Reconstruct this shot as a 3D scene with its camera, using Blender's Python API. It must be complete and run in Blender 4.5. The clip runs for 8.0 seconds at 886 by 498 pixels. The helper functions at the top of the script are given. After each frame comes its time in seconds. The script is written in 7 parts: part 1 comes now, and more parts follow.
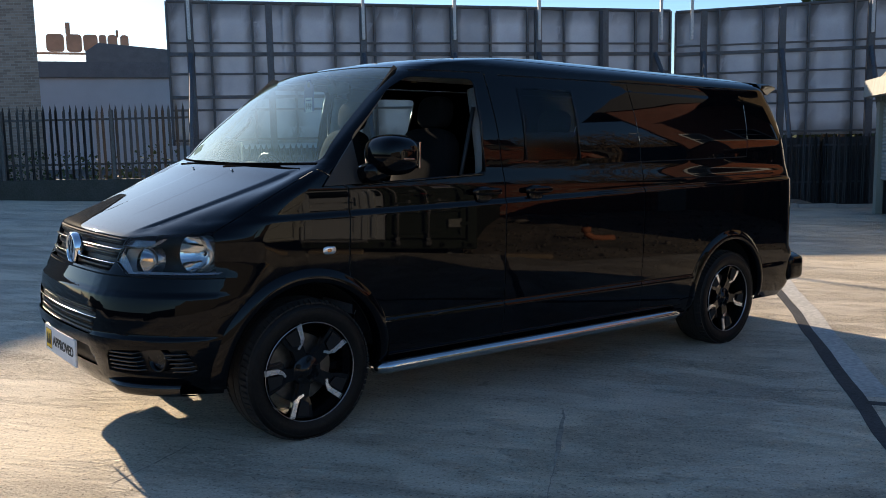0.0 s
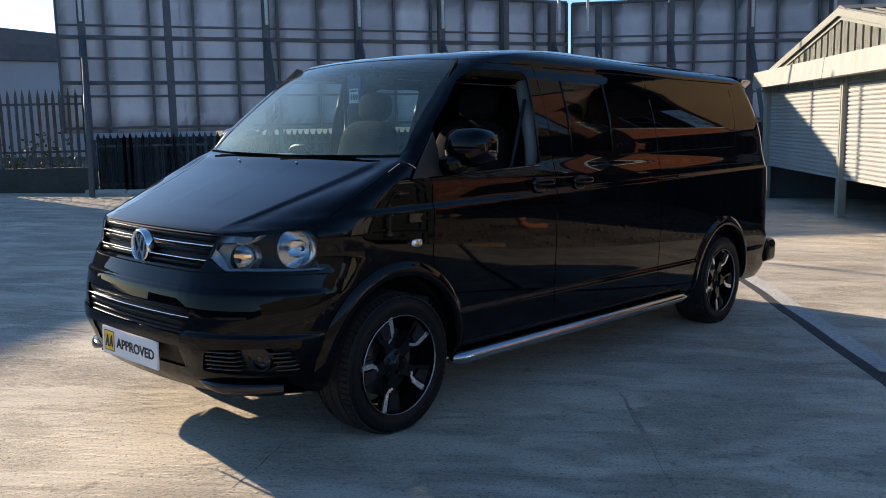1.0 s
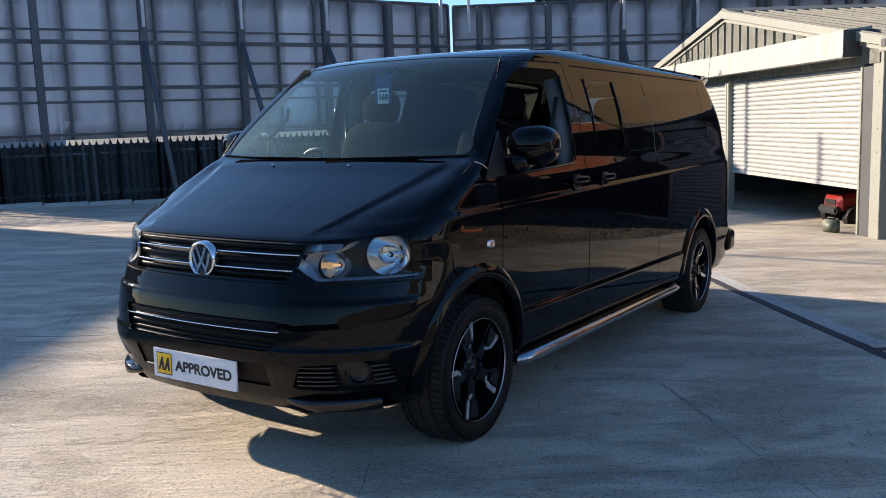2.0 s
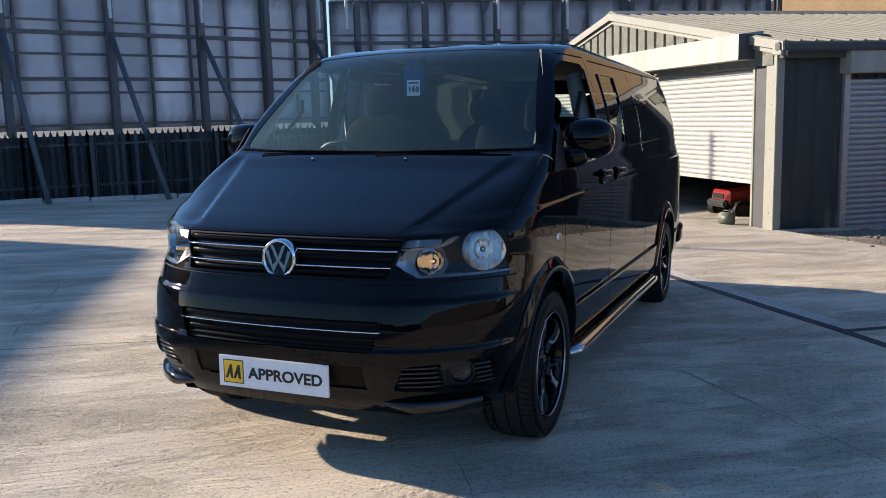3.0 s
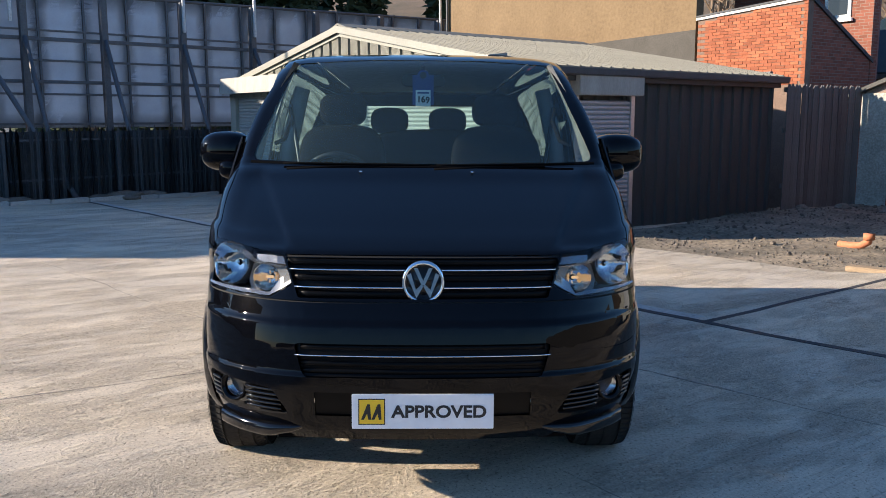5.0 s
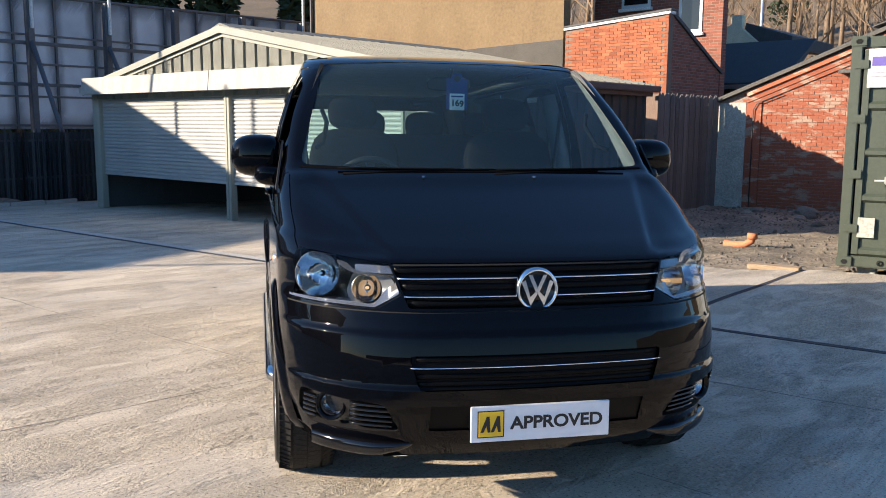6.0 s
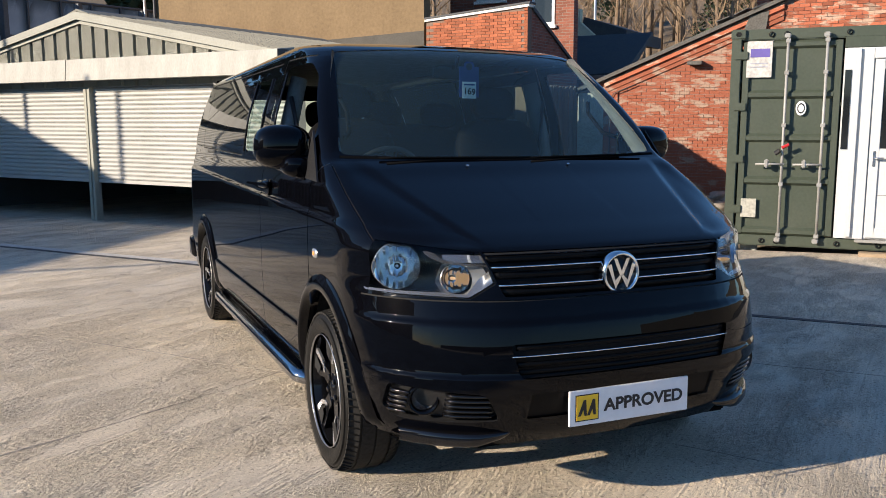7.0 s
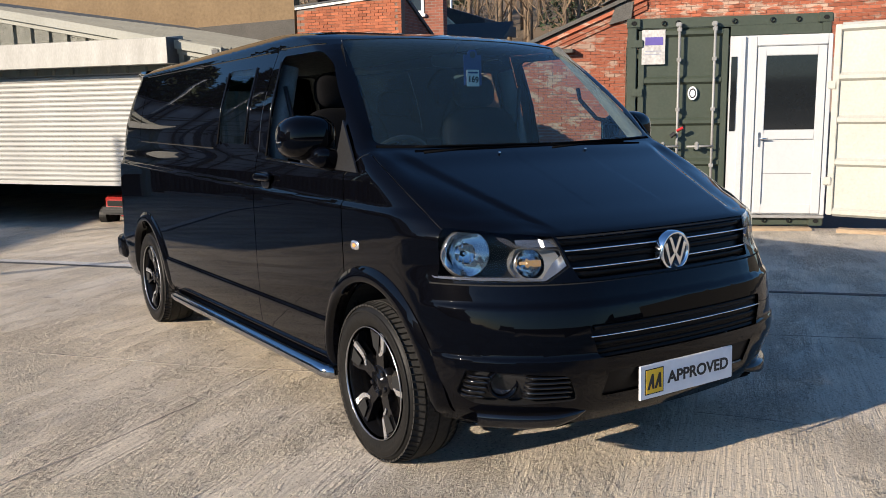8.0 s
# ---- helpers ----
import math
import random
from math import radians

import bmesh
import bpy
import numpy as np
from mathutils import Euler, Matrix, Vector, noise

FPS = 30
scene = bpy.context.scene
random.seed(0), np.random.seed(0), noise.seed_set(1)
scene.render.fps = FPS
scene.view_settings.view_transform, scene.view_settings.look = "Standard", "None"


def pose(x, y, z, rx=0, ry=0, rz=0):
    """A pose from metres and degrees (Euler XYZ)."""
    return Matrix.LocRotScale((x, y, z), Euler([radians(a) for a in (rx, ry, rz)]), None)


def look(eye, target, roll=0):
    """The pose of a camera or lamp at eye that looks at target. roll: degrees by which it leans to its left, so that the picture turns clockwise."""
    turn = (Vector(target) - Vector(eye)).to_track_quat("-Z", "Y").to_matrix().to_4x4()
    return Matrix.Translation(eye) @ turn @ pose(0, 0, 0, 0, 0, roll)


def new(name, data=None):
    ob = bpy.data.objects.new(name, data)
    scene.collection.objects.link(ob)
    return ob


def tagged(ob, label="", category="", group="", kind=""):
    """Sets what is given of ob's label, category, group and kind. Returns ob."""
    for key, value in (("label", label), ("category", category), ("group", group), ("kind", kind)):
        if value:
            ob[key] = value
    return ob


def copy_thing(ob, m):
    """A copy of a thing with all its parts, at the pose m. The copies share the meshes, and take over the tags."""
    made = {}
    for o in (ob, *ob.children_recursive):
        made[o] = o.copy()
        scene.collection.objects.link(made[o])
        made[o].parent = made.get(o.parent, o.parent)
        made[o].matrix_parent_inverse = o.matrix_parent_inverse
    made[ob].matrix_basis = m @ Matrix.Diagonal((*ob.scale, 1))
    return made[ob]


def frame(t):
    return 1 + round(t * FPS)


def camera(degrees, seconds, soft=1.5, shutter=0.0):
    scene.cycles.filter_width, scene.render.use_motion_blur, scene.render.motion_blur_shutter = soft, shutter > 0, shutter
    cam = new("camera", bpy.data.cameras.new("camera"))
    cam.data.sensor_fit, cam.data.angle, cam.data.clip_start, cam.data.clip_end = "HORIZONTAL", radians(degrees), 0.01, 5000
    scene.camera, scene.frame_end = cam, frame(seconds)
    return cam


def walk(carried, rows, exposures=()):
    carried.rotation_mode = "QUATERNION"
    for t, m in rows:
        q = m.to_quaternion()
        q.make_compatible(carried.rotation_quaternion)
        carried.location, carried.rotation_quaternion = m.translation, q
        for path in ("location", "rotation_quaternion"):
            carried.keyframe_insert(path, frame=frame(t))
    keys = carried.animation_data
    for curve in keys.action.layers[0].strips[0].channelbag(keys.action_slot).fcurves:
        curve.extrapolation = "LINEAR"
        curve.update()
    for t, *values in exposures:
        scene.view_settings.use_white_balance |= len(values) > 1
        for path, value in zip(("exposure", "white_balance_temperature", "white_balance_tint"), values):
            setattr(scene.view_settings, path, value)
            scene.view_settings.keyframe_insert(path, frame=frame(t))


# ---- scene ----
# The yard falls gently away from the camera's start: it and what stands square to it are laid out
# in the yard's own axes (x to the van's front, y to its left side) and turned by SLOPE.
UP = Vector((0.0288, -0.0096, 0.9995)).normalized()
SLOPE = UP.rotation_difference(Vector((0, 0, 1))).to_matrix().to_4x4()
cam = camera(54.4, 8.0, soft=0.9)
PATH = [
    (0, (1.89, 4.434, 1.388), (0.678, 2.863, 1.135), -1.2),
    (0.5, (2.308, 4.115, 1.408), (0.982, 2.641, 1.149), -1.2),
    (1, (2.675, 3.782, 1.433), (1.243, 2.416, 1.145), -1.1),
    (1.5, (2.971, 3.382, 1.44), (1.432, 2.138, 1.148), -1.7),
    (3, (3.651, 2.017, 1.448), (1.843, 1.219, 1.142), -1.7),
    (3.5, (3.778, 1.557, 1.46), (1.904, 0.936, 1.14), -1.1),
    (4, (3.866, 1.085, 1.479), (1.933, 0.668, 1.175), -1.2),
    (4.5, (3.925, 0.572, 1.491), (1.957, 0.386, 1.19), -0.9),
    (6, (3.709, -0.916, 1.485), (1.768, -0.528, 1.199), 0.3),
    (6.5, (3.583, -1.368, 1.479), (1.69, -0.791, 1.187), -0.4),
    (7, (3.416, -1.778, 1.468), (1.588, -1.026, 1.164), -0.2),
    (7.5, (3.237, -2.148, 1.464), (1.482, -1.248, 1.135), -0.4),
    (8, (3.068, -2.495, 1.472), (1.402, -1.44, 1.14), -1.0),
]
EXPOSURES = [(0, 1.10, 6220, 6), (1, 1.14, 5900, 6), (1.5, 1.26, 5800, 7), (2.2, 1.25, 5640, 7), (3.5, 1.21, 5600, 7), (4.5, 1.26, 5580, 7), (6.0, 1.41, 5700, 6), (7, 1.00, 5690, 6), (7.5, 0.76, 5690, 6), (8, 0.88, 5620, 6)]
walk(cam, [(t, look(eye, target, roll)) for t, eye, target, roll in PATH], EXPOSURES)

# ---- world and sun ----
SUN_EL, SUN_AZ = radians(19.7), radians(179.3)
world = bpy.data.worlds.new("sky")
scene.world = world
world.use_nodes = True
wn, wl = world.node_tree.nodes, world.node_tree.links
sky = wn.new("ShaderNodeTexSky")
sky.sky_type, sky.sun_disc = "NISHITA", False
sky.sun_elevation, sky.sun_rotation = SUN_EL, SUN_AZ
sky.air_density, sky.dust_density, sky.ozone_density = 1.0, 0.4, 4.5
wn["Background"].inputs["Strength"].default_value = 0.085
wl.new(sky.outputs["Color"], wn["Background"].inputs["Color"])
sun_data = bpy.data.lights.new("sun", "SUN")
sun_data.energy, sun_data.angle, sun_data.color = 5.0, radians(0.55), (1.0, 0.77, 0.545)
sun = new("sun", sun_data)
to_sun = Vector((math.sin(SUN_AZ) * math.cos(SUN_EL), math.cos(SUN_AZ) * math.cos(SUN_EL), math.sin(SUN_EL)))
sun.matrix_world = look(to_sun * 50, (0, 0, 0))

# ---- tools ----
def smooth(a, b, v):
    t = min(1.0, max(0.0, (v - a) / (b - a)))
    return t * t * (3 - 2 * t)


def curve(*knots):
    """A smooth function through (z, value) knots."""
    xs, ys = [k[0] for k in knots], [k[1] for k in knots]
    n = len(xs)
    d = [(ys[i + 1] - ys[i]) / (xs[i + 1] - xs[i]) for i in range(n - 1)]
    m = [d[0]]
    for i in range(1, n - 1):
        m.append(0.0 if d[i - 1] * d[i] <= 0 else 2 * d[i - 1] * d[i] / (d[i - 1] + d[i]))
    m.append(d[-1])

    def value(v):
        if v <= xs[0]:
            return ys[0]
        if v >= xs[-1]:
            return ys[-1]
        i = max(j for j in range(n - 1) if xs[j] <= v)
        h = xs[i + 1] - xs[i]
        t = (v - xs[i]) / h
        return (ys[i] * (1 + 2 * t) * (1 - t) ** 2 + m[i] * h * t * (1 - t) ** 2
                + ys[i + 1] * t * t * (3 - 2 * t) + m[i + 1] * h * t * t * (t - 1))
    return value


def part(name, bm, material, parent=None, label="", flat=True, m=None):
    """One bmesh becomes one mesh object under its parent."""
    mesh = bpy.data.meshes.new(name)
    bm.to_mesh(mesh)
    bm.free()
    mesh.materials.append(material)
    if not flat:
        mesh.polygons.foreach_set("use_smooth", [True] * len(mesh.polygons))
    ob = new(name, mesh)
    ob.parent = parent
    if m is not None:
        ob.matrix_basis = m
    if label:
        ob["label"] = label
    return ob


def again(ob, m, parent=None):
    """Another piece on the same mesh."""
    o = new(ob.name.split(".")[0], ob.data)
    o.parent = parent if parent else ob.parent
    o.matrix_basis = m
    return o


def thing(name, m, label, category, group="", kind=""):
    ob = new(name)
    ob.matrix_basis = m
    ob.empty_display_size = 0.2
    return tagged(ob, label, category, group, kind)


def box(x0, y0, z0, x1, y1, z1, bevel=0.0, bm=None, m=None):
    """A box between two corners, its edges rounded off by bevel."""
    own = bmesh.new()
    r = bmesh.ops.create_cube(own, size=1.0)
    bmesh.ops.transform(own, verts=r["verts"], matrix=Matrix.LocRotScale(
        ((x0 + x1) / 2, (y0 + y1) / 2, (z0 + z1) / 2), None, (abs(x1 - x0), abs(y1 - y0), abs(z1 - z0))))
    if bevel:
        bmesh.ops.bevel(own, geom=own.edges[:], offset=bevel, segments=2, affect="EDGES")
    if m is not None:
        bmesh.ops.transform(own, verts=own.verts[:], matrix=m)
    return merge(bm, own)


def merge(bm, own):
    if bm is None:
        return own
    vs = [bm.verts.new(v.co) for v in own.verts]
    own.verts.index_update()
    for f in own.faces:
        bm.faces.new([vs[v.index] for v in f.verts])
    own.free()
    return bm


def rod(points, r, sides=10, bm=None, caps=True):
    """A round tube along points; r is one radius or one for each point."""
    bm = bm or bmesh.new()
    pts = [Vector(p) for p in points]
    rs = r if isinstance(r, (list, tuple)) else [r] * len(pts)
    rings = []
    side = None
    for i, p in enumerate(pts):
        d = (pts[min(i + 1, len(pts) - 1)] - pts[max(i - 1, 0)]).normalized()
        if side is None:
            side = d.cross(Vector((0.31, 0.17, 0.93)))
            if side.length < 0.2:
                side = d.cross(Vector((1, 0, 0)))
        side = (side - d * side.dot(d)).normalized()
        up = d.cross(side)
        rings.append([bm.verts.new(p + (side * math.cos(a) + up * math.sin(a)) * rs[i])
                      for a in (2 * math.pi * k / sides for k in range(sides))])
    for a, b in zip(rings, rings[1:]):
        for k in range(sides):
            bm.faces.new((a[k], a[(k + 1) % sides], b[(k + 1) % sides], b[k]))
    if caps:
        bm.faces.new(rings[0][::-1])
        bm.faces.new(rings[-1])
    return bm


def prism(outline, depth, bm=None, m=None):
    """A flat outline of (x, y), thickened along z from 0 to depth."""
    own = bmesh.new()
    lo = [own.verts.new((x, y, 0)) for x, y in outline]
    hi = [own.verts.new((x, y, depth)) for x, y in outline]
    n = len(outline)
    own.faces.new(lo[::-1])
    own.faces.new(hi)
    for i in range(n):
        own.faces.new((lo[i], lo[(i + 1) % n], hi[(i + 1) % n], hi[i]))
    bmesh.ops.recalc_face_normals(own, faces=own.faces[:])
    if m is not None:
        bmesh.ops.transform(own, verts=own.verts[:], matrix=m)
    return merge(bm, own)


def lathe(profile, steps=48, bm=None, m=None):
    """Turns a profile of (radius, height) about the z axis."""
    own = bmesh.new()
    rings = [[own.verts.new((r * math.cos(2 * math.pi * k / steps), r * math.sin(2 * math.pi * k / steps), h))
              for k in range(steps)] for r, h in profile]
    for a, b in zip(rings, rings[1:]):
        for k in range(steps):
            own.faces.new((a[k], a[(k + 1) % steps], b[(k + 1) % steps], b[k]))
    if m is not None:
        bmesh.ops.transform(own, verts=own.verts[:], matrix=m)
    return merge(bm, own)


def rounded(poly, r, steps=4):
    """A polygon with its corners rounded."""
    out = []
    n = len(poly)
    for i in range(n):
        p, a, b = Vector(poly[i]), Vector(poly[i - 1]), Vector(poly[(i + 1) % n])
        da, db = (a - p), (b - p)
        k = min(r, da.length * 0.45, db.length * 0.45)
        s, e = p + da.normalized() * k, p + db.normalized() * k
        for j in range(steps + 1):
            t = j / steps
            out.append(tuple(s * (1 - t) ** 2 + p * 2 * t * (1 - t) + e * t * t))
    return out


def words(text, size, name, material, parent, m, label=""):
    """Lettering as a thin mesh in the built-in font, centred on its pose."""
    c = bpy.data.curves.new(name, "FONT")
    c.body, c.size, c.extrude, c.align_x, c.align_y = text, size, 0.0006, "CENTER", "CENTER"
    c.offset = size * 0.030
    o = bpy.data.objects.new(name, c)
    scene.collection.objects.link(o)
    mesh = bpy.data.meshes.new_from_object(o.evaluated_get(bpy.context.evaluated_depsgraph_get()))
    bpy.data.objects.remove(o)
    mesh.materials.clear()
    mesh.materials.append(material)
    ob = new(name, mesh)
    ob.parent, ob.matrix_basis = parent, m
    if label:
        ob["label"] = label
    return ob


def yard_z(x, y):
    """Height of the sloping ground; it levels out far away."""
    f = min(1.0, 34 / max(1.0, math.hypot(x, y)))
    return (0.0288 * x - 0.0096 * y) / 0.9995 * f


def heading(x, y, z, degrees):
    return pose(x, y, z, 0, 0, degrees)


# ---- materials ----
def make(name, base=(0.5, 0.5, 0.5), rough=0.6, metal=0.0, spots=None, spot_scale=2.0, spot_amount=0.5, grain=30.0,
         grain_amount=0.25, bump=0.0, bump_scale=60.0, coat=0.0, spec=0.5, random_value=0.0, stretch=(1, 1, 1), rough_var=0.1, world=False, edge=(0.35, 0.68)):
    """A surface with stains at one scale, grain at a second and a fine relief."""
    mat = bpy.data.materials.new(name)
    mat.use_nodes = True
    n, l = mat.node_tree.nodes, mat.node_tree.links
    b = n["Principled BSDF"]
    b.inputs["Roughness"].default_value = rough
    b.inputs["Metallic"].default_value = metal
    b.inputs["Coat Weight"].default_value = coat
    b.inputs["Coat Roughness"].default_value = 0.03
    b.inputs["Specular IOR Level"].default_value = spec
    tc = n.new("ShaderNodeTexCoord")
    mp = n.new("ShaderNodeMapping")
    mp.inputs["Scale"].default_value = stretch
    l.new(n.new("ShaderNodeNewGeometry").outputs["Position"] if world else tc.outputs["Object"], mp.inputs["Vector"])
    big = n.new("ShaderNodeTexNoise")
    big.inputs["Scale"].default_value, big.inputs["Detail"].default_value = spot_scale, 6
    big.inputs["Roughness"].default_value = 0.62
    fine = n.new("ShaderNodeTexNoise")
    fine.inputs["Scale"].default_value, fine.inputs["Detail"].default_value = grain, 4
    for t in (big, fine):
        l.new(mp.outputs["Vector"], t.inputs["Vector"])
    ramp = n.new("ShaderNodeValToRGB")
    ramp.color_ramp.elements[0].position, ramp.color_ramp.elements[1].position = edge
    l.new(big.outputs["Fac"], ramp.inputs["Fac"])
    amount = n.new("ShaderNodeMath")
    amount.operation = "MULTIPLY"
    amount.inputs[1].default_value = spot_amount
    l.new(ramp.outputs["Color"], amount.inputs[0])
    mix = n.new("ShaderNodeMix")
    mix.data_type = "RGBA"
    mix.inputs[6].default_value = (*base, 1)
    mix.inputs[7].default_value = (*(spots or tuple(c * 0.6 for c in base)), 1)
    l.new(amount.outputs[0], mix.inputs[0])
    g = n.new("ShaderNodeMapRange")
    g.inputs["From Min"].default_value, g.inputs["From Max"].default_value = 0.3, 0.7
    g.inputs["To Min"].default_value, g.inputs["To Max"].default_value = 1 - grain_amount, 1 + grain_amount
    l.new(fine.outputs["Fac"], g.inputs["Value"])
    mul = n.new("ShaderNodeVectorMath")
    mul.operation = "SCALE"
    l.new(mix.outputs[2], mul.inputs[0])
    l.new(g.outputs["Result"], mul.inputs["Scale"])
    last = mul.outputs["Vector"]
    if random_value:
        info = n.new("ShaderNodeObjectInfo")
        vary = n.new("ShaderNodeMapRange")
        vary.inputs["To Min"].default_value, vary.inputs["To Max"].default_value = 1 - random_value, 1 + random_value
        l.new(info.outputs["Random"], vary.inputs["Value"])
        mul2 = n.new("ShaderNodeVectorMath")
        mul2.operation = "SCALE"
        l.new(last, mul2.inputs[0])
        l.new(vary.outputs["Result"], mul2.inputs["Scale"])
        last = mul2.outputs["Vector"]
    l.new(last, b.inputs["Base Color"])
    if rough_var:
        rr = n.new("ShaderNodeMapRange")
        rr.inputs["To Min"].default_value, rr.inputs["To Max"].default_value = max(0.02, rough - rough_var), min(1, rough + rough_var)
        l.new(big.outputs["Fac"], rr.inputs["Value"])
        l.new(rr.outputs["Result"], b.inputs["Roughness"])
    if bump:
        bt = n.new("ShaderNodeTexNoise")
        bt.inputs["Scale"].default_value, bt.inputs["Detail"].default_value = bump_scale, 5
        l.new(mp.outputs["Vector"], bt.inputs["Vector"])
        bp = n.new("ShaderNodeBump")
        bp.inputs["Strength"].default_value, bp.inputs["Distance"].default_value = bump, 0.01
        l.new(bt.outputs["Fac"], bp.inputs["Height"])
        l.new(bp.outputs["Normal"], b.inputs["Normal"])
    return mat


def make_glass(name, tint=(0.8, 0.85, 0.85), ior=1.5, dust=0.0):
    """Thin pane: tinted see-through with a mirror gloss that grows at grazing angles."""
    mat = bpy.data.materials.new(name)
    mat.use_nodes = True
    n, l = mat.node_tree.nodes, mat.node_tree.links
    n.remove(n["Principled BSDF"])
    tr, gl, mx, lw = (n.new("ShaderNodeBsdfTransparent"), n.new("ShaderNodeBsdfGlossy"),
                      n.new("ShaderNodeMixShader"), n.new("ShaderNodeLayerWeight"))
    tr.inputs["Color"].default_value = (*tint, 1)
    gl.inputs["Roughness"].default_value = 0.01
    lw.inputs["Blend"].default_value = 0.5
    steep = n.new("ShaderNodeMath")
    steep.operation = "POWER"
    steep.inputs[1].default_value = 5.0
    l.new(lw.outputs["Facing"], steep.inputs[0])
    span = n.new("ShaderNodeMapRange")
    span.inputs["To Min"].default_value, span.inputs["To Max"].default_value = 2 * ((ior - 1) / (ior + 1)) ** 2, 1.0
    l.new(steep.outputs[0], span.inputs["Value"])
    l.new(span.outputs["Result"], mx.inputs["Fac"])
    l.new(tr.outputs["BSDF"], mx.inputs[1])
    l.new(gl.outputs["BSDF"], mx.inputs[2])
    out = mx.outputs["Shader"]
    if dust:
        film, both_, tex, amount = n.new("ShaderNodeBsdfDiffuse"), n.new("ShaderNodeMixShader"), n.new("ShaderNodeTexNoise"), n.new("ShaderNodeMapRange")
        film.inputs["Color"].default_value = (0.55, 0.55, 0.55, 1)
        tex.inputs["Scale"].default_value, tex.inputs["Detail"].default_value = 3.0, 6
        amount.inputs["To Min"].default_value, amount.inputs["To Max"].default_value = dust * 0.6, dust * 1.4
        l.new(tex.outputs["Fac"], amount.inputs["Value"])
        l.new(amount.outputs["Result"], both_.inputs["Fac"])
        l.new(out, both_.inputs[1])
        l.new(film.outputs["BSDF"], both_.inputs[2])
        smear, third = n.new("ShaderNodeBsdfGlossy"), n.new("ShaderNodeMixShader")
        smear.inputs["Roughness"].default_value = 0.66
        smear.inputs["Color"].default_value = (tint[0], tint[1] * 1.2, tint[2] * 1.3, 1)
        third.inputs["Fac"].default_value = dust * 10
        l.new(both_.outputs["Shader"], third.inputs[1])
        l.new(smear.outputs["BSDF"], third.inputs[2])
        out = third.outputs["Shader"]
    l.new(out, n["Material Output"].inputs["Surface"])
    return mat


def make_concrete():
    """Worn pale concrete: uneven broom marks, pitted patches, broad stains and grit."""
    mat = make("yard_concrete", (0.65, 0.555, 0.415), 0.80, spec=0.3, spots=(0.42, 0.385, 0.335), spot_scale=0.45, spot_amount=0.7,
               grain=70, grain_amount=0.16)
    n, l = mat.node_tree.nodes, mat.node_tree.links
    b = n["Principled BSDF"]
    tc = n.new("ShaderNodeTexCoord")

    def tex(scale, detail, rough=0.6, stretch=(1, 1, 1), turn=0.0, warp=0.0):
        spin, mp = n.new("ShaderNodeMapping"), n.new("ShaderNodeMapping")
        spin.inputs["Rotation"].default_value = (0, 0, radians(turn))
        mp.inputs["Scale"].default_value = stretch
        l.new(tc.outputs["Object"], spin.inputs["Vector"])
        l.new(spin.outputs["Vector"], mp.inputs["Vector"])
        t = n.new("ShaderNodeTexNoise")
        t.inputs["Scale"].default_value, t.inputs["Detail"].default_value, t.inputs["Roughness"].default_value = scale, detail, rough
        t.inputs["Distortion"].default_value = warp
        l.new(mp.outputs["Vector"], t.inputs["Vector"])
        return t.outputs["Fac"]

    def remap(v, a0, a1, b0, b1):
        r = n.new("ShaderNodeMapRange")
        for key, x in (("From Min", a0), ("From Max", a1), ("To Min", b0), ("To Max", b1)):
            r.inputs[key].default_value = x
        l.new(v, r.inputs["Value"])
        return r.outputs["Result"]

    def op(kind, a, c):
        m = n.new("ShaderNodeMath")
        m.operation = kind
        for i, v in enumerate((a, c)):
            if isinstance(v, float):
                m.inputs[i].default_value = v
            else:
                l.new(v, m.inputs[i])
        return m.outputs[0]

    broom = tex(1.0, 9, 0.70, (0.55, 6.5, 1), -128, 0.2)
    fine = tex(1.0, 6, 0.62, (2.2, 46, 1), -128, 0.05)
    pits = remap(tex(24, 5, 0.68, (0.8, 1.25, 1), -128), 0.40, 0.60, 0.0, 1.0)
    crust = remap(tex(62, 4, 0.7, (0.7, 1.4, 1), -128), 0.38, 0.62, 0.0, 1.0)
    scaled = remap(tex(1.6, 7, 0.72, (0.8, 1.5, 1), -128, 0.4), 0.47, 0.57, 0.0, 1.0)
    scored = remap(tex(1.0, 5, 0.6, (0.45, 13, 1), -128, 0.3), 0.60, 0.655, 0.0, 1.0)
    grit = tex(150, 3, 0.75)
    worn = remap(tex(1.0, 6, 0.68, (0.7, 2.1, 1), -128, 0.5), 0.48, 0.58, 0.0, 1.0)
    dark = remap(tex(0.33, 7, 0.7, (0.8, 2.0, 1), -128, 0.6), 0.40, 0.66, 1.06, 0.78)
    spots = op("MULTIPLY", remap(tex(6.5, 3, 0.5), 0.67, 0.72, 1.0, 0.68), op("MULTIPLY", remap(tex(58, 2, 0.5), 0.60, 0.67, 1.0, 0.52), remap(fine, 0.35, 0.65, 0.94, 1.05)))
    coarse = op("ADD", op("MULTIPLY", broom, 0.75), op("MULTIPLY", op("MULTIPLY", pits, worn), 0.9))
    close = op("ADD", op("MULTIPLY", op("MULTIPLY", crust, scaled), 0.85), op("ADD", op("MULTIPLY", fine, 0.62), op("ADD", op("MULTIPLY", grit, 0.22), op("MULTIPLY", scored, -0.25))))
    relief = op("ADD", coarse, close)
    bp = n.new("ShaderNodeBump")
    bp.inputs["Strength"].default_value, bp.inputs["Distance"].default_value = 0.85, 0.016
    l.new(relief, bp.inputs["Height"])
    l.new(bp.outputs["Normal"], b.inputs["Normal"])
    src = b.inputs["Base Color"].links[0].from_socket
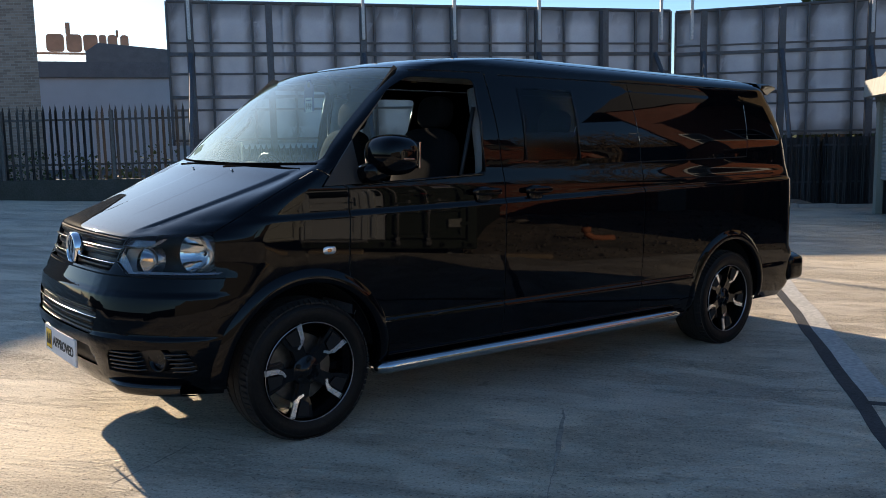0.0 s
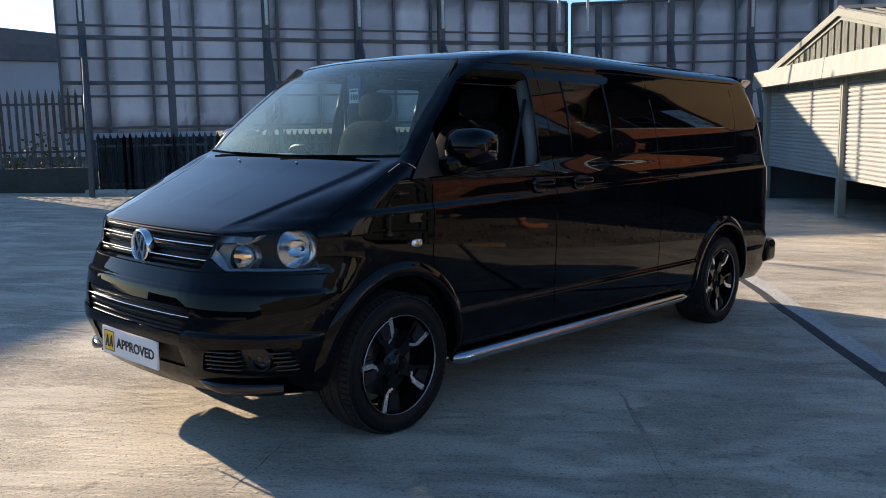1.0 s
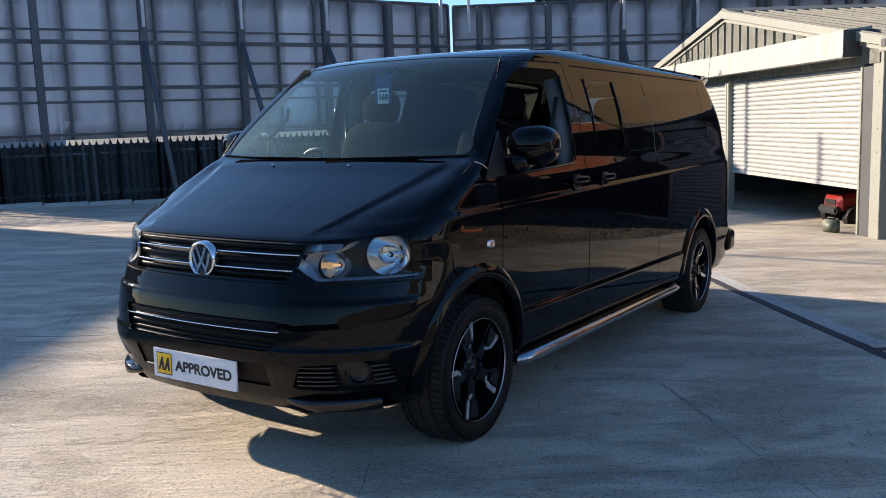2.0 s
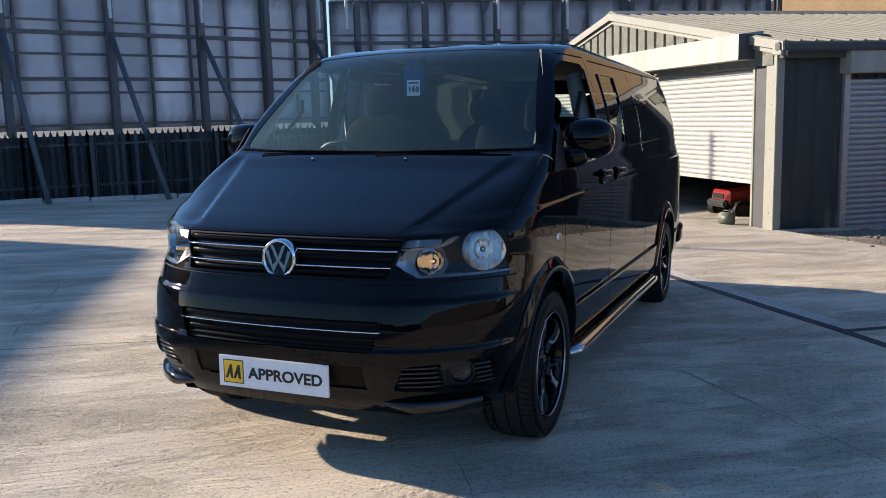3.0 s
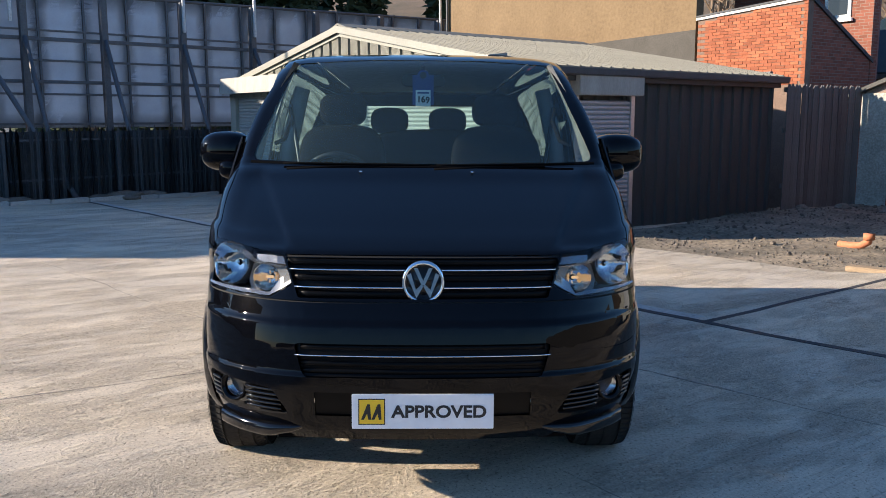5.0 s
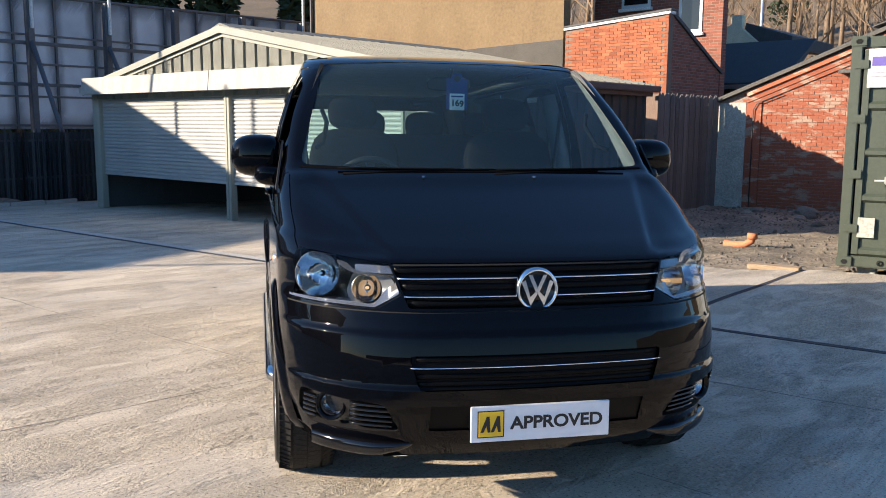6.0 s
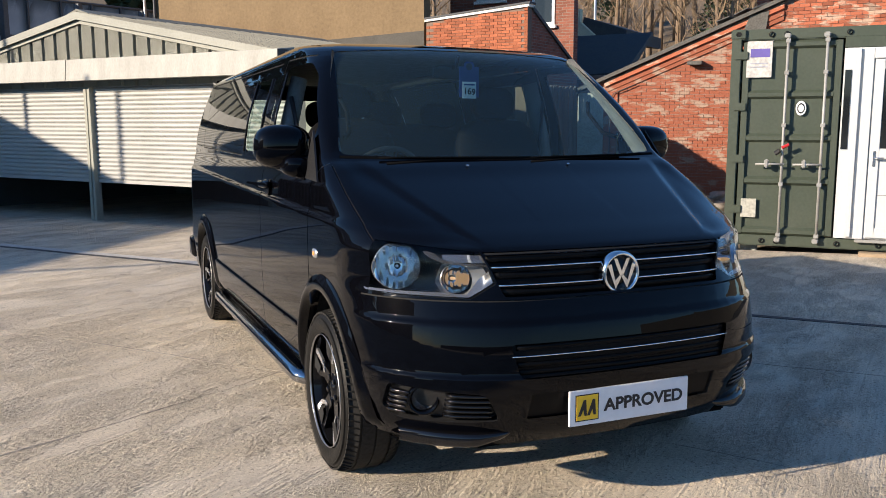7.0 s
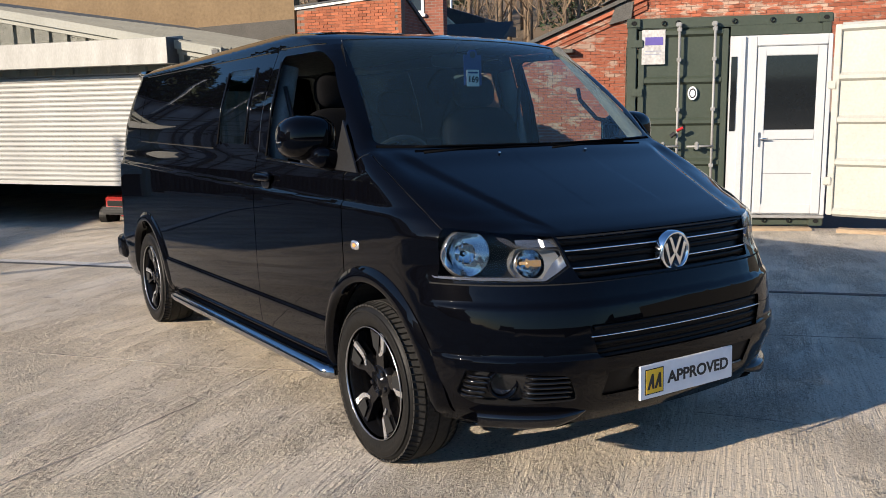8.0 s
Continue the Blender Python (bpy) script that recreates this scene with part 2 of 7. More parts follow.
    tone = op("MULTIPLY", op("MULTIPLY", remap(broom, 0.36, 0.64, 0.94, 1.06), dark), op("MULTIPLY", op("MULTIPLY", spots, op("MULTIPLY", remap(grit, 0.33, 0.67, 0.90, 1.11), remap(scored, 0.0, 1.0, 1.02, 0.90))), op("MULTIPLY", remap(op("MULTIPLY", pits, worn), 0.0, 1.0, 1.05, 0.78), remap(op("MULTIPLY", crust, scaled), 0.0, 1.0, 0.96, 1.12))))
    sc = n.new("ShaderNodeVectorMath")
    sc.operation = "SCALE"
    l.new(src, sc.inputs[0])
    l.new(tone, sc.inputs["Scale"])
    l.new(sc.outputs["Vector"], b.inputs["Base Color"])
    return mat


def make_brick(name, brick, mortar, scale):
    """Brickwork for walls that stay far off."""
    mat = make(name, brick, 0.9)
    n, l = mat.node_tree.nodes, mat.node_tree.links
    b = n["Principled BSDF"]
    tc = n.new("ShaderNodeTexCoord")
    sep, along, mp = n.new("ShaderNodeSeparateXYZ"), n.new("ShaderNodeMath"), n.new("ShaderNodeCombineXYZ")
    l.new(tc.outputs["Object"], sep.inputs["Vector"])
    l.new(sep.outputs["X"], along.inputs[0])
    l.new(sep.outputs["Y"], along.inputs[1])
    l.new(along.outputs[0], mp.inputs["X"])
    l.new(sep.outputs["Z"], mp.inputs["Y"])
    t = n.new("ShaderNodeTexBrick")
    t.inputs["Color1"].default_value = (*brick, 1)
    t.inputs["Color2"].default_value = (*(c * 0.62 for c in brick), 1)
    t.inputs["Mortar"].default_value = (*mortar, 1)
    t.inputs["Scale"].default_value = scale
    t.inputs["Mortar Size"].default_value = 0.025
    t.inputs["Brick Width"].default_value, t.inputs["Row Height"].default_value = 0.5 * 2.0, 0.34 * 1.0
    l.new(mp.outputs["Vector"], t.inputs["Vector"])
    l.new(t.outputs["Color"], b.inputs["Base Color"])
    bp = n.new("ShaderNodeBump")
    bp.inputs["Strength"].default_value, bp.inputs["Distance"].default_value = 0.5, 0.02
    l.new(t.outputs["Fac"], bp.inputs["Height"])
    bp.invert = True
    l.new(bp.outputs["Normal"], b.inputs["Normal"])
    return mat


CONCRETE = make_concrete()
TAR = make("joint_sealant", (0.035, 0.035, 0.038), 0.8, spot_scale=3, grain_amount=0.4, bump=0.4)
CHANNEL = make("drain_concrete", (0.52, 0.50, 0.46), 0.85, spot_scale=1.5, spot_amount=0.6, bump=0.3)
GRAVEL = make("gravel", (0.30, 0.245, 0.175), 0.95, spots=(0.07, 0.066, 0.048), spot_scale=1.1, spot_amount=0.8, grain=18,
              grain_amount=0.45, bump=1.0, bump_scale=25)
STONE = make("rubble_stone", (0.21, 0.18, 0.145), 0.95, spot_scale=6, random_value=0.4, bump=0.8, bump_scale=20)
EARTH = make("far_ground", (0.075, 0.072, 0.066), 0.95, spots=(0.05, 0.05, 0.042), spot_scale=0.15, spot_amount=0.8, bump=0.5, bump_scale=3)
PAINT = make("black_paint", (0.0015, 0.0016, 0.0026), 0.02, coat=0.0, spec=0.21, grain_amount=0.05, spot_amount=0.2, rough_var=0.0)
PAINT_COAT = PAINT.node_tree.nodes["Principled BSDF"].inputs
PAINT_COAT["Coat Weight"].default_value, PAINT_COAT["Coat Roughness"].default_value = 0.005, 0.34
PLASTIC = make("black_plastic", (0.011, 0.011, 0.012), 0.45, grain=200, grain_amount=0.15, bump=0.15, bump_scale=400)
GLOSS_PLASTIC = make("gloss_black_plastic", (0.007, 0.007, 0.008), 0.12, spec=0.3, grain_amount=0.1, rough_var=0.03)
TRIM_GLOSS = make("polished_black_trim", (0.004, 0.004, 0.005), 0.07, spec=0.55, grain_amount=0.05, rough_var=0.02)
GRILLE = make("satin_black_grille", (0.004, 0.004, 0.0045), 0.34, spec=0.09, grain_amount=0.05, rough_var=0.03)
BAR_CHROME = make("polished_side_bar", (0.44, 0.45, 0.47), 0.11, 1.0, spot_amount=0.15, grain_amount=0.04, rough_var=0.04)
# near-black; puts shade into the colour of pockets and holes
VOID = make("dark_recess", (0.006, 0.006, 0.006), 0.9, grain_amount=0.1)
CHROME = make("chrome", (0.82, 0.83, 0.85), 0.09, 1.0, spot_amount=0.1, grain_amount=0.03, rough_var=0.03)
STEEL = make("brushed_steel", (0.62, 0.63, 0.66), 0.22, 1.0, spot_amount=0.2, grain=80, grain_amount=0.08, rough_var=0.08)
SILVER = make("machined_alloy", (0.78, 0.78, 0.80), 0.28, 0.9, spot_amount=0.1, grain_amount=0.05)
RIM_BLACK = make("gloss_black_alloy", (0.006, 0.006, 0.007), 0.12, spec=0.3, grain_amount=0.05, rough_var=0.03)
RUBBER = make("tyre_rubber", (0.007, 0.0068, 0.0065), 0.5, spec=0.16, spots=(0.012, 0.0115, 0.011), spot_scale=5, spot_amount=0.6, grain=60, bump=0.2)
TREAD = make("dusty_tread_rubber", (0.026, 0.0245, 0.022), 0.8, spec=0.25, spots=(0.018, 0.017, 0.016), spot_scale=9, spot_amount=0.6, grain=80, bump=0.2)
RIM_EDGE = make("machined_rim_edge", (0.40, 0.40, 0.41), 0.3, 0.9, spot_amount=0.1, grain_amount=0.05)
DISC = make("brake_disc", (0.14, 0.13, 0.12), 0.4, 0.9)
GLASS_FRONT = make_glass("windscreen_glass", (0.50, 0.66, 0.68), ior=1.31, dust=0.0036)
GLASS_SIDE = make_glass("side_glass", (0.66, 0.76, 0.73), ior=1.24)
GLASS_LAMP = make_glass("lamp_glass", (0.93, 0.95, 0.95), ior=1.25)
LAMP_CHROME = make("lamp_reflector", (0.62, 0.63, 0.65), 0.09, 1.0, spot_amount=0.05, grain_amount=0.02, rough_var=0.02)
LAMP_GREY = make("lamp_housing", (0.008, 0.008, 0.009), 0.45, 0.0, spec=0.15, spot_amount=0.1, grain_amount=0.05)
LAMP_STRIP = make("lamp_strip", (0.30, 0.30, 0.31), 0.24, 0.75, spot_amount=0.1, grain_amount=0.05)
LAMP_BEZEL = make("lamp_bezel_grey", (0.19, 0.19, 0.195), 0.34, 0.4, spot_amount=0.05, grain_amount=0.03)
LAMP_SILVER = make("lamp_silver", (0.46, 0.46, 0.47), 0.22, 0.8, spot_amount=0.05, grain_amount=0.03)
FOG_GREY = make("fog_reflector", (0.50, 0.50, 0.52), 0.2, 1.0, spot_amount=0.05, grain_amount=0.03)
WIPER = make("matt_black_rubber", (0.006, 0.006, 0.0065), 0.9, spec=0.0, grain=200, grain_amount=0.1)
AMBER = make("amber_lens", (0.80, 0.30, 0.08), 0.15, spot_amount=0.1, grain_amount=0.05)
RED = make("red_lens", (0.16, 0.008, 0.008), 0.12, coat=0.8, spot_amount=0.1, grain_amount=0.05)
RED_PAINT = make("red_paint", (0.42, 0.02, 0.018), 0.3, coat=0.8, spot_amount=0.1, grain_amount=0.05)
WHITE = make("white_sign", (0.80, 0.80, 0.81), 0.45, spot_amount=0.08, grain_amount=0.03)
YELLOW = make("yellow_sign", (0.86, 0.55, 0.02), 0.45, spot_amount=0.1, grain_amount=0.03)
INK = make("black_ink", (0.012, 0.012, 0.014), 0.5, grain_amount=0.05)
BLUE = make("blue_card", (0.006, 0.034, 0.20), 0.5, spot_amount=0.1, grain_amount=0.03)
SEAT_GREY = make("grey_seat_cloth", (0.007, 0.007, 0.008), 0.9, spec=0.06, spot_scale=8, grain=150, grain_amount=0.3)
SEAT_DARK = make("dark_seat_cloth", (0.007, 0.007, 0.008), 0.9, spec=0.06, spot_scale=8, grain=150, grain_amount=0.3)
TRIM_GREY = make("pale_pillar_trim", (0.24, 0.24, 0.23), 0.7, spot_amount=0.1, grain_amount=0.08)
DASH = make("dashboard_plastic", (0.20, 0.20, 0.20), 0.6, grain=150, grain_amount=0.2, bump=0.2, bump_scale=300)
# yard
ALU = make("pale_shutter", (0.39, 0.388, 0.365), 0.5, 0.0, spots=(0.26, 0.255, 0.24), spot_scale=1.2, spot_amount=0.4, grain_amount=0.06, stretch=(1, 1, 4))
SIDE_SHUTTER = make("galvanised_shutter", (0.40, 0.405, 0.42), 0.42, 0.35, spots=(0.30, 0.30, 0.31), spot_scale=2, spot_amount=0.4, grain_amount=0.08)
GALV = make("galvanised_steel", (0.50, 0.51, 0.53), 0.38, 0.75, spots=(0.36, 0.37, 0.40), spot_scale=6, spot_amount=0.6, grain_amount=0.1)
HOOD = make("weathered_hood", (0.33, 0.325, 0.295), 0.6, spots=(0.21, 0.20, 0.17), spot_scale=1.6, spot_amount=0.55, stretch=(3, 3, 0.6), grain_amount=0.1)
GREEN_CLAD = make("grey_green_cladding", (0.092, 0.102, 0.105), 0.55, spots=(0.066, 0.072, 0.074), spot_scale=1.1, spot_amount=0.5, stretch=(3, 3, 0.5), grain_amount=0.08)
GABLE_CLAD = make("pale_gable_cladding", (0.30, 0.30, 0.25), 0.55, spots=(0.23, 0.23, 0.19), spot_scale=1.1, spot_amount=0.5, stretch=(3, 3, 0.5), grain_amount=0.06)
CREAM_TRIM = make("pale_green_trim", (0.25, 0.25, 0.21), 0.55, spots=(0.20, 0.20, 0.165), spot_scale=2, spot_amount=0.5, grain_amount=0.08)
ROOF_SHEET = make("roof_sheet", (0.185, 0.182, 0.155), 0.7, spec=0.25, spots=(0.145, 0.14, 0.12), spot_scale=0.9, spot_amount=0.6, grain_amount=0.12)
ROOF_DARK = make("dark_gutter", (0.05, 0.052, 0.055), 0.6, spot_scale=4, grain_amount=0.15)
PANEL = make("hoarding_sheet", (0.265, 0.32, 0.415), 0.42, 0.2, spots=(0.185, 0.225, 0.30), spot_scale=0.9, spot_amount=0.6, grain_amount=0.03, random_value=0.12)
POLE_WHITE = make("weathered_white_pole", (0.58, 0.58, 0.58), 0.55, spots=(0.44, 0.44, 0.43), spot_scale=4, spot_amount=0.4)
FRAME_STEEL = make("dark_steel_frame", (0.095, 0.10, 0.115), 0.6, 0.0, spots=(0.10, 0.08, 0.06), spot_scale=3, spot_amount=0.4, grain_amount=0.2)
PALE = make("dark_pale", (0.062, 0.065, 0.072), 0.7, spots=(0.08, 0.08, 0.08), spot_scale=4, spot_amount=0.5, random_value=0.3, stretch=(1, 1, 0.4))
PALE_GREY = make("grey_pale", (0.111, 0.104, 0.098), 0.75, spots=(0.09, 0.085, 0.08), spot_scale=4, spot_amount=0.5, random_value=0.25, stretch=(1, 1, 0.4))
BOARD = make("weathered_board", (0.125, 0.12, 0.112), 0.85, spots=(0.07, 0.068, 0.064), spot_scale=3, spot_amount=0.6, random_value=0.3, stretch=(4, 4, 0.4), bump=0.4)
TIMBER = make("bare_timber", (0.36, 0.27, 0.17), 0.8, spots=(0.22, 0.16, 0.10), spot_scale=3, spot_amount=0.5, stretch=(0.5, 5, 5), bump=0.3)
RENDER = make("ochre_render", (0.195, 0.134, 0.068), 0.9, spots=(0.135, 0.094, 0.050), spot_scale=0.7, spot_amount=0.6, grain=12, grain_amount=0.14, bump=0.5, bump_scale=30)
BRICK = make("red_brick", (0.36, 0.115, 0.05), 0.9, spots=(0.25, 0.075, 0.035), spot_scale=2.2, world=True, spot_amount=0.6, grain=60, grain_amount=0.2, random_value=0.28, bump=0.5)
BAR_STEEL = make("dull_lock_bar", (0.33, 0.33, 0.32), 0.55, 0.2, spots=(0.2, 0.18, 0.16), spot_scale=8, grain_amount=0.1)
BRICK_OLD = make("whitewashed_brick", (0.30, 0.092, 0.046), 0.95, spots=(0.41, 0.33, 0.25), spot_scale=2.3, spot_amount=0.68, edge=(0.53, 0.60), stretch=(1, 1, 2.6), world=True, grain=60, grain_amount=0.25, random_value=0.3, bump=0.6)
MORTAR = make("mortar", (0.20, 0.14, 0.105), 0.95, spot_scale=4, grain_amount=0.2, bump=0.4)
MORTAR_OLD = make("old_mortar", (0.25, 0.185, 0.15), 0.95, spots=(0.22, 0.16, 0.13), spot_scale=4, grain_amount=0.25, bump=0.5)
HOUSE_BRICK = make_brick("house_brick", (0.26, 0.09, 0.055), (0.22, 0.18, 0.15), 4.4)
SLATE = make("dark_slate", (0.045, 0.047, 0.055), 0.7, spots=(0.09, 0.09, 0.08), spot_scale=3, spot_amount=0.5, grain_amount=0.25, bump=0.5, bump_scale=15)
FELT = make("roof_felt", (0.10, 0.095, 0.085), 0.9, spot_scale=3, grain_amount=0.3, bump=0.6)
COPING = make("white_coping", (0.72, 0.70, 0.66), 0.7, spot_scale=4, spot_amount=0.4)
# amber indicator bulb, not switched on; weak emission stands in for warm reflections
GLOW_BULB = make("lit_side_lamp", (0.5, 0.36, 0.24), 0.3)
GLOW_BULB.node_tree.nodes["Principled BSDF"].inputs["Emission Color"].default_value = (1.0, 0.52, 0.18, 1)
GLOW_BULB.node_tree.nodes["Principled BSDF"].inputs["Emission Strength"].default_value = 0.3
CEMENT = make("cement_render", (0.42, 0.41, 0.36), 0.95, spots=(0.26, 0.25, 0.21), spot_scale=3, spot_amount=0.6, bump=0.5, bump_scale=20)
CONT_GREEN = make("olive_container_paint", (0.048, 0.060, 0.041), 0.5, spots=(0.066, 0.075, 0.055), spot_scale=2.5, spot_amount=0.4, grain_amount=0.1)
CONT_GREY = make("grey_container_paint", (0.40, 0.40, 0.36), 0.6, spots=(0.34, 0.33, 0.28), spot_scale=2.2, spot_amount=0.5, grain_amount=0.08)
UPVC = make("white_upvc", (0.54, 0.55, 0.55), 0.35, spot_amount=0.08, grain_amount=0.03)
DARK_GLASS = make("dark_glass", (0.012, 0.014, 0.016), 0.05, spot_amount=0.1, grain_amount=0.03, rough_var=0.02)
PURPLE = make("purple_print", (0.13, 0.10, 0.36), 0.5, grain_amount=0.05)
STORE_GREY = make("store_cladding", (0.42, 0.44, 0.47), 0.6, spot_scale=0.4, spot_amount=0.3, grain_amount=0.05)
STORE_SIGN = make("store_sign_orange", (0.60, 0.30, 0.17), 0.6, grain_amount=0.05)
TERRACOTTA = make("terracotta", (0.50, 0.19, 0.09), 0.8, spot_scale=8, grain_amount=0.15)
BARK = make("grey_bark", (0.20, 0.145, 0.095), 0.95, spot_scale=4, grain_amount=0.3)
TWIG = make("bare_twigs", (0.235, 0.165, 0.10), 0.95, spot_scale=4, grain_amount=0.3)
NEEDLES = make("dark_needles", (0.035, 0.055, 0.025), 0.9, spots=(0.07, 0.09, 0.04), spot_scale=2, grain_amount=0.4)
LEAVES = make("ivy_leaves", (0.055, 0.085, 0.03), 0.7, spots=(0.12, 0.13, 0.05), spot_scale=5, grain_amount=0.4)

# ---- ground ----
def build_ground():
    ticks = [-1500, -500, -200, -120, -80, -60, -46, -38, -34, -28, -22, -16, -10, -5, 0, 5, 10, 16, 22, 28, 34, 46, 80, 200, 500, 1500]
    bm = bmesh.new()
    g = [[bm.verts.new((x, y, yard_z(x, y) - 0.13)) for y in ticks] for x in ticks]
    for i in range(len(ticks) - 1):
        for j in range(len(ticks) - 1):
            bm.faces.new((g[i][j], g[i + 1][j], g[i + 1][j + 1], g[i][j + 1]))
    tagged(part("ground", bm, EARTH), "rough brown earth around the concrete yard", "ground", kind="structure")
    slab = [(16, -34), (16, 24), (1.5, 12.2), (-3.3, 7.6), (-5.35, 5.45), (-5.5, 4.45), (-7.1, 3.38), (-8.4, 2.2), (-9.2, 1.55),
            (-13.1, 6.6), (-24, 1.0), (-21.4, -4.35), (-4.2, -18.0)]
    bm = bmesh.new()
    hi = [bm.verts.new((x, y, 0)) for x, y in slab]
    lo = [bm.verts.new((x, y, -0.2)) for x, y in slab]
    bm.faces.new(hi)
    for i in range(len(slab)):
        bm.faces.new((hi[i], lo[i], lo[(i + 1) % len(slab)], hi[(i + 1) % len(slab)]))
    bmesh.ops.recalc_face_normals(bm, faces=bm.faces[:])
    tagged(part("pavement", bm, CONCRETE, m=SLOPE), "pale brushed concrete yard with stains and tyre grime", "concrete yard", kind="structure")


def strip(name, a, b, width, material, label, z0=-0.004, height=0.007, wobble=0.0, ragged=False):
    """A narrow band laid along the ground from a to b."""
    a, b = Vector(a), Vector(b)
    d = (b - a)
    n = Vector((-d.y, d.x)).normalized()
    steps = max(1, int(d.length / (0.06 if ragged else 0.35)))
    bm = bmesh.new()
    rows = []
    for i in range(steps + 1):
        p = a + d * i / steps
        k = wobble * noise.noise(Vector((p.x * 1.3, p.y * 1.3, width)))
        w = width / 2 * (1 + 0.25 * noise.noise(Vector((p.x * 3, p.y * 3, 4))))
        if ragged:
            w = width * max(0.04, 0.35 + 1.3 * noise.noise(Vector((p.x * 1.7, p.y * 1.7, 9))))
            k += 0.012 * noise.noise(Vector((p.x * 9, p.y * 9, 2)))
        q = p + n * k
        rows.append([bm.verts.new((*(q + n * s), z)) for s, z in ((-w, z0), (-w, z0 + height), (w, z0 + height), (w, z0))])
    for r, s in zip(rows, rows[1:]):
        for k in range(3):
            bm.faces.new((r[k], r[k + 1], s[k + 1], s[k]))
    return tagged(part(name, bm, material, m=SLOPE), label, "slab joint", kind="structure")


build_ground()
strip("slab_joint", (-17.5, -8.95), (-2.3, 2.50), 0.085, TAR, "dark sealed joint between concrete slabs", wobble=0.03)
strip("slab_joint", (-2.31, 2.49), (8.5, 11.5), 0.080, TAR, "dark sealed joint between concrete slabs", wobble=0.03)
strip("drain_edge", (-17.5, -8.79), (-2.9, 2.20), 0.16, CHANNEL, "pale concrete edge beside the dark joint", z0=-0.005, wobble=0.03)
strip("slab_joint", (-2.74, 2.22), (-5.35, 5.25), 0.06, TAR, "dark sealed joint between concrete slabs", wobble=0.02)
CRACK = make("crack_dirt", (0.33, 0.29, 0.235), 0.9, spot_scale=6, grain_amount=0.4)
for a, b, width in (((-6.2, -4.65), (-0.6, 0.05), 0.008), ((-0.05, -3.1), (-1.6, -0.75), 0.009), ((-0.5, -3.1), (-2.6, -4.9), 0.009),
                    ((-1.3, 1.3), (0.45, 2.9), 0.010), ((0.42, 0.58), (0.9, 0.93), 0.010)):
    strip("slab_crack", a, b, width, CRACK, "thin dark crack across the pale concrete", z0=-0.0045, height=0.006, wobble=0.07, ragged=True)


# ---- sheets, slats and pales shared by the buildings ----
def ribbed(width, height, pitch, depth, taper=None, shape=((0.0, 0), (0.62, 0), (0.70, 1), (0.92, 1))):
    """A ribbed metal sheet in the xz plane, its ribs standing out towards -y. taper(x) gives the height along it."""
    bm = bmesh.new()
    xs = []
    x = 0.0
    while x < width - 1e-6:
        for f, d in shape:
            if x + f * pitch <= width:
                xs.append((x + f * pitch, -depth * d))
        x += pitch
    xs.append((width, 0))
    top = taper or (lambda v: height)
    lo = [bm.verts.new((u, v, 0)) for u, v in xs]
    hi = [bm.verts.new((u, v, max(0.005, top(u)))) for u, v in xs]
    for i in range(len(xs) - 1):
        bm.faces.new((lo[i], lo[i + 1], hi[i + 1], hi[i]))
    bmesh.ops.solidify(bm, geom=bm.faces[:], thickness=0.004)
    return bm


def slat_mesh(width, pitch):
    """One bowed roller-shutter slat, width along x, bowed towards -y."""
    bm = bmesh.new()
    prof = [(0.006, 0.0), (-0.012, pitch * 0.10), (-0.022, pitch * 0.40), (-0.019, pitch * 0.76), (-0.006, pitch * 0.90), (0.006, pitch)]
    a = [bm.verts.new((0, y, z)) for y, z in prof]
    b = [bm.verts.new((width, y, z)) for y, z in prof]
    for i in range(len(prof) - 1):
        bm.faces.new((a[i], b[i], b[i + 1], a[i + 1]))
    return bm


def roller_shutter(name, m, width, z0, z1, pitch, material, label):
    s = thing(name, m, label, "roller shutter")
    n = int((z1 - z0) / pitch)
    first = part("slat", slat_mesh(width, pitch), material, s, m=Matrix.Translation((0, 0, z0)))
    for i in range(1, n):
        again(first, Matrix.Translation((0, 0, z0 + i * pitch)))
    part("bottom_rail", box(0, -0.025, z0 - 0.06, width, 0.012, z0, 0.004), material, s)
    return s


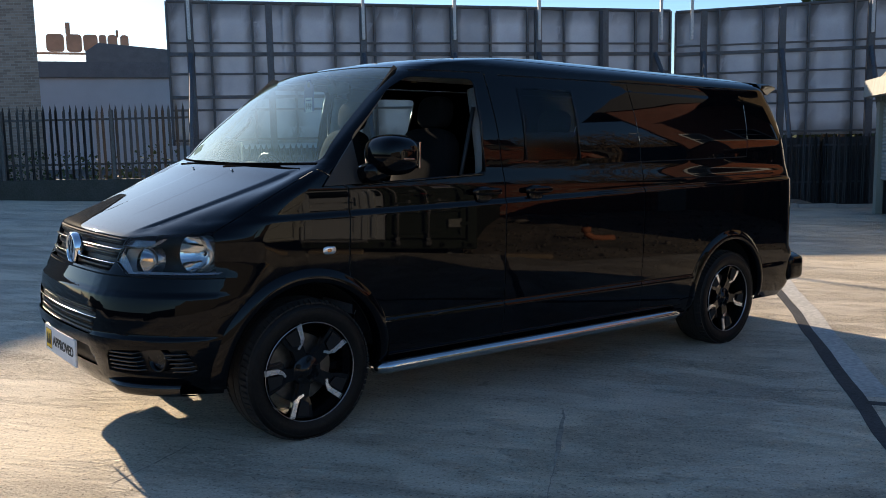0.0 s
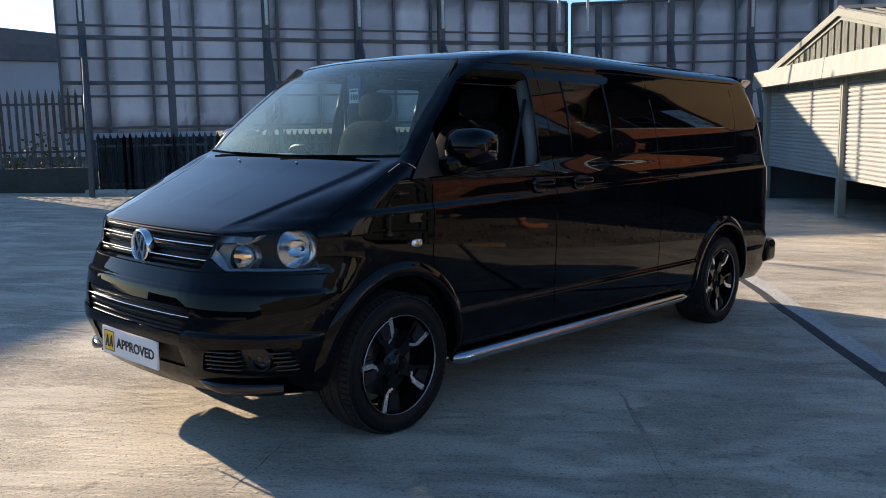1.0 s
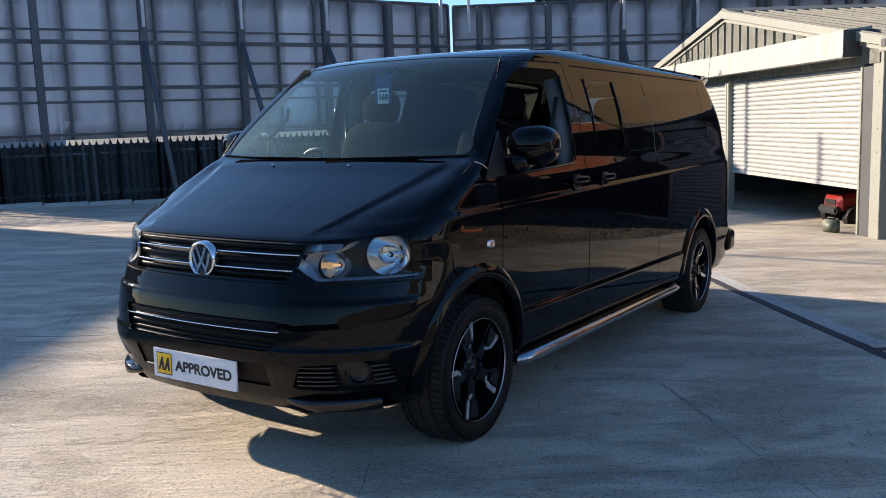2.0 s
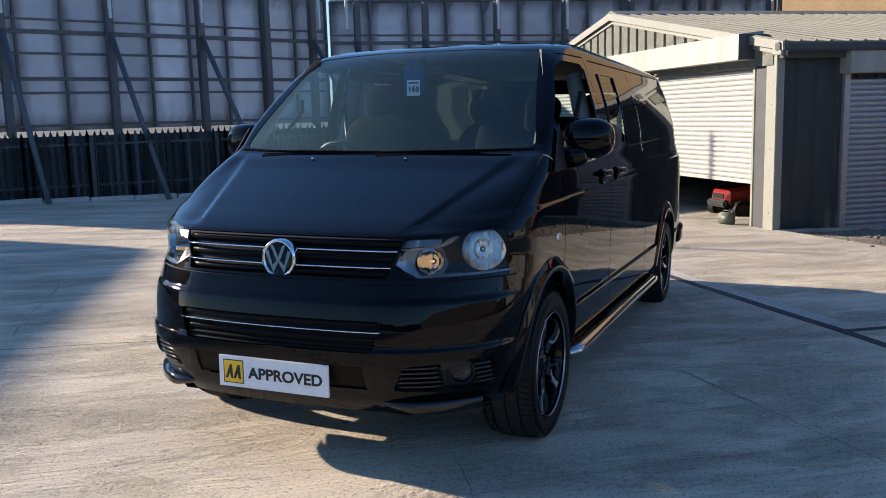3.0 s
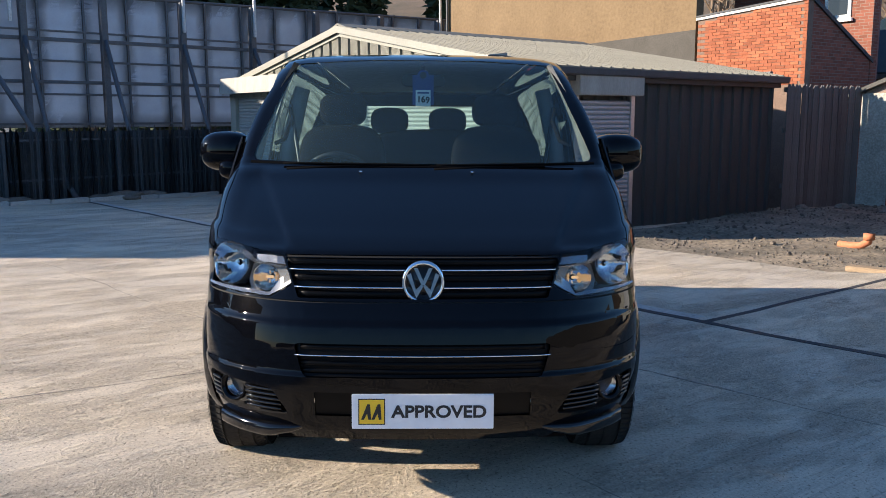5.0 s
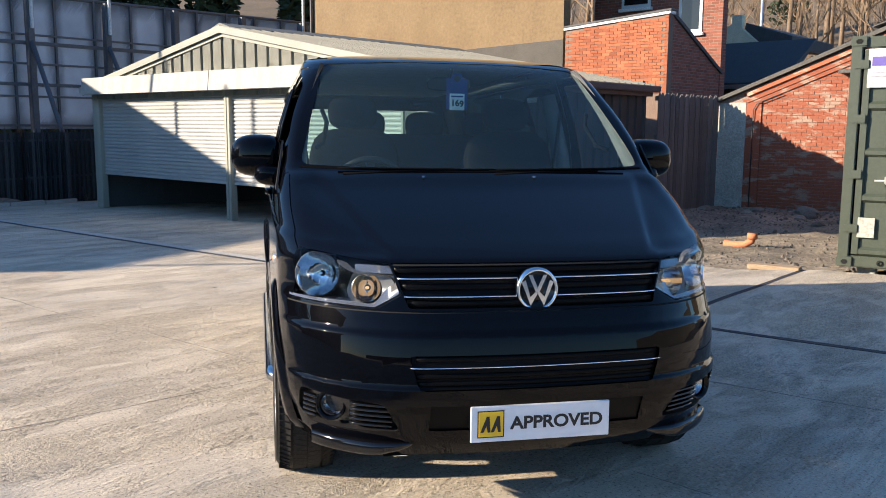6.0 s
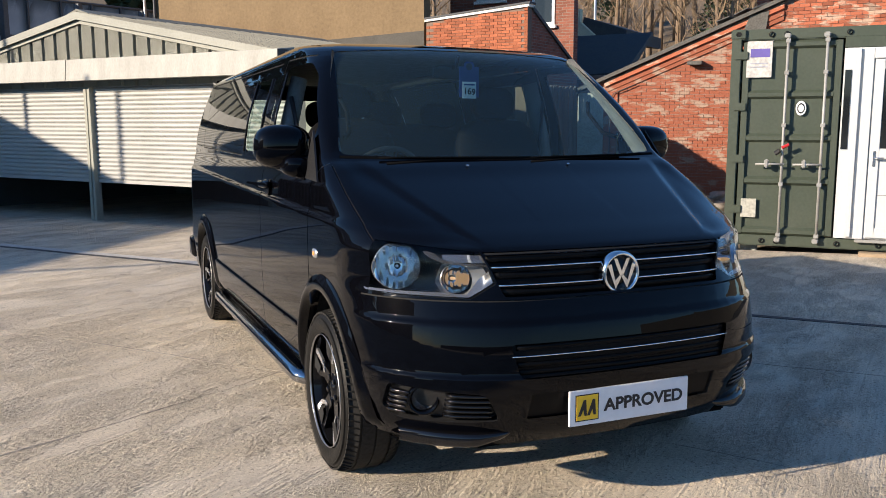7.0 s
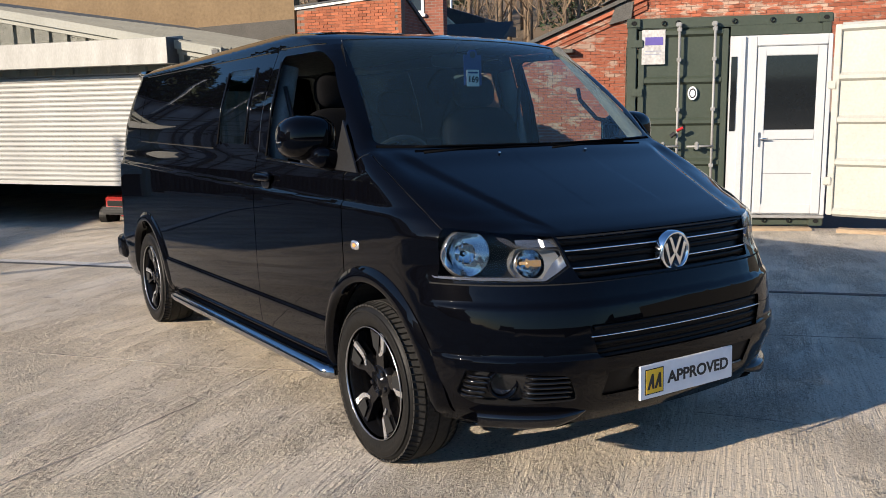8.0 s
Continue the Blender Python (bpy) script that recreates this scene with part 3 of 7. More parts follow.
# ---- hoarding with its steel frame ----
def hoarding(label, p0, p1, top0, top1, bottom, posts, white, rails, stud):
    """Sheets on studs and rails; local x runs along it and local -y faces the yard, where posts and raking struts stand."""
    d = Vector(p1) - Vector(p0)
    length = d.length
    ang = math.degrees(math.atan2(d.y, d.x))
    h = thing("hoarding", heading(p0[0], p0[1], 0, ang), label, "hoarding")
    n = int(length / stud)
    w = length / n
    top = lambda s: top0 + (top1 - top0) * s / length
    ground = lambda s, out: yard_z(p0[0] + d.x * s / length + d.y / length * out, p0[1] + d.y * s / length - d.x / length * out)
    for i in range(n):
        s = i * w
        bm = bmesh.new()
        grid = []
        for k in range(5):
            u = s + 0.012 + (w - 0.024) * k / 4
            grid.append([bm.verts.new((u, 0.02 + 0.012 * noise.noise(Vector((u * 1.7, q * 3.1, ang))),
                                       bottom + (top(s + w * k / 4) - bottom) * q / 8)) for q in range(9)])
        for a, c in zip(grid, grid[1:]):
            for q in range(8):
                bm.faces.new((a[q], c[q], c[q + 1], a[q + 1]))
        bmesh.ops.solidify(bm, geom=bm.faces[:], thickness=0.01)
        part("panel", bm, PANEL, h, flat=False)
    for i in range(n + 1):
        s = i * w
        part("stud", box(s - 0.03, -0.07, bottom, s + 0.03, 0.005, top(s), 0.006), FRAME_STEEL, h)
    for z, t in rails:
        part("rail", box(0, -0.11, z - t, length, -0.05, z + t, 0.005), FRAME_STEEL, h)
    part("top_rail", rod([(0, 0, top0 + 0.01), (length, 0, top1 + 0.01)], 0.045, 6), FRAME_STEEL, h)
    foot = lambda s: max(2.42, min(3.6, 1.45 + 0.211 * s))
    for s, strut in posts:
        part("post", box(s - 0.085, -0.32, ground(s, 0.2) - 0.05, s + 0.085, -0.11, top(s) - 0.05, 0.01), FRAME_STEEL, h)
        if strut:
            part("strut", rod([(s, -0.30, 3.62), (s + 0.04, -foot(s), ground(s, foot(s)) - 0.02)], 0.062, 10), FRAME_STEEL, h, flat=False)
    for s in white:
        part("white_pole", box(s - 0.038, -0.396, 3.97, s + 0.038, -0.32, top(s) + 1.6, 0.008), POLE_WHITE, h, "white painted pole")
    return h


hoarding("tall hoarding of grey metal sheets on a dark steel frame", (-6.25, -17.22), (-18.36, -11.195), 4.93, 4.80, 1.36,
         [(0.55, True), (2.5, False), (4.88, True), (7.28, True), (9.6, True), (11.5, False), (12.95, True)], [0.55, 4.88, 7.28, 9.6, 13.1],
         [(1.48, 0.03), (2.24, 0.028), (2.56, 0.045), (3.14, 0.028), (3.63, 0.05), (3.91, 0.025)], 1.02)
hoarding("tall hoarding of grey metal sheets behind the workshop shed", (-18.52, -11.12), (-29.2, 1.3), 4.76, 5.08, 1.30,
         [(0.75, True), (2.8, True), (5.05, True), (7.3, True), (9.6, True), (12.2, True), (14.8, True)], [0.42, 5.05, 7.32, 14.8],
         [(1.40, 0.03), (2.18, 0.028), (2.50, 0.045), (3.05, 0.028), (3.60, 0.05), (3.82, 0.025)], 1.12)


def pale_mesh(width, height, tip):
    """One W-section pale with a pointed head."""
    w = width / 2
    prof = [(-w, 0.0), (-w * 0.55, -0.018), (0, -0.004), (w * 0.55, -0.018), (w, 0.0)]
    bm = bmesh.new()
    lo = [bm.verts.new((x, y, 0)) for x, y in prof]
    hi = [bm.verts.new((x, y, height - tip * abs(x) / w)) for x, y in prof]
    for i in range(4):
        bm.faces.new((lo[i], lo[i + 1], hi[i + 1], hi[i]))
    bmesh.ops.solidify(bm, geom=bm.faces[:], thickness=0.004)
    return bm


def palisade(label, p0, p1, z_top, z_foot, spacing, width, material, rails, tip=0.09):
    d = Vector(p1) - Vector(p0)
    ang = math.degrees(math.atan2(d.y, d.x))
    f = thing("palisade_fence", heading(p0[0], p0[1], 0, ang), label, "fence")
    n = int(d.length / spacing)
    rnd = random.Random(n)
    first = None
    for i in range(n):
        s = (i + 0.5) * spacing
        x, y = p0[0] + d.x * s / d.length, p0[1] + d.y * s / d.length
        g = z_foot if z_foot is not None else yard_z(x, y) + 0.05
        m = pose(s, 0, g, rnd.uniform(-0.6, 0.6), rnd.uniform(-0.7, 0.7), 180 + rnd.uniform(-4, 4)) @ Matrix.Diagonal((1, 1, (z_top + rnd.uniform(-0.02, 0.02) - g), 1))
        if first is None:
            first = part("pale", pale_mesh(width, 1.0, tip), material, f, m=m)
        else:
            again(first, m)
    for z in rails:
        part("rail", box(0, 0.012, z - 0.025, d.length, 0.045, z + 0.025, 0.004), material, f)
    for i in range(int(d.length / 2.75) + 1):
        s = min(i * 2.75, d.length)
        part("post", box(s - 0.04, -0.13, -0.6, s + 0.04, -0.06, z_top - 0.15, 0.005), material, f)
    return f


palisade("low dark steel palisade fence below the hoarding", (-6.5, -16.21), (-20.6, -5.02), 1.36, None, 0.145, 0.085, PALE, [0.15, 1.05])
_b = Vector((-20.6, -5.02)) - Vector((-6.5, -16.21))
tagged(part("fence_boarding", box(0, 0.05, -0.7, _b.length, 0.09, 1.24, 0.004), make("black_boarding", (0.055, 0.057, 0.062), 0.9, spot_scale=2),
            m=heading(-6.5 - 0.09, -16.21 - 0.11, 0, math.degrees(math.atan2(_b.y, _b.x)))), "black boarding behind the low palisade", "boarding", kind="structure")
palisade("tall grey steel palisade fence on a low wall", (1.6, -22.65), (-6.45, -16.25), 2.42, 0.55, 0.165, 0.075, PALE_GREY, [0.95, 2.05], 0.11)


def build_kerbs():
    d = Vector((-0.783, 0.622))
    ang = math.degrees(math.atan2(d.y, d.x))
    w = box(0, -0.14, -0.8, 10.9, 0.14, 0.58, 0.02)
    tagged(part("low_wall", w, make("damp_wall", (0.07, 0.065, 0.055), 0.9, spots=(0.04, 0.045, 0.03), spot_scale=2, spot_amount=0.7, bump=0.6),
                m=heading(2.1, -22.95, 0, ang)), "low dark damp wall under the palisade fence", "wall", kind="structure")
    first = None
    for i in range(18):
        p = Vector((-6.25, -16.25)) + d * (i * 0.93) + Vector((0.622, 0.783)) * 0.16
        m = heading(p.x, p.y, yard_z(p.x, p.y) - 0.06, ang) @ pose(0, 0, 0, 0, random.Random(i).uniform(-0.8, 0.8), random.Random(i).uniform(-1.2, 1.2))
        if first is None:
            k = thing("kerb", Matrix(), "row of worn pale kerb stones at the fence foot", "kerb", kind="structure")
            first = part("kerb_stone", box(0, -0.07, 0, 0.91, 0.07, 0.14, 0.015), CHANNEL, k, m=m)
        else:
            again(first, m)


build_kerbs()


# ---- workshop shed ----
SHED = heading(-9.28, 1.48, 0, 37.5)


def build_shed():
    s = thing("workshop_shed", SHED, "grey-green metal workshop shed with a low pitched roof", "shed")
    mid, eave, ridge = -5.10, 2.30, 3.24
    roof_z = lambda x: ridge - (ridge - eave) * abs(x - mid) / 5.15
    # gable cladding above the shutters
    for i in range(10):
        x0 = -10.3 + 1.03 * i
        part("cladding_sheet", ribbed(1.03, 1, 0.3433, 0.04, lambda u, x0=x0: roof_z(x0 + u) - 2.03, ((0.0, 0), (0.16, 0), (0.22, 1), (0.94, 1))), GABLE_CLAD, s,
             m=Matrix.Translation((x0, -0.10, 2.0)))
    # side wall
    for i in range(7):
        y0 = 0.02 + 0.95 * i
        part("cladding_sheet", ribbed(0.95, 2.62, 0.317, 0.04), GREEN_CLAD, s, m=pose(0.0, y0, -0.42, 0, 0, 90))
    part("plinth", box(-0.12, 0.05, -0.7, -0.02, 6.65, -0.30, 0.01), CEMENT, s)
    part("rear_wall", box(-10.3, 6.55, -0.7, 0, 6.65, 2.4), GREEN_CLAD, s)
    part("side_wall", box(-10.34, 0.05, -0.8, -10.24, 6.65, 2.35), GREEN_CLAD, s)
    bm = bmesh.new()
    for y in (6.58,):
        v = [bm.verts.new(c) for c in ((-10.3, y, 2.3), (0, y, 2.3), (mid, y, ridge))]
        bm.faces.new(v)
    part("rear_gable", bm, GREEN_CLAD, s)
    # front posts and corner trims
    for x, w, mat in ((-10.3, 0.30, GABLE_CLAD), (-5.2, 0.08, GABLE_CLAD), (-5.105, 0.075, GABLE_CLAD), (-0.54, 0.06, CREAM_TRIM), (-0.46, 0.33, ROOF_DARK)):
        part("post", box(x, -0.10, -0.75, x + w, 0.04, 2.12, 0.008), mat, s)
    bm = box(-0.18, -0.125, -0.6, 0.05, -0.085, 2.24, 0.006)
    box(0.035, -0.125, -0.6, 0.058, 0.0, 2.24, 0.006, bm)
    part("corner_flashing", bm, CREAM_TRIM, s, "pale riveted corner flashing")
    for k in range(9):
        part("rivet", box(-0.05, -0.133, -0.35 + 0.3 * k, -0.035, -0.125, -0.335 + 0.3 * k), GALV, s)
    part("lintel", box(-10.3, -0.05, 2.02, 0.0, 0.03, 2.12, 0.008), ROOF_DARK, s)
    # barge boards follow the roof
    for x1 in (-10.62, 0.32):
        out = [(mid, ridge + 0.04), (x1, roof_z(x1) + 0.04), (x1, roof_z(x1) - 0.08), (mid, ridge - 0.09)]
        part("barge_board", prism(out, 0.03, m=pose(0, -0.20, 0, 90)), CREAM_TRIM, s)
        out = [(mid, ridge - 0.09), (x1, roof_z(x1) - 0.08), (x1, roof_z(x1) - 0.15), (mid, ridge - 0.16)]
        part("barge_board", prism(out, 0.02, m=pose(0, -0.15, 0, 90)), CREAM_TRIM, s)
    # roof sheets with standing ribs
    ang = math.atan2(ridge - eave, 5.15)
    length = 5.15 / math.cos(ang) + 0.25
    for side in (1, -1):
        for i in range(7):
            bm = bmesh.new()
            box(0, -0.5, 0, length, 0.5, 0.025, 0, bm)
            for y in (-0.47, -0.235, 0.0, 0.235):
                box(0, y - 0.022, 0.025, length, y + 0.022, 0.055, 0.008, bm)
            m = pose(mid, 0.30 + 1.0 * i, ridge, 0, 0, 0 if side > 0 else 180) @ Matrix.Rotation(ang, 4, "Y")
            part("roof_sheet", bm, ROOF_SHEET, s, m=m)
    part("ridge_cap", prism([(-0.3, -0.055), (0, 0.02), (0.3, -0.055), (0.3, -0.03), (0, 0.06), (-0.3, -0.03)], 6.9, m=pose(mid, -0.2, ridge + 0.03, 90, 0, 0) @ pose(0, 0, -6.9)), ROOF_SHEET, s)
    part("gutter", box(0.16, -0.25, 2.16, 0.30, 6.8, 2.29, 0.02), ROOF_DARK, s, "dark gutter along the eave")
    part("eave_board", box(0.03, -0.1, 2.08, 0.16, 6.7, 2.25, 0.005), ROOF_DARK, s)
    part("gutter_end", box(0.10, -0.235, 2.12, 0.30, -0.19, 2.27, 0.01), CREAM_TRIM, s)
    # shutter housings
    for x0, x1 in ((-10.22, -5.27), (-5.25, -0.46)):
        out = [(-0.40, 2.10), (-0.36, 2.46), (0.0, 2.50), (0.0, 2.10)]
        bm = prism(out, x1 - x0, m=Matrix(((0, 0, 1, x0), (1, 0, 0, 0), (0, 1, 0, 0), (0, 0, 0, 1))))
        bmesh.ops.recalc_face_normals(bm, faces=bm.faces[:])
        part("shutter_hood", bm, HOOD, s, "weather-stained pale shutter housing")
    part("hood_end", box(-0.458, -0.395, 2.105, -0.45, -0.005, 2.455), ROOF_DARK, s)
    # side door housing and frame
    part("door_hood", box(0.0, 0.88, 1.86, 0.26, 2.42, 2.19, 0.012), HOOD, s, "weathered galvanised shutter housing")
    for y in (0.93, 2.28):
        part("door_guide", box(0.0, y, -0.36, 0.10, y + 0.10, 1.86, 0.006), GALV, s)
    part("door_sill", box(-0.05, 1.0, -0.42, 0.13, 2.3, -0.34, 0.01), CEMENT, s)
    return s


build_shed()
roller_shutter("roller_shutter", SHED @ Matrix.Translation((-10.08, 0.0, 0)), 4.88, 0.38, 2.10, 0.0765, ALU, "pale grey roller shutter raised knee-high, half in shade")
roller_shutter("roller_shutter", SHED @ Matrix.Translation((-5.03, 0.0, 0)), 4.48, 0.38, 2.10, 0.0765, ALU, "pale grey roller shutter raised knee-high, fully sunlit")
roller_shutter("roller_shutter", SHED @ pose(0.05, 1.03, 0, 0, 0, 90), 1.25, -0.28, 1.86, 0.0765, SIDE_SHUTTER, "closed narrow galvanised roller shutter door")

# ---- shipping container ----
BOXM = heading(-5.19, 5.58, -0.13, 46)


def door_leaf(width, height, material, parent, m, name, label):
    """A container door: frame, three cross ribs and flat panels set back."""
    d = part(name, box(0, 0.028, 0, width, 0.05, height), material, parent, label, m=m)
    for x0, x1 in ((0, 0.075), (width - 0.075, width)):
        part("door_frame", box(x0, -0.01, 0, x1, 0.03, height, 0.006), material, d)
    zs = [0.0, 0.62, 1.14, 1.66, height - 0.07]
    for z in zs:
        bm = prism([(0.03, -0.02), (-0.012, 0.012), (-0.012, 0.055), (0.03, 0.09)], width - 0.15,
                   m=Matrix(((0, 0, 1, 0.075), (1, 0, 0, 0), (0, 1, 0, z), (0, 0, 0, 1))))
        part("door_rib", bm, material, d)
    return d


def locking_rod(x, z0, z1, parent):
    r = part("locking_rod", rod([(x, -0.055, z0), (x, -0.055, z1)], 0.017, 10), BAR_STEEL, parent, "galvanised locking rod", flat=False)
    for z in (z0 + 0.06, 0.62, 1.33, 1.95, z1 - 0.06):
        part("rod_bracket", box(x - 0.028, -0.074, z - 0.026, x + 0.028, 0.0, z + 0.026, 0.008), BAR_STEEL, r)
    for z in (z0, z1):
        part("cam_lock", box(x - 0.045, -0.08, z - 0.03, x + 0.028, -0.02, z + 0.03, 0.012), BAR_STEEL, r)
    return r


def build_container():
    c = thing("shipping_container", BOXM, "olive green shipping container turned into an office", "container")
    W, H, D = 2.44, 2.62, 6.06
    for x in (0, W - 0.12):
        part("corner_post", box(x, -0.02, 0.1, x + 0.12, 0.14, H - 0.1, 0.012), CONT_GREEN, c)
    for z in (0, H - 0.13):
        part("end_rail", box(0.1, 0.0, z, W - 0.1, 0.12, z + 0.13, 0.012), CONT_GREEN, c)
    for x in (-0.01, W - 0.165):
        for z in (0, H - 0.115):
            k = part("corner_casting", box(x, -0.035, z, x + 0.175, 0.14, z + 0.118, 0.012), CONT_GREEN, c)
            # a black block paints the darkness of the casting's hole
            part("casting_hole", box(x + 0.055, -0.038, z + 0.035, x + 0.12, -0.03, z + 0.085, 0.012), VOID, k)
    for x in (0.01, W - 0.05):
        sides = ribbed(D - 0.2, H - 0.2, 0.28, 0.04)
        part("side_wall", sides, CONT_GREEN, c, m=pose(x, 0.1 if x < 1 else 0.1, 0.1, 0, 0, 90))
    part("roof", box(0.02, 0.05, H - 0.03, W - 0.02, D, H - 0.005), CONT_GREEN, c)
    part("rear_wall", box(0.02, D - 0.05, 0.05, W - 0.02, D, H - 0.04), CONT_GREEN, c)
    part("floor", box(0.05, 0.1, 0.1, W - 0.05, D - 0.05, 0.16), TIMBER, c)
    for x in (0.45, 0.62, 1.30, 1.75, 2.05):
        part("lashing_ring", lathe([(0.022, 0), (0.034, 0.01), (0.022, 0.02)], 12, m=pose(x, -0.005, 0.065, 90)), VOID, c)
        part("lashing_ring", lathe([(0.022, 0), (0.034, 0.01), (0.022, 0.02)], 12, m=pose(x, -0.005, H - 0.065, 90)), VOID, c)
    leaf = door_leaf(1.10, H - 0.30, CONT_GREEN, c, pose(0.14, 0, 0.15), "left_door", "closed olive green steel door with locking rods")
    for z in (0.30, 0.92, 1.55, 2.16):
        part("hinge", box(-0.10, -0.035, z - 0.05, 0.06, 0.005, z + 0.05, 0.01), CONT_GREEN, leaf)
    locking_rod(0.50, -0.06, H - 0.24, leaf)
    locking_rod(0.93, -0.06, H - 0.24, leaf)
    for x in (0.20, 0.62):
        h = part("lock_handle", rod([(x, -0.075, 0.86), (x + 0.33, -0.085, 0.865)], 0.013, 8), BAR_STEEL, leaf, flat=False)
        part("handle_catch", box(x + 0.10, -0.10, 0.82, x + 0.15, -0.04, 0.92, 0.012), BAR_STEEL, h)
    part("lock_lever", rod([(0.42, -0.09, 0.99), (0.47, -0.10, 1.03)], 0.03, 8), INK, leaf, "black padlock cover")
    part("lever_grip", rod([(0.49, -0.10, 1.06), (0.57, -0.10, 1.10)], 0.02, 8), RED_PAINT, leaf, "red plastic grip")
    sign = part("company_sign", box(0.04, -0.015, 1.90, 0.33, -0.002, 2.33, 0.003), make("faded_notice", (0.50, 0.48, 0.45), 0.6, spots=(0.42, 0.41, 0.40), spot_scale=9, spot_amount=0.4), leaf, "white printed notice with a purple mark")
    part("print", box(0.08, -0.019, 2.14, 0.30, -0.0155, 2.24), PURPLE, sign)
    for z in (2.06, 2.02):
        part("print", box(0.08, -0.019, z, 0.28, -0.0155, z + 0.012), make("grey_print", (0.35, 0.36, 0.42), 0.5), sign)
    badge = part("oval_badge", lathe([(0.0, 0.012), (0.066, 0.012), (0.07, 0.0)], 24, m=pose(0.68, 0.0, 1.53, 90) @ Matrix.Diagonal((0.85, 1.25, 1, 1))), WHITE, leaf, "white oval builder's mark")
    part("badge_ring", lathe([(0.036, 0.0145), (0.050, 0.0145)], 24, m=pose(0.68, 0.0, 1.53, 90) @ Matrix.Diagonal((0.85, 1.25, 1, 1))), INK, badge)
    part("sticker", box(0.05, -0.015, 0.20, 0.23, 0.0, 0.43, 0.003), make("cream_sticker", (0.42, 0.41, 0.35), 0.6), leaf, "plain cream sticker")
    # white plastic front in the other half
    f = part("office_front", box(1.26, -0.025, 0.14, 2.45, 0.07, 2.37), UPVC, c, "white plastic panelled front")
    part("side_light", box(1.275, -0.038, 1.20, 1.345, -0.026, 2.12, 0.002), DARK_GLASS, f, "narrow dark window")
    for a in ((1.37, 0.16, 1.44, 2.36), (1.49, 0.14, 1.575, 2.36), (2.40, 0.14, 2.452, 2.36)):
        part("door_jamb", box(a[0], -0.060, a[1], a[2], -0.025, a[3], 0.006), UPVC, f)
    part("door_head", box(1.575, -0.065, 2.24, 2.40, -0.025, 2.36, 0.008), UPVC, f)
    part("fascia", box(1.26, -0.01, 2.375, 2.33, 0.02, 2.50, 0.006), CONT_GREEN, f, "olive green header rail")
    part("threshold", box(1.49, -0.075, 0.10, 2.45, -0.02, 0.135, 0.006), BAR_STEEL, f)
    d = part("office_door", box(1.585, -0.045, 0.15, 2.395, -0.027, 2.235, 0.004), UPVC, f, "white plastic door with a dark glass pane")
    for a in ((1.59, 0.16, 1.69, 2.23), (2.285, 0.16, 2.39, 2.23)):
        part("door_stile", box(a[0], -0.065, a[1], a[2], -0.045, a[3], 0.006), UPVC, d)
    for a in ((0.16, 0.28), (1.09, 1.21), (2.12, 2.23)):
        part("door_rail", box(1.69, -0.065, a[0], 2.285, -0.045, a[1], 0.006), UPVC, d)
    part("door_pane", box(1.692, -0.051, 1.212, 2.283, -0.046, 2.118), DARK_GLASS, d, "dark glass pane")
    part("panel_groove", box(1.70, -0.049, 0.66, 2.275, -0.046, 0.67), BAR_STEEL, d)
    part("door_handle", rod([(1.64, -0.067, 1.10), (1.64, -0.10, 1.10), (1.74, -0.105, 1.10)], 0.011, 8), STEEL, d, flat=False)
    part("handle_plate", box(1.625, -0.072, 1.00, 1.655, -0.065, 1.18, 0.004), STEEL, d)
    # the other steel door stands swung wide open
    right = door_leaf(1.13, H - 0.30, CONT_GREY, c, pose(2.47, -0.06, 0.15, 0, 0, -27), "open_door", "pale grey steel door swung wide open")
    for z in (0.42, 1.6):
        part("hinge", box(-0.06, -0.03, z - 0.05, 0.05, 0.03, z + 0.05, 0.01), CONT_GREY, right)
    for x, y in ((0.2, 0.15), (2.1, 0.15), (0.2, 5.7), (2.1, 5.7)):
        part("support_block", box(x, y, -0.16, x + 0.2, y + 0.2, 0.0, 0.01), CEMENT, c)
    return c


build_container()


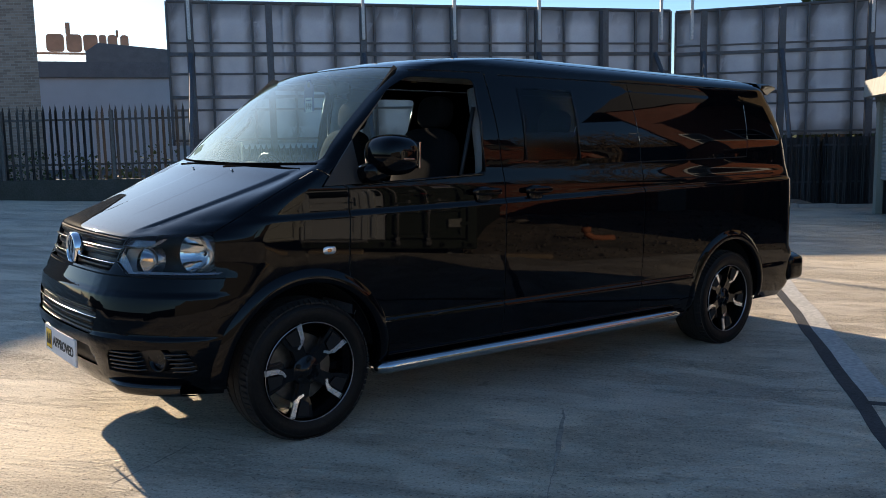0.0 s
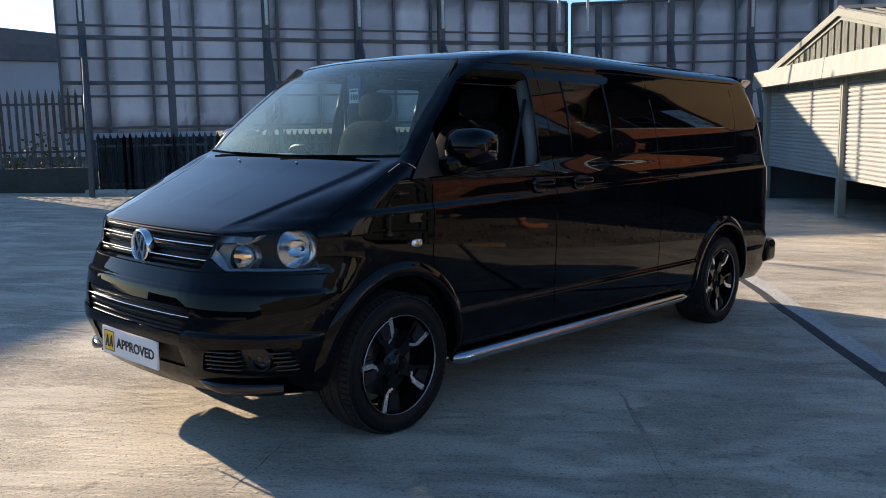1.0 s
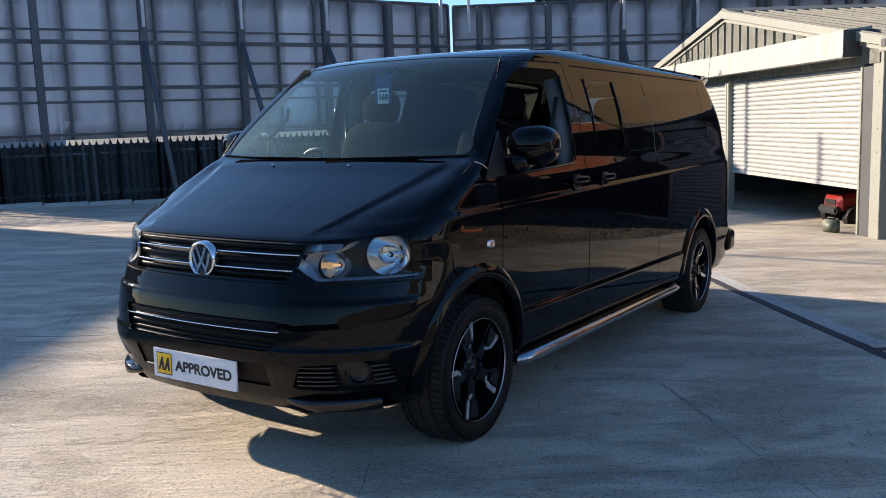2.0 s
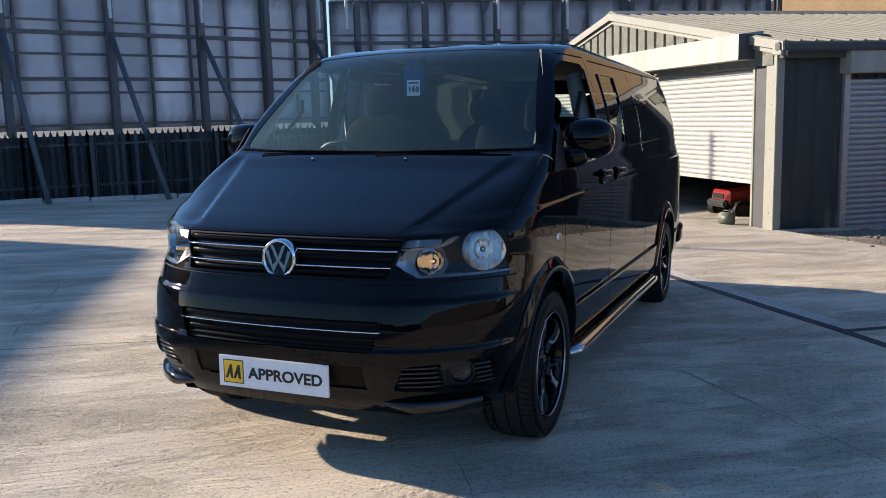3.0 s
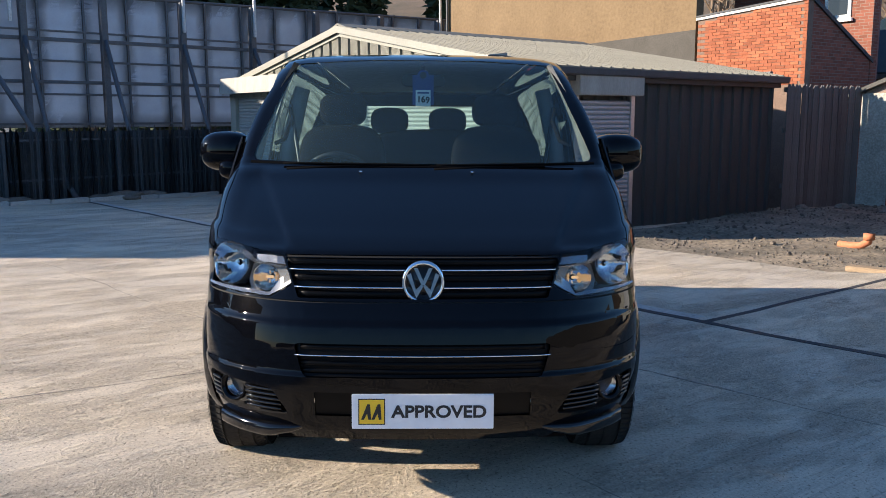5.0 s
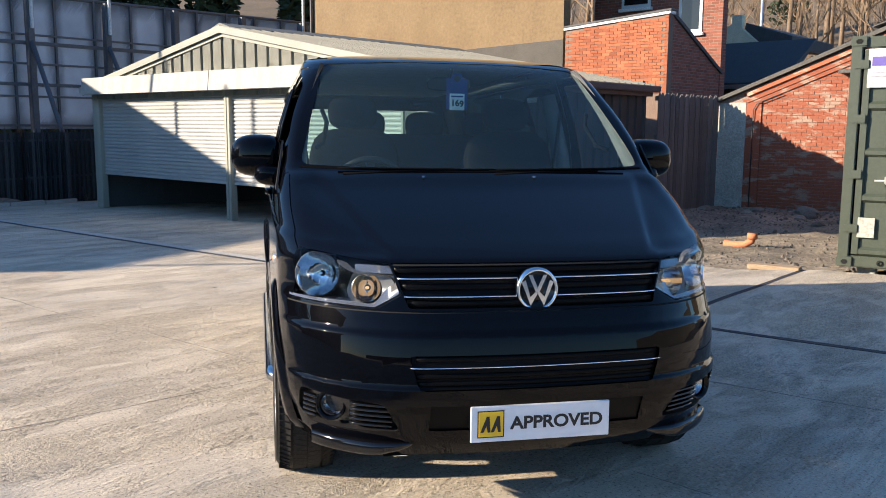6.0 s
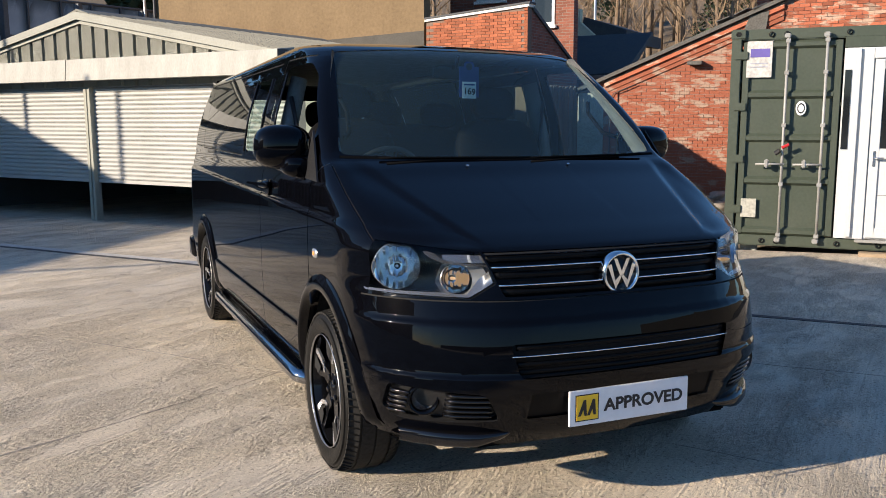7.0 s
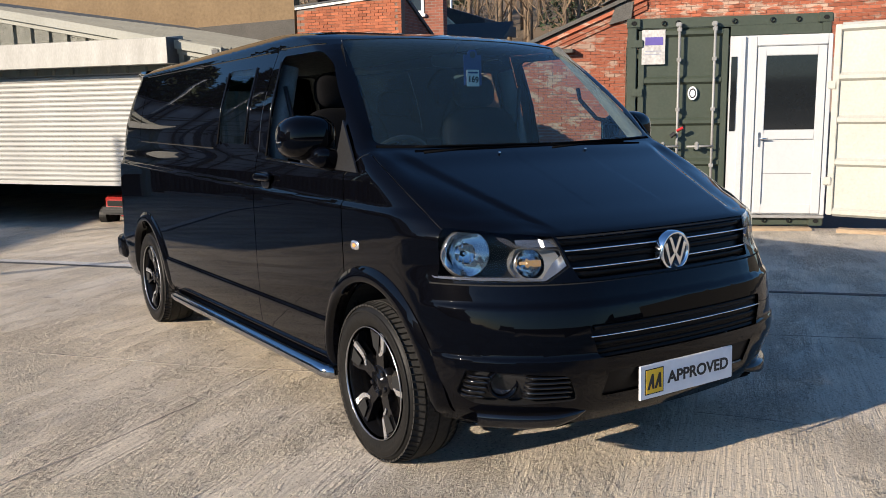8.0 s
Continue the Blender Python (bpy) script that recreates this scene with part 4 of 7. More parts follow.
# ---- brick walls built of single bricks ----
def brick_wall(name, label, m, length, z0, top, mat_brick, mat_mortar, x_from, x_to, z_from, limit=300, thick=0.22, rough=0.004, seed=1):
    """A wall in the local xz plane facing -y; top(x) is its height. Bricks are laid from x_from to x_to above z_from."""
    w = thing(name, m, label, "brick wall", kind="structure")
    bm = bmesh.new()
    n = 24
    front = [(length * i / n, top(length * i / n)) for i in range(n + 1)]
    out = [(0, z0)] + [(length, z0)] + [(x, z - 0.01) for x, z in reversed(front)]
    bm = prism(out, thick, m=pose(0, thick, 0, 90))
    part("wall_core", bm, mat_mortar, w)
    rnd = random.Random(seed)
    bl, bh, j = 0.215, 0.065, 0.010
    piece = box(-bl / 2, -0.013, -bh / 2, bl / 2, 0.02, bh / 2, 0.0)
    half = box(-bl / 4 + j / 4, -0.013, -bh / 2, bl / 4 - j / 4, 0.02, bh / 2, 0.0)
    first = {}
    cells, ends = [], []
    row = 0
    z = z0 + bh / 2
    while z < max(t for _, t in front):
        x = x_from - (0.1125 if row % 2 else 0)
        while x < x_to:
            if z - bh / 2 >= z_from and row % 2 and x < 0 <= x_from + 0.02 and z + bh / 2 < top(0.1) - 0.005:
                ends.append((0.0525, z))
            if z - bh / 2 >= z_from and x < length <= x + bl and x + 0.02 < length and z + bh / 2 < top(length) - 0.005:
                ends.append((length - 0.0525, z))
            if z - bh / 2 >= z_from and x > 0 and x + bl < length and z + bh / 2 < min(top(x), top(x + bl)) - 0.005:
                if x < 4.4 or z > 2.3:
                    cells.append((x + bl / 2, z))
            x += bl + j
        z += bh + j
        row += 1
    cells.sort(key=lambda c: -c[1])
    rest = bmesh.new()
    for i, (x, z) in enumerate(cells):
        mm = pose(x, rnd.uniform(-rough, rough), z, rnd.uniform(-0.6, 0.6), rnd.uniform(-0.5, 0.5), rnd.uniform(-0.6, 0.6))
        if i < limit:
            if "b" not in first:
                first["b"] = part("brick", piece, mat_brick, w, m=mm)
            else:
                again(first["b"], mm)
        else:
            box(-bl / 2, -0.013, -bh / 2, bl / 2, 0.02, bh / 2, 0.0, rest, mm)
    for x, z in ends:
        box(-0.050, -0.013, -bh / 2, 0.050, 0.02, bh / 2, 0.0, rest, pose(x, rnd.uniform(-rough, rough), z))
    if len(cells) > limit or ends:
        tagged(part("brickwork", rest, mat_brick, w), kind="stuff")
    else:
        rest.free()
    return w


def build_back_row():
    # rendered gable wall
    m = heading(-26.95, 0.55, 0, 37)
    w = thing("rendered_building", m, "tall ochre rendered building with a stained blank wall", "building")
    part("wall", box(0, 0, -0.8, 10.36, 0.3, 9.0), RENDER, w)
    part("side_wall", box(0, 0.3, -0.8, 0.3, 9, 9.0), RENDER, w)
    part("roof", prism([(-0.3, 9.0), (10.7, 9.0), (5.2, 11.5)], 9.2, m=pose(0, 9.3, 0, 90)), SLATE, w)
    # thin dark grey band over the lower wall, its top rising slightly along x
    part("dado", prism([(4.6, -0.8), (10.36, -0.8), (10.36, 3.74), (4.6, 3.58)], 0.004, m=pose(0, 0, 0, 90)), make("grey_dado", (0.085, 0.078, 0.066), 0.9, spot_scale=1.5, grain_amount=0.15, bump=0.4), w, "dark grey band across the lower wall")
    part("downpipe", rod([(0.12, -0.07, -0.5), (0.12, -0.07, 8.9)], 0.05, 8), ROOF_DARK, w, flat=False)
    # brick outshot beside it, with a white coping
    top = lambda x: 3.96 + 0.07 * x
    bm_m = heading(-18.62, 6.83, 0, 37)
    o = brick_wall("wall_outshot", "sunlit red brick end wall with a white coping", bm_m, 2.98, -0.8, top, BRICK, MORTAR, 0.0, 3.0, 2.25, 300, seed=3)
    part("coping", prism([(-0.03, 3.955), (3.03, 4.165), (3.03, 4.235), (-0.03, 4.02)], 0.30, m=pose(0, 0.25, 0, 90)), COPING, o, "white painted coping")
    part("coping_slate", prism([(-0.03, 4.022), (3.06, 4.238), (3.06, 4.285), (-0.03, 4.065)], 0.36, m=pose(0, 0.29, 0, 90)), SLATE, o)
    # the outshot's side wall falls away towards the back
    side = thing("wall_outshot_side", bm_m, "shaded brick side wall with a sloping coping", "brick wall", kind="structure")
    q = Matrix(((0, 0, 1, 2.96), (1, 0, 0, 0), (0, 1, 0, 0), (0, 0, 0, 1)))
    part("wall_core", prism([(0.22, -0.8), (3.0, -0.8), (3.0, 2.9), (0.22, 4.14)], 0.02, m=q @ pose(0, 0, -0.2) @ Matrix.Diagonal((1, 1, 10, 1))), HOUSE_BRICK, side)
    part("coping", prism([(0.2, 4.15), (3.1, 2.86), (3.1, 2.95), (0.2, 4.25)], 0.30, m=q @ pose(0, 0, -0.25)), SLATE, side)
    # brick house behind, with white sash windows
    h = thing("brick_house", heading(-18.62, 6.83, 0, 37) @ pose(-1.0, 3.0, 0), "dark red brick house with white framed windows", "house")
    part("wall", box(0, 0, -0.8, 3.98, 0.3, 9.5), HOUSE_BRICK, h)
    part("side_wall", prism([(3.98, 0.3), (2.55, 3.3), (2.25, 3.3), (3.68, 0.3)], 10.3, m=pose(0, 0, -0.8)), HOUSE_BRICK, h)
    part("roof", prism([(-0.3, 9.5), (4.4, 9.5), (2.0, 11.5)], 3.4, m=pose(0, 3.3, 0, 90)), SLATE, h)
    for x, z0, z1, w in ((0.95, 4.85, 6.4, 0.85), (2.75, 4.05, 6.0, 0.62)):
        win = part("window", box(x - 0.04, -0.03, z0 - 0.04, x + w + 0.04, 0.0, z1 + 0.04, 0.004), UPVC, h, "white framed sash window")
        part("pane", box(x + 0.05, -0.036, z0 + 0.05, x + w - 0.05, -0.0305, (z0 + z1) / 2 - 0.03), DARK_GLASS, win)
        part("pane", box(x + 0.05, -0.036, (z0 + z1) / 2 + 0.03, x + w - 0.05, -0.0305, z1 - 0.05), DARK_GLASS, win)
        part("sill", box(x - 0.1, -0.10, z0 - 0.13, x + w + 0.1, 0.0, z0 - 0.045, 0.006), COPING, win)
    # low slate-roofed building and cream gable further back
    b = thing("slate_roofed_building", heading(-18.62, 6.83, 0, 37) @ pose(-1.5, 8.0, 0), "low dark building with a slate roof", "building")
    part("wall", box(0, 0, -0.8, 4.4, 0.3, 2.78), HOUSE_BRICK, b)
    part("roof", prism([(-0.35, 2.72), (0.0, 2.72), (2.5, 4.25), (2.5, 4.38), (-0.35, 2.86)], 0.10, m=Matrix(((0, 0, 44, 0), (1, 0, 0, 0), (0, 1, 0, 0), (0, 0, 0, 1)))), SLATE, b)
    part("roof_edge", box(-0.1, -0.45, 2.66, 4.5, -0.35, 2.80, 0.01), GALV, b)
    g = thing("cream_gabled_house", heading(-18.62, 6.83, 0, 37) @ pose(-2.46, 16.0, 0), "pale cream gabled house in the distance", "house")
    part("wall", prism([(-3, -1), (1.1, -1), (1.1, 4.9), (0.42, 5.5), (0.42, 6.05), (0, 6.05), (0, 5.7), (-3, 4.0)], 0.3, m=pose(0, 0.3, 0, 90)), make("cream_wall", (0.72, 0.66, 0.46), 0.9), g)
    part("roof", prism([(1.15, 4.75), (0.42, 5.5), (0.45, 5.75), (2.4, 5.1), (2.4, 4.6)], 5, m=pose(0, 5.35, 0, 90)), SLATE, g)
    # lamp posts
    for x, y, z in ((-3.64, 22.0, 11.5), (9.6, 24.0, 9.0)):
        lp = thing("street_lamp", heading(-18.62, 6.83, 0, 37) @ pose(x, y, 0), "tall grey steel lamp post", "lamp post")
        part("pole", rod([(0, 0, -1), (0, 0, z)], [0.09, 0.05], 8), GALV, lp, flat=False)
        part("arm", rod([(0, 0, z - 0.05), (0.5, -0.3, z + 0.1), (0.9, -0.5, z + 0.12)], 0.035, 6), GALV, lp, flat=False)
        part("lantern", box(0.8, -0.62, z + 0.05, 1.4, -0.38, z + 0.17, 0.03), GALV, lp)


build_back_row()


def build_lean_to():
    """Old brick outbuilding with a sloping verge, beside the container."""
    m = heading(-15.1, 9.5, 0, 38)
    top = lambda x: min(4.15, 2.06 + 0.40 * x)
    w = brick_wall("wall_outbuilding", "old red brick wall patched with whitewash", m, 10.0, -0.9, top, BRICK_OLD, MORTAR_OLD, 0.62, 9.9, -0.45, 300, rough=0.007, seed=5)
    part("cement_pier", box(-0.06, -0.05, -0.8, 0.60, 0.01, 2.02, 0.012), CEMENT, w, "grey-green cement rendered pier")
    # corbelled courses step out below the verge
    for k, (d, y) in enumerate(((0.16, 0.075), (0.30, 0.055), (0.40, 0.035))):
        a = 0.62
        out = [(a, top(a) - d + 0.09), (4.6, top(4.6) - d + 0.09), (4.6, top(4.6) - d), (a, top(a) - d)]
        part("corbel_course", prism(out, y, m=pose(0, -0.012, 0, 90)), BRICK_OLD, w)
    part("pier_course", box(0.60, -0.05, -0.6, 0.95, 0.0, top(0.95) - 0.42, 0.006), BRICK_OLD, w)
    out = [(-0.45, top(-0.45) + 0.0), (5.3, top(5.3) + 0.03), (5.3, top(5.3) + 0.12), (-0.45, top(-0.45) + 0.09)]
    part("verge", prism(out, 0.35, m=pose(0, 0.18, 0, 90)), FELT, w, "dark felted roof verge")
    part("roof_ledge", prism([(5.0, 4.10), (10, 4.10), (10, 4.2), (5.0, 4.2)], 0.3, m=pose(0, 0.15, 0, 90)), FELT, w)
    part("purlin_end", box(2.62, -0.28, 2.60, 2.95, 0.0, 2.68, 0.01, m=None), FELT, w, "dark timber purlin end")
    part("torn_felt", prism([(3.75, 3.20), (4.25, 3.32), (4.3, 3.7), (3.9, 3.62)], 0.05, m=pose(0, -0.05, 0, 90)), FELT, w)
    part("pipe", rod([(0.78, -0.09, -0.5), (0.78, -0.09, 1.85), (0.86, -0.09, 2.0), (1.4, -0.09, 2.2)], 0.012, 6), ROOF_DARK, w, flat=False)
    # loose slates and timbers along the verge above the container
    rnd = random.Random(8)
    for i in range(9):
        x = 3.4 + 0.34 * i
        tagged(part("loose_slate", box(-0.16, -0.2, 0, 0.16, 0.2, 0.02, 0.003), SLATE,
                    m=m @ pose(x, 0.0, top(x) + 0.13 + 0.02 * (i % 2), rnd.uniform(-8, 8), rnd.uniform(-24, -16) if x < 5 else 0, rnd.uniform(-20, 20))),
               "broken dark roof slate lying on the verge", "slate", "slates on the verge")
    # far white sign board on the next gable
    s = thing("sign_board", heading(-15.1, 9.5, 0, 38) @ pose(3.6, 9.0, 0), "white boarded sign with dark lettering on a brick gable", "sign")
    part("gable_wall", box(-1.2, 0.05, -0.9, 6.5, 0.35, 6.6), HOUSE_BRICK, s)
    part("board", box(-0.8, -0.04, 4.75, 1.0, 0.05, 5.35, 0.004), WHITE, s)
    for x in (-0.45, 0.05, 0.55):
        part("lettering", box(x, -0.05, 4.90, x + 0.3, -0.041, 5.05), INK, s)
    # board fence between shed and outbuilding
    a, b = Vector((-13.25, 7.0)), Vector((-15.12, 9.45))
    d = b - a
    f = thing("board_fence", heading(a.x, a.y, 0, math.degrees(math.atan2(d.y, d.x))), "weathered grey board fence with pointed tops", "fence")
    n = int(d.length / 0.135)
    first = None
    for i in range(n):
        mm = pose(0.03 + i * 0.135, 0, -0.62, rnd.uniform(-0.4, 0.4), rnd.uniform(-0.3, 0.3), rnd.uniform(-1, 1)) @ Matrix.Diagonal((1, 1, 1 + rnd.uniform(-0.005, 0.005), 1))
        if first is None:
            first = part("board", prism([(0, 0), (0.131, 0), (0.131, 2.72), (0.0655, 2.79), (0, 2.72)], 0.02, m=pose(0, 0.01, 0, 90)), BOARD, f, m=mm)
        else:
            again(first, mm)
    for z in (0.1, 1.2, 2.0):
        part("rail", box(0, 0.012, z, d.length, 0.05, z + 0.095, 0.004), BOARD, f)


build_lean_to()


def build_gravel():
    """Rough gravel and rubble between the slab, the shed and the outbuilding."""
    poly = [(-5.2, 4.2), (-5.2, 6.4), (-8.6, 14.0), (-17.0, 10.5), (-13.5, 6.8), (-9.2, 1.3)]
    inside = lambda x, y: sum(((poly[i][1] > y) != (poly[i - 1][1] > y)) and
                              (x < (poly[i - 1][0] - poly[i][0]) * (y - poly[i][1]) / (poly[i - 1][1] - poly[i][1]) + poly[i][0])
                              for i in range(len(poly))) % 2 == 1

    def height(x, y):
        far = smooth(1.5, 7.0, (x + 6.5) * -0.62 + (y - 4.5) * 0.78)
        return yard_z(x, y) - 0.035 + 0.05 * noise.noise(Vector((x * 1.1, y * 1.1, 0))) + 0.025 * noise.noise(Vector((x * 4, y * 4, 7))) + 0.16 * far
    bm = bmesh.new()
    n, step = 96, 0.14
    vs = {}
    for i in range(n):
        for j in range(n):
            x, y = -17.5 + i * step, 1.2 + j * step
            if inside(x, y) or inside(x + step, y) or inside(x, y + step):
                vs[i, j] = bm.verts.new((x, y, height(x, y)))
    for (i, j) in list(vs):
        if (i + 1, j) in vs and (i, j + 1) in vs and (i + 1, j + 1) in vs:
            bm.faces.new((vs[i, j], vs[i + 1, j], vs[i + 1, j + 1], vs[i, j + 1]))
    tagged(part("gravel_bed", bm, GRAVEL, flat=False), "rough gravel and rubble beside the concrete", "gravel", kind="structure")
    rnd = random.Random(4)
    bm = bmesh.new()
    count = 0
    while count < 4200:
        x, y = rnd.uniform(-17, -5.2), rnd.uniform(1.5, 13)
        if not inside(x, y):
            continue
        count += 1
        s = 0.008 + 0.022 * rnd.random() ** 3 + (0.03 if rnd.random() < 0.03 else 0)
        m = Matrix.LocRotScale((x, y, height(x, y) + s * 0.2), Euler([rnd.uniform(0, 6) for _ in range(3)]), (s, s * rnd.uniform(0.6, 1), s * rnd.uniform(0.5, 0.9)))
        own = bmesh.new()
        bmesh.ops.create_icosphere(own, subdivisions=1, radius=1.0, matrix=m)
        merge(bm, own)
    tagged(part("pebbles", bm, STONE), "scattered grey pebbles and broken stone", "stones", kind="stuff")

    def boulder(x, y, s, label):
        own = bmesh.new()
        bmesh.ops.create_icosphere(own, subdivisions=3, radius=1.0)
        for v in own.verts:
            v.co *= 1 + 0.35 * noise.noise(v.co * 1.3 + Vector((x, y, 0)))
        bmesh.ops.transform(own, verts=own.verts[:], matrix=Matrix.Diagonal((s, s * 0.8, s * 0.5, 1)))
        tagged(part("boulder", own, STONE, m=pose(x, y, height(x, y) + s * 0.18, 0, 0, x * 70)), label, "stone", "stones by the wall")
    for x, y, s in ((-12.2, 9.9, 0.22), (-11.6, 9.6, 0.16), (-10.9, 10.3, 0.30), (-11.2, 9.1, 0.14), (-13.2, 9.4, 0.15), (-10.2, 9.4, 0.18),
                    (-9.9, 8.6, 0.12), (-12.6, 8.8, 0.12), (-14.0, 8.6, 0.16), (-13.6, 7.6, 0.13), (-9.2, 8.9, 0.2)):
        boulder(x, y, s, "grey lump of broken stone on the gravel")
    # kerb-like rubble heaps along the fence foot
    for x, y, s in ((-14.7, -9.6, 0.3), (-15.2, -9.2, 0.24), (-17.3, -7.5, 0.34), (-17.9, -7.1, 0.28), (-16.8, -7.9, 0.22), (-14.1, -10.1, 0.22)):
        own = bmesh.new()
        bmesh.ops.create_icosphere(own, subdivisions=3, radius=1.0)
        for v in own.verts:
            v.co *= 1 + 0.4 * noise.noise(v.co * 1.6 + Vector((x, y, 0)))
        bmesh.ops.transform(own, verts=own.verts[:], matrix=Matrix.Diagonal((s * 1.5, s, s * 0.5, 1)))
        tagged(part("rubble_lump", own, STONE, m=pose(x, y, yard_z(x, y) + 0.05, 0, 0, 141)), "pale rubble heap at the foot of the fence", "rubble", "rubble along the fence")
    # bent clay pipe
    p = thing("clay_pipe", pose(-7.9, 6.0, height(-7.9, 6.0) + 0.03, 0, 0, 30) @ Matrix.Diagonal((0.8, 0.8, 0.72, 1)), "short bent terracotta drain pipe on the gravel", "pipe")
    part("bend", rod([(-0.42, 0, 0), (-0.2, 0, 0.0), (-0.02, 0.02, 0.02), (0.10, 0.03, 0.10), (0.12, 0.03, 0.2)], 0.07, 14), TERRACOTTA, p, flat=False)
    part("socket", rod([(0.12, 0.03, 0.15), (0.12, 0.03, 0.27)], 0.095, 14), TERRACOTTA, p, flat=False)
    for x, y, l, a in ((-3.75, 6.85, 0.75, 44), (-2.75, 7.35, 0.9, 25), (-5.55, 5.0, 0.6, 46)):
        tagged(part("timber_plank", box(-l / 2, -0.09, 0, l / 2, 0.09, 0.06, 0.008), TIMBER, m=pose(x, y, yard_z(x, y) - 0.02, 0, 0, a)),
               "bare timber plank lying by the container", "plank", "planks by the container")


build_gravel()


# ---- things by the shed ----
def build_fuel_can():
    c = thing("fuel_can", pose(-9.80, 0.74, yard_z(-9.80, 0.74), 0, 0, 60) @ Matrix.Diagonal((0.74, 0.74, 0.60, 1)), "dark green metal fuel can beside the shed post", "fuel can")
    mat = make("fuel_can_paint", (0.11, 0.12, 0.085), 0.5, spot_scale=9)
    part("body", box(-0.16, -0.08, 0.0, 0.16, 0.08, 0.30, 0.03), mat, c, flat=False)
    part("handle", rod([(-0.09, 0, 0.29), (-0.08, 0, 0.35), (0.06, 0, 0.35), (0.07, 0, 0.29)], 0.012, 8), mat, c, flat=False)
    part("cap", rod([(0.12, 0, 0.28), (0.14, 0, 0.34)], 0.028, 10), mat, c, flat=False)


def build_mower():
    g = -0.37
    c = thing("ride_on_mower", SHED @ pose(-2.28, 0.46, g - 0.04), "red ride-on mower parked under the half-raised shutter", "mower")
    dull = make("dull_red_paint", (0.30, 0.022, 0.018), 0.35, coat=0.4, spot_amount=0.3)
    bm = bmesh.new()
    rows = []
    for y, w, z0, z1 in ((0.0, 0.20, 0.30, 0.46), (0.06, 0.26, 0.27, 0.52), (0.30, 0.27, 0.26, 0.55), (0.75, 0.27, 0.28, 0.60), (0.82, 0.25, 0.30, 0.58)):
        rows.append([bm.verts.new(q) for q in ((-w, y, z0), (-w, y, z1 - 0.06), (-w * 0.8, y, z1), (w * 0.8, y, z1), (w, y, z1 - 0.06), (w, y, z0))])
    for a, b in zip(rows, rows[1:]):
        for k in range(6):
            bm.faces.new((a[k], b[k], b[(k + 1) % 6], a[(k + 1) % 6]))
    bm.faces.new(rows[0])
    bm.faces.new(rows[-1][::-1])
    bmesh.ops.recalc_face_normals(bm, faces=bm.faces[:])
    part("bonnet", bm, dull, c, flat=True)
    part("front_bumper", box(-0.27, -0.07, 0.22, 0.27, 0.04, 0.34, 0.03), PLASTIC, c)
    part("grille", box(-0.17, -0.012, 0.35, 0.17, 0.01, 0.44, 0.006), VOID, c)
    part("cutting_deck", box(-0.48, 0.55, 0.10, 0.48, 1.25, 0.24, 0.05), dull, c)
    part("fender", box(-0.42, 1.05, 0.50, 0.42, 1.70, 0.58, 0.03), dull, c)
    part("seat", box(-0.22, 1.15, 0.60, 0.22, 1.55, 0.68, 0.04), SEAT_DARK, c)
    part("seat_back", box(-0.21, 1.50, 0.66, 0.21, 1.60, 0.98, 0.04), SEAT_DARK, c)
    part("steering_column", rod([(0, 0.80, 0.55), (0, 0.95, 0.85)], 0.02, 8), PLASTIC, c)
    part("steering_wheel", rod([(0.17 * math.cos(a), 0.95 - 0.07 * math.sin(a), 0.86 + 0.15 * math.sin(a)) for a in (2 * math.pi * k / 20 for k in range(21))], 0.014, 6), PLASTIC, c)
    for x in (-0.34, 0.34):
        for y, r in ((0.22, 0.17), (1.42, 0.24)):
            w = part("wheel", rod([(x - 0.07, y, r), (x + 0.07, y, r)], r, 24), RUBBER, c)
            part("rim", rod([(x - 0.075, y, r), (x + 0.075, y, r)], r * 0.55, 20), PLASTIC, w)


build_fuel_can()
build_mower()


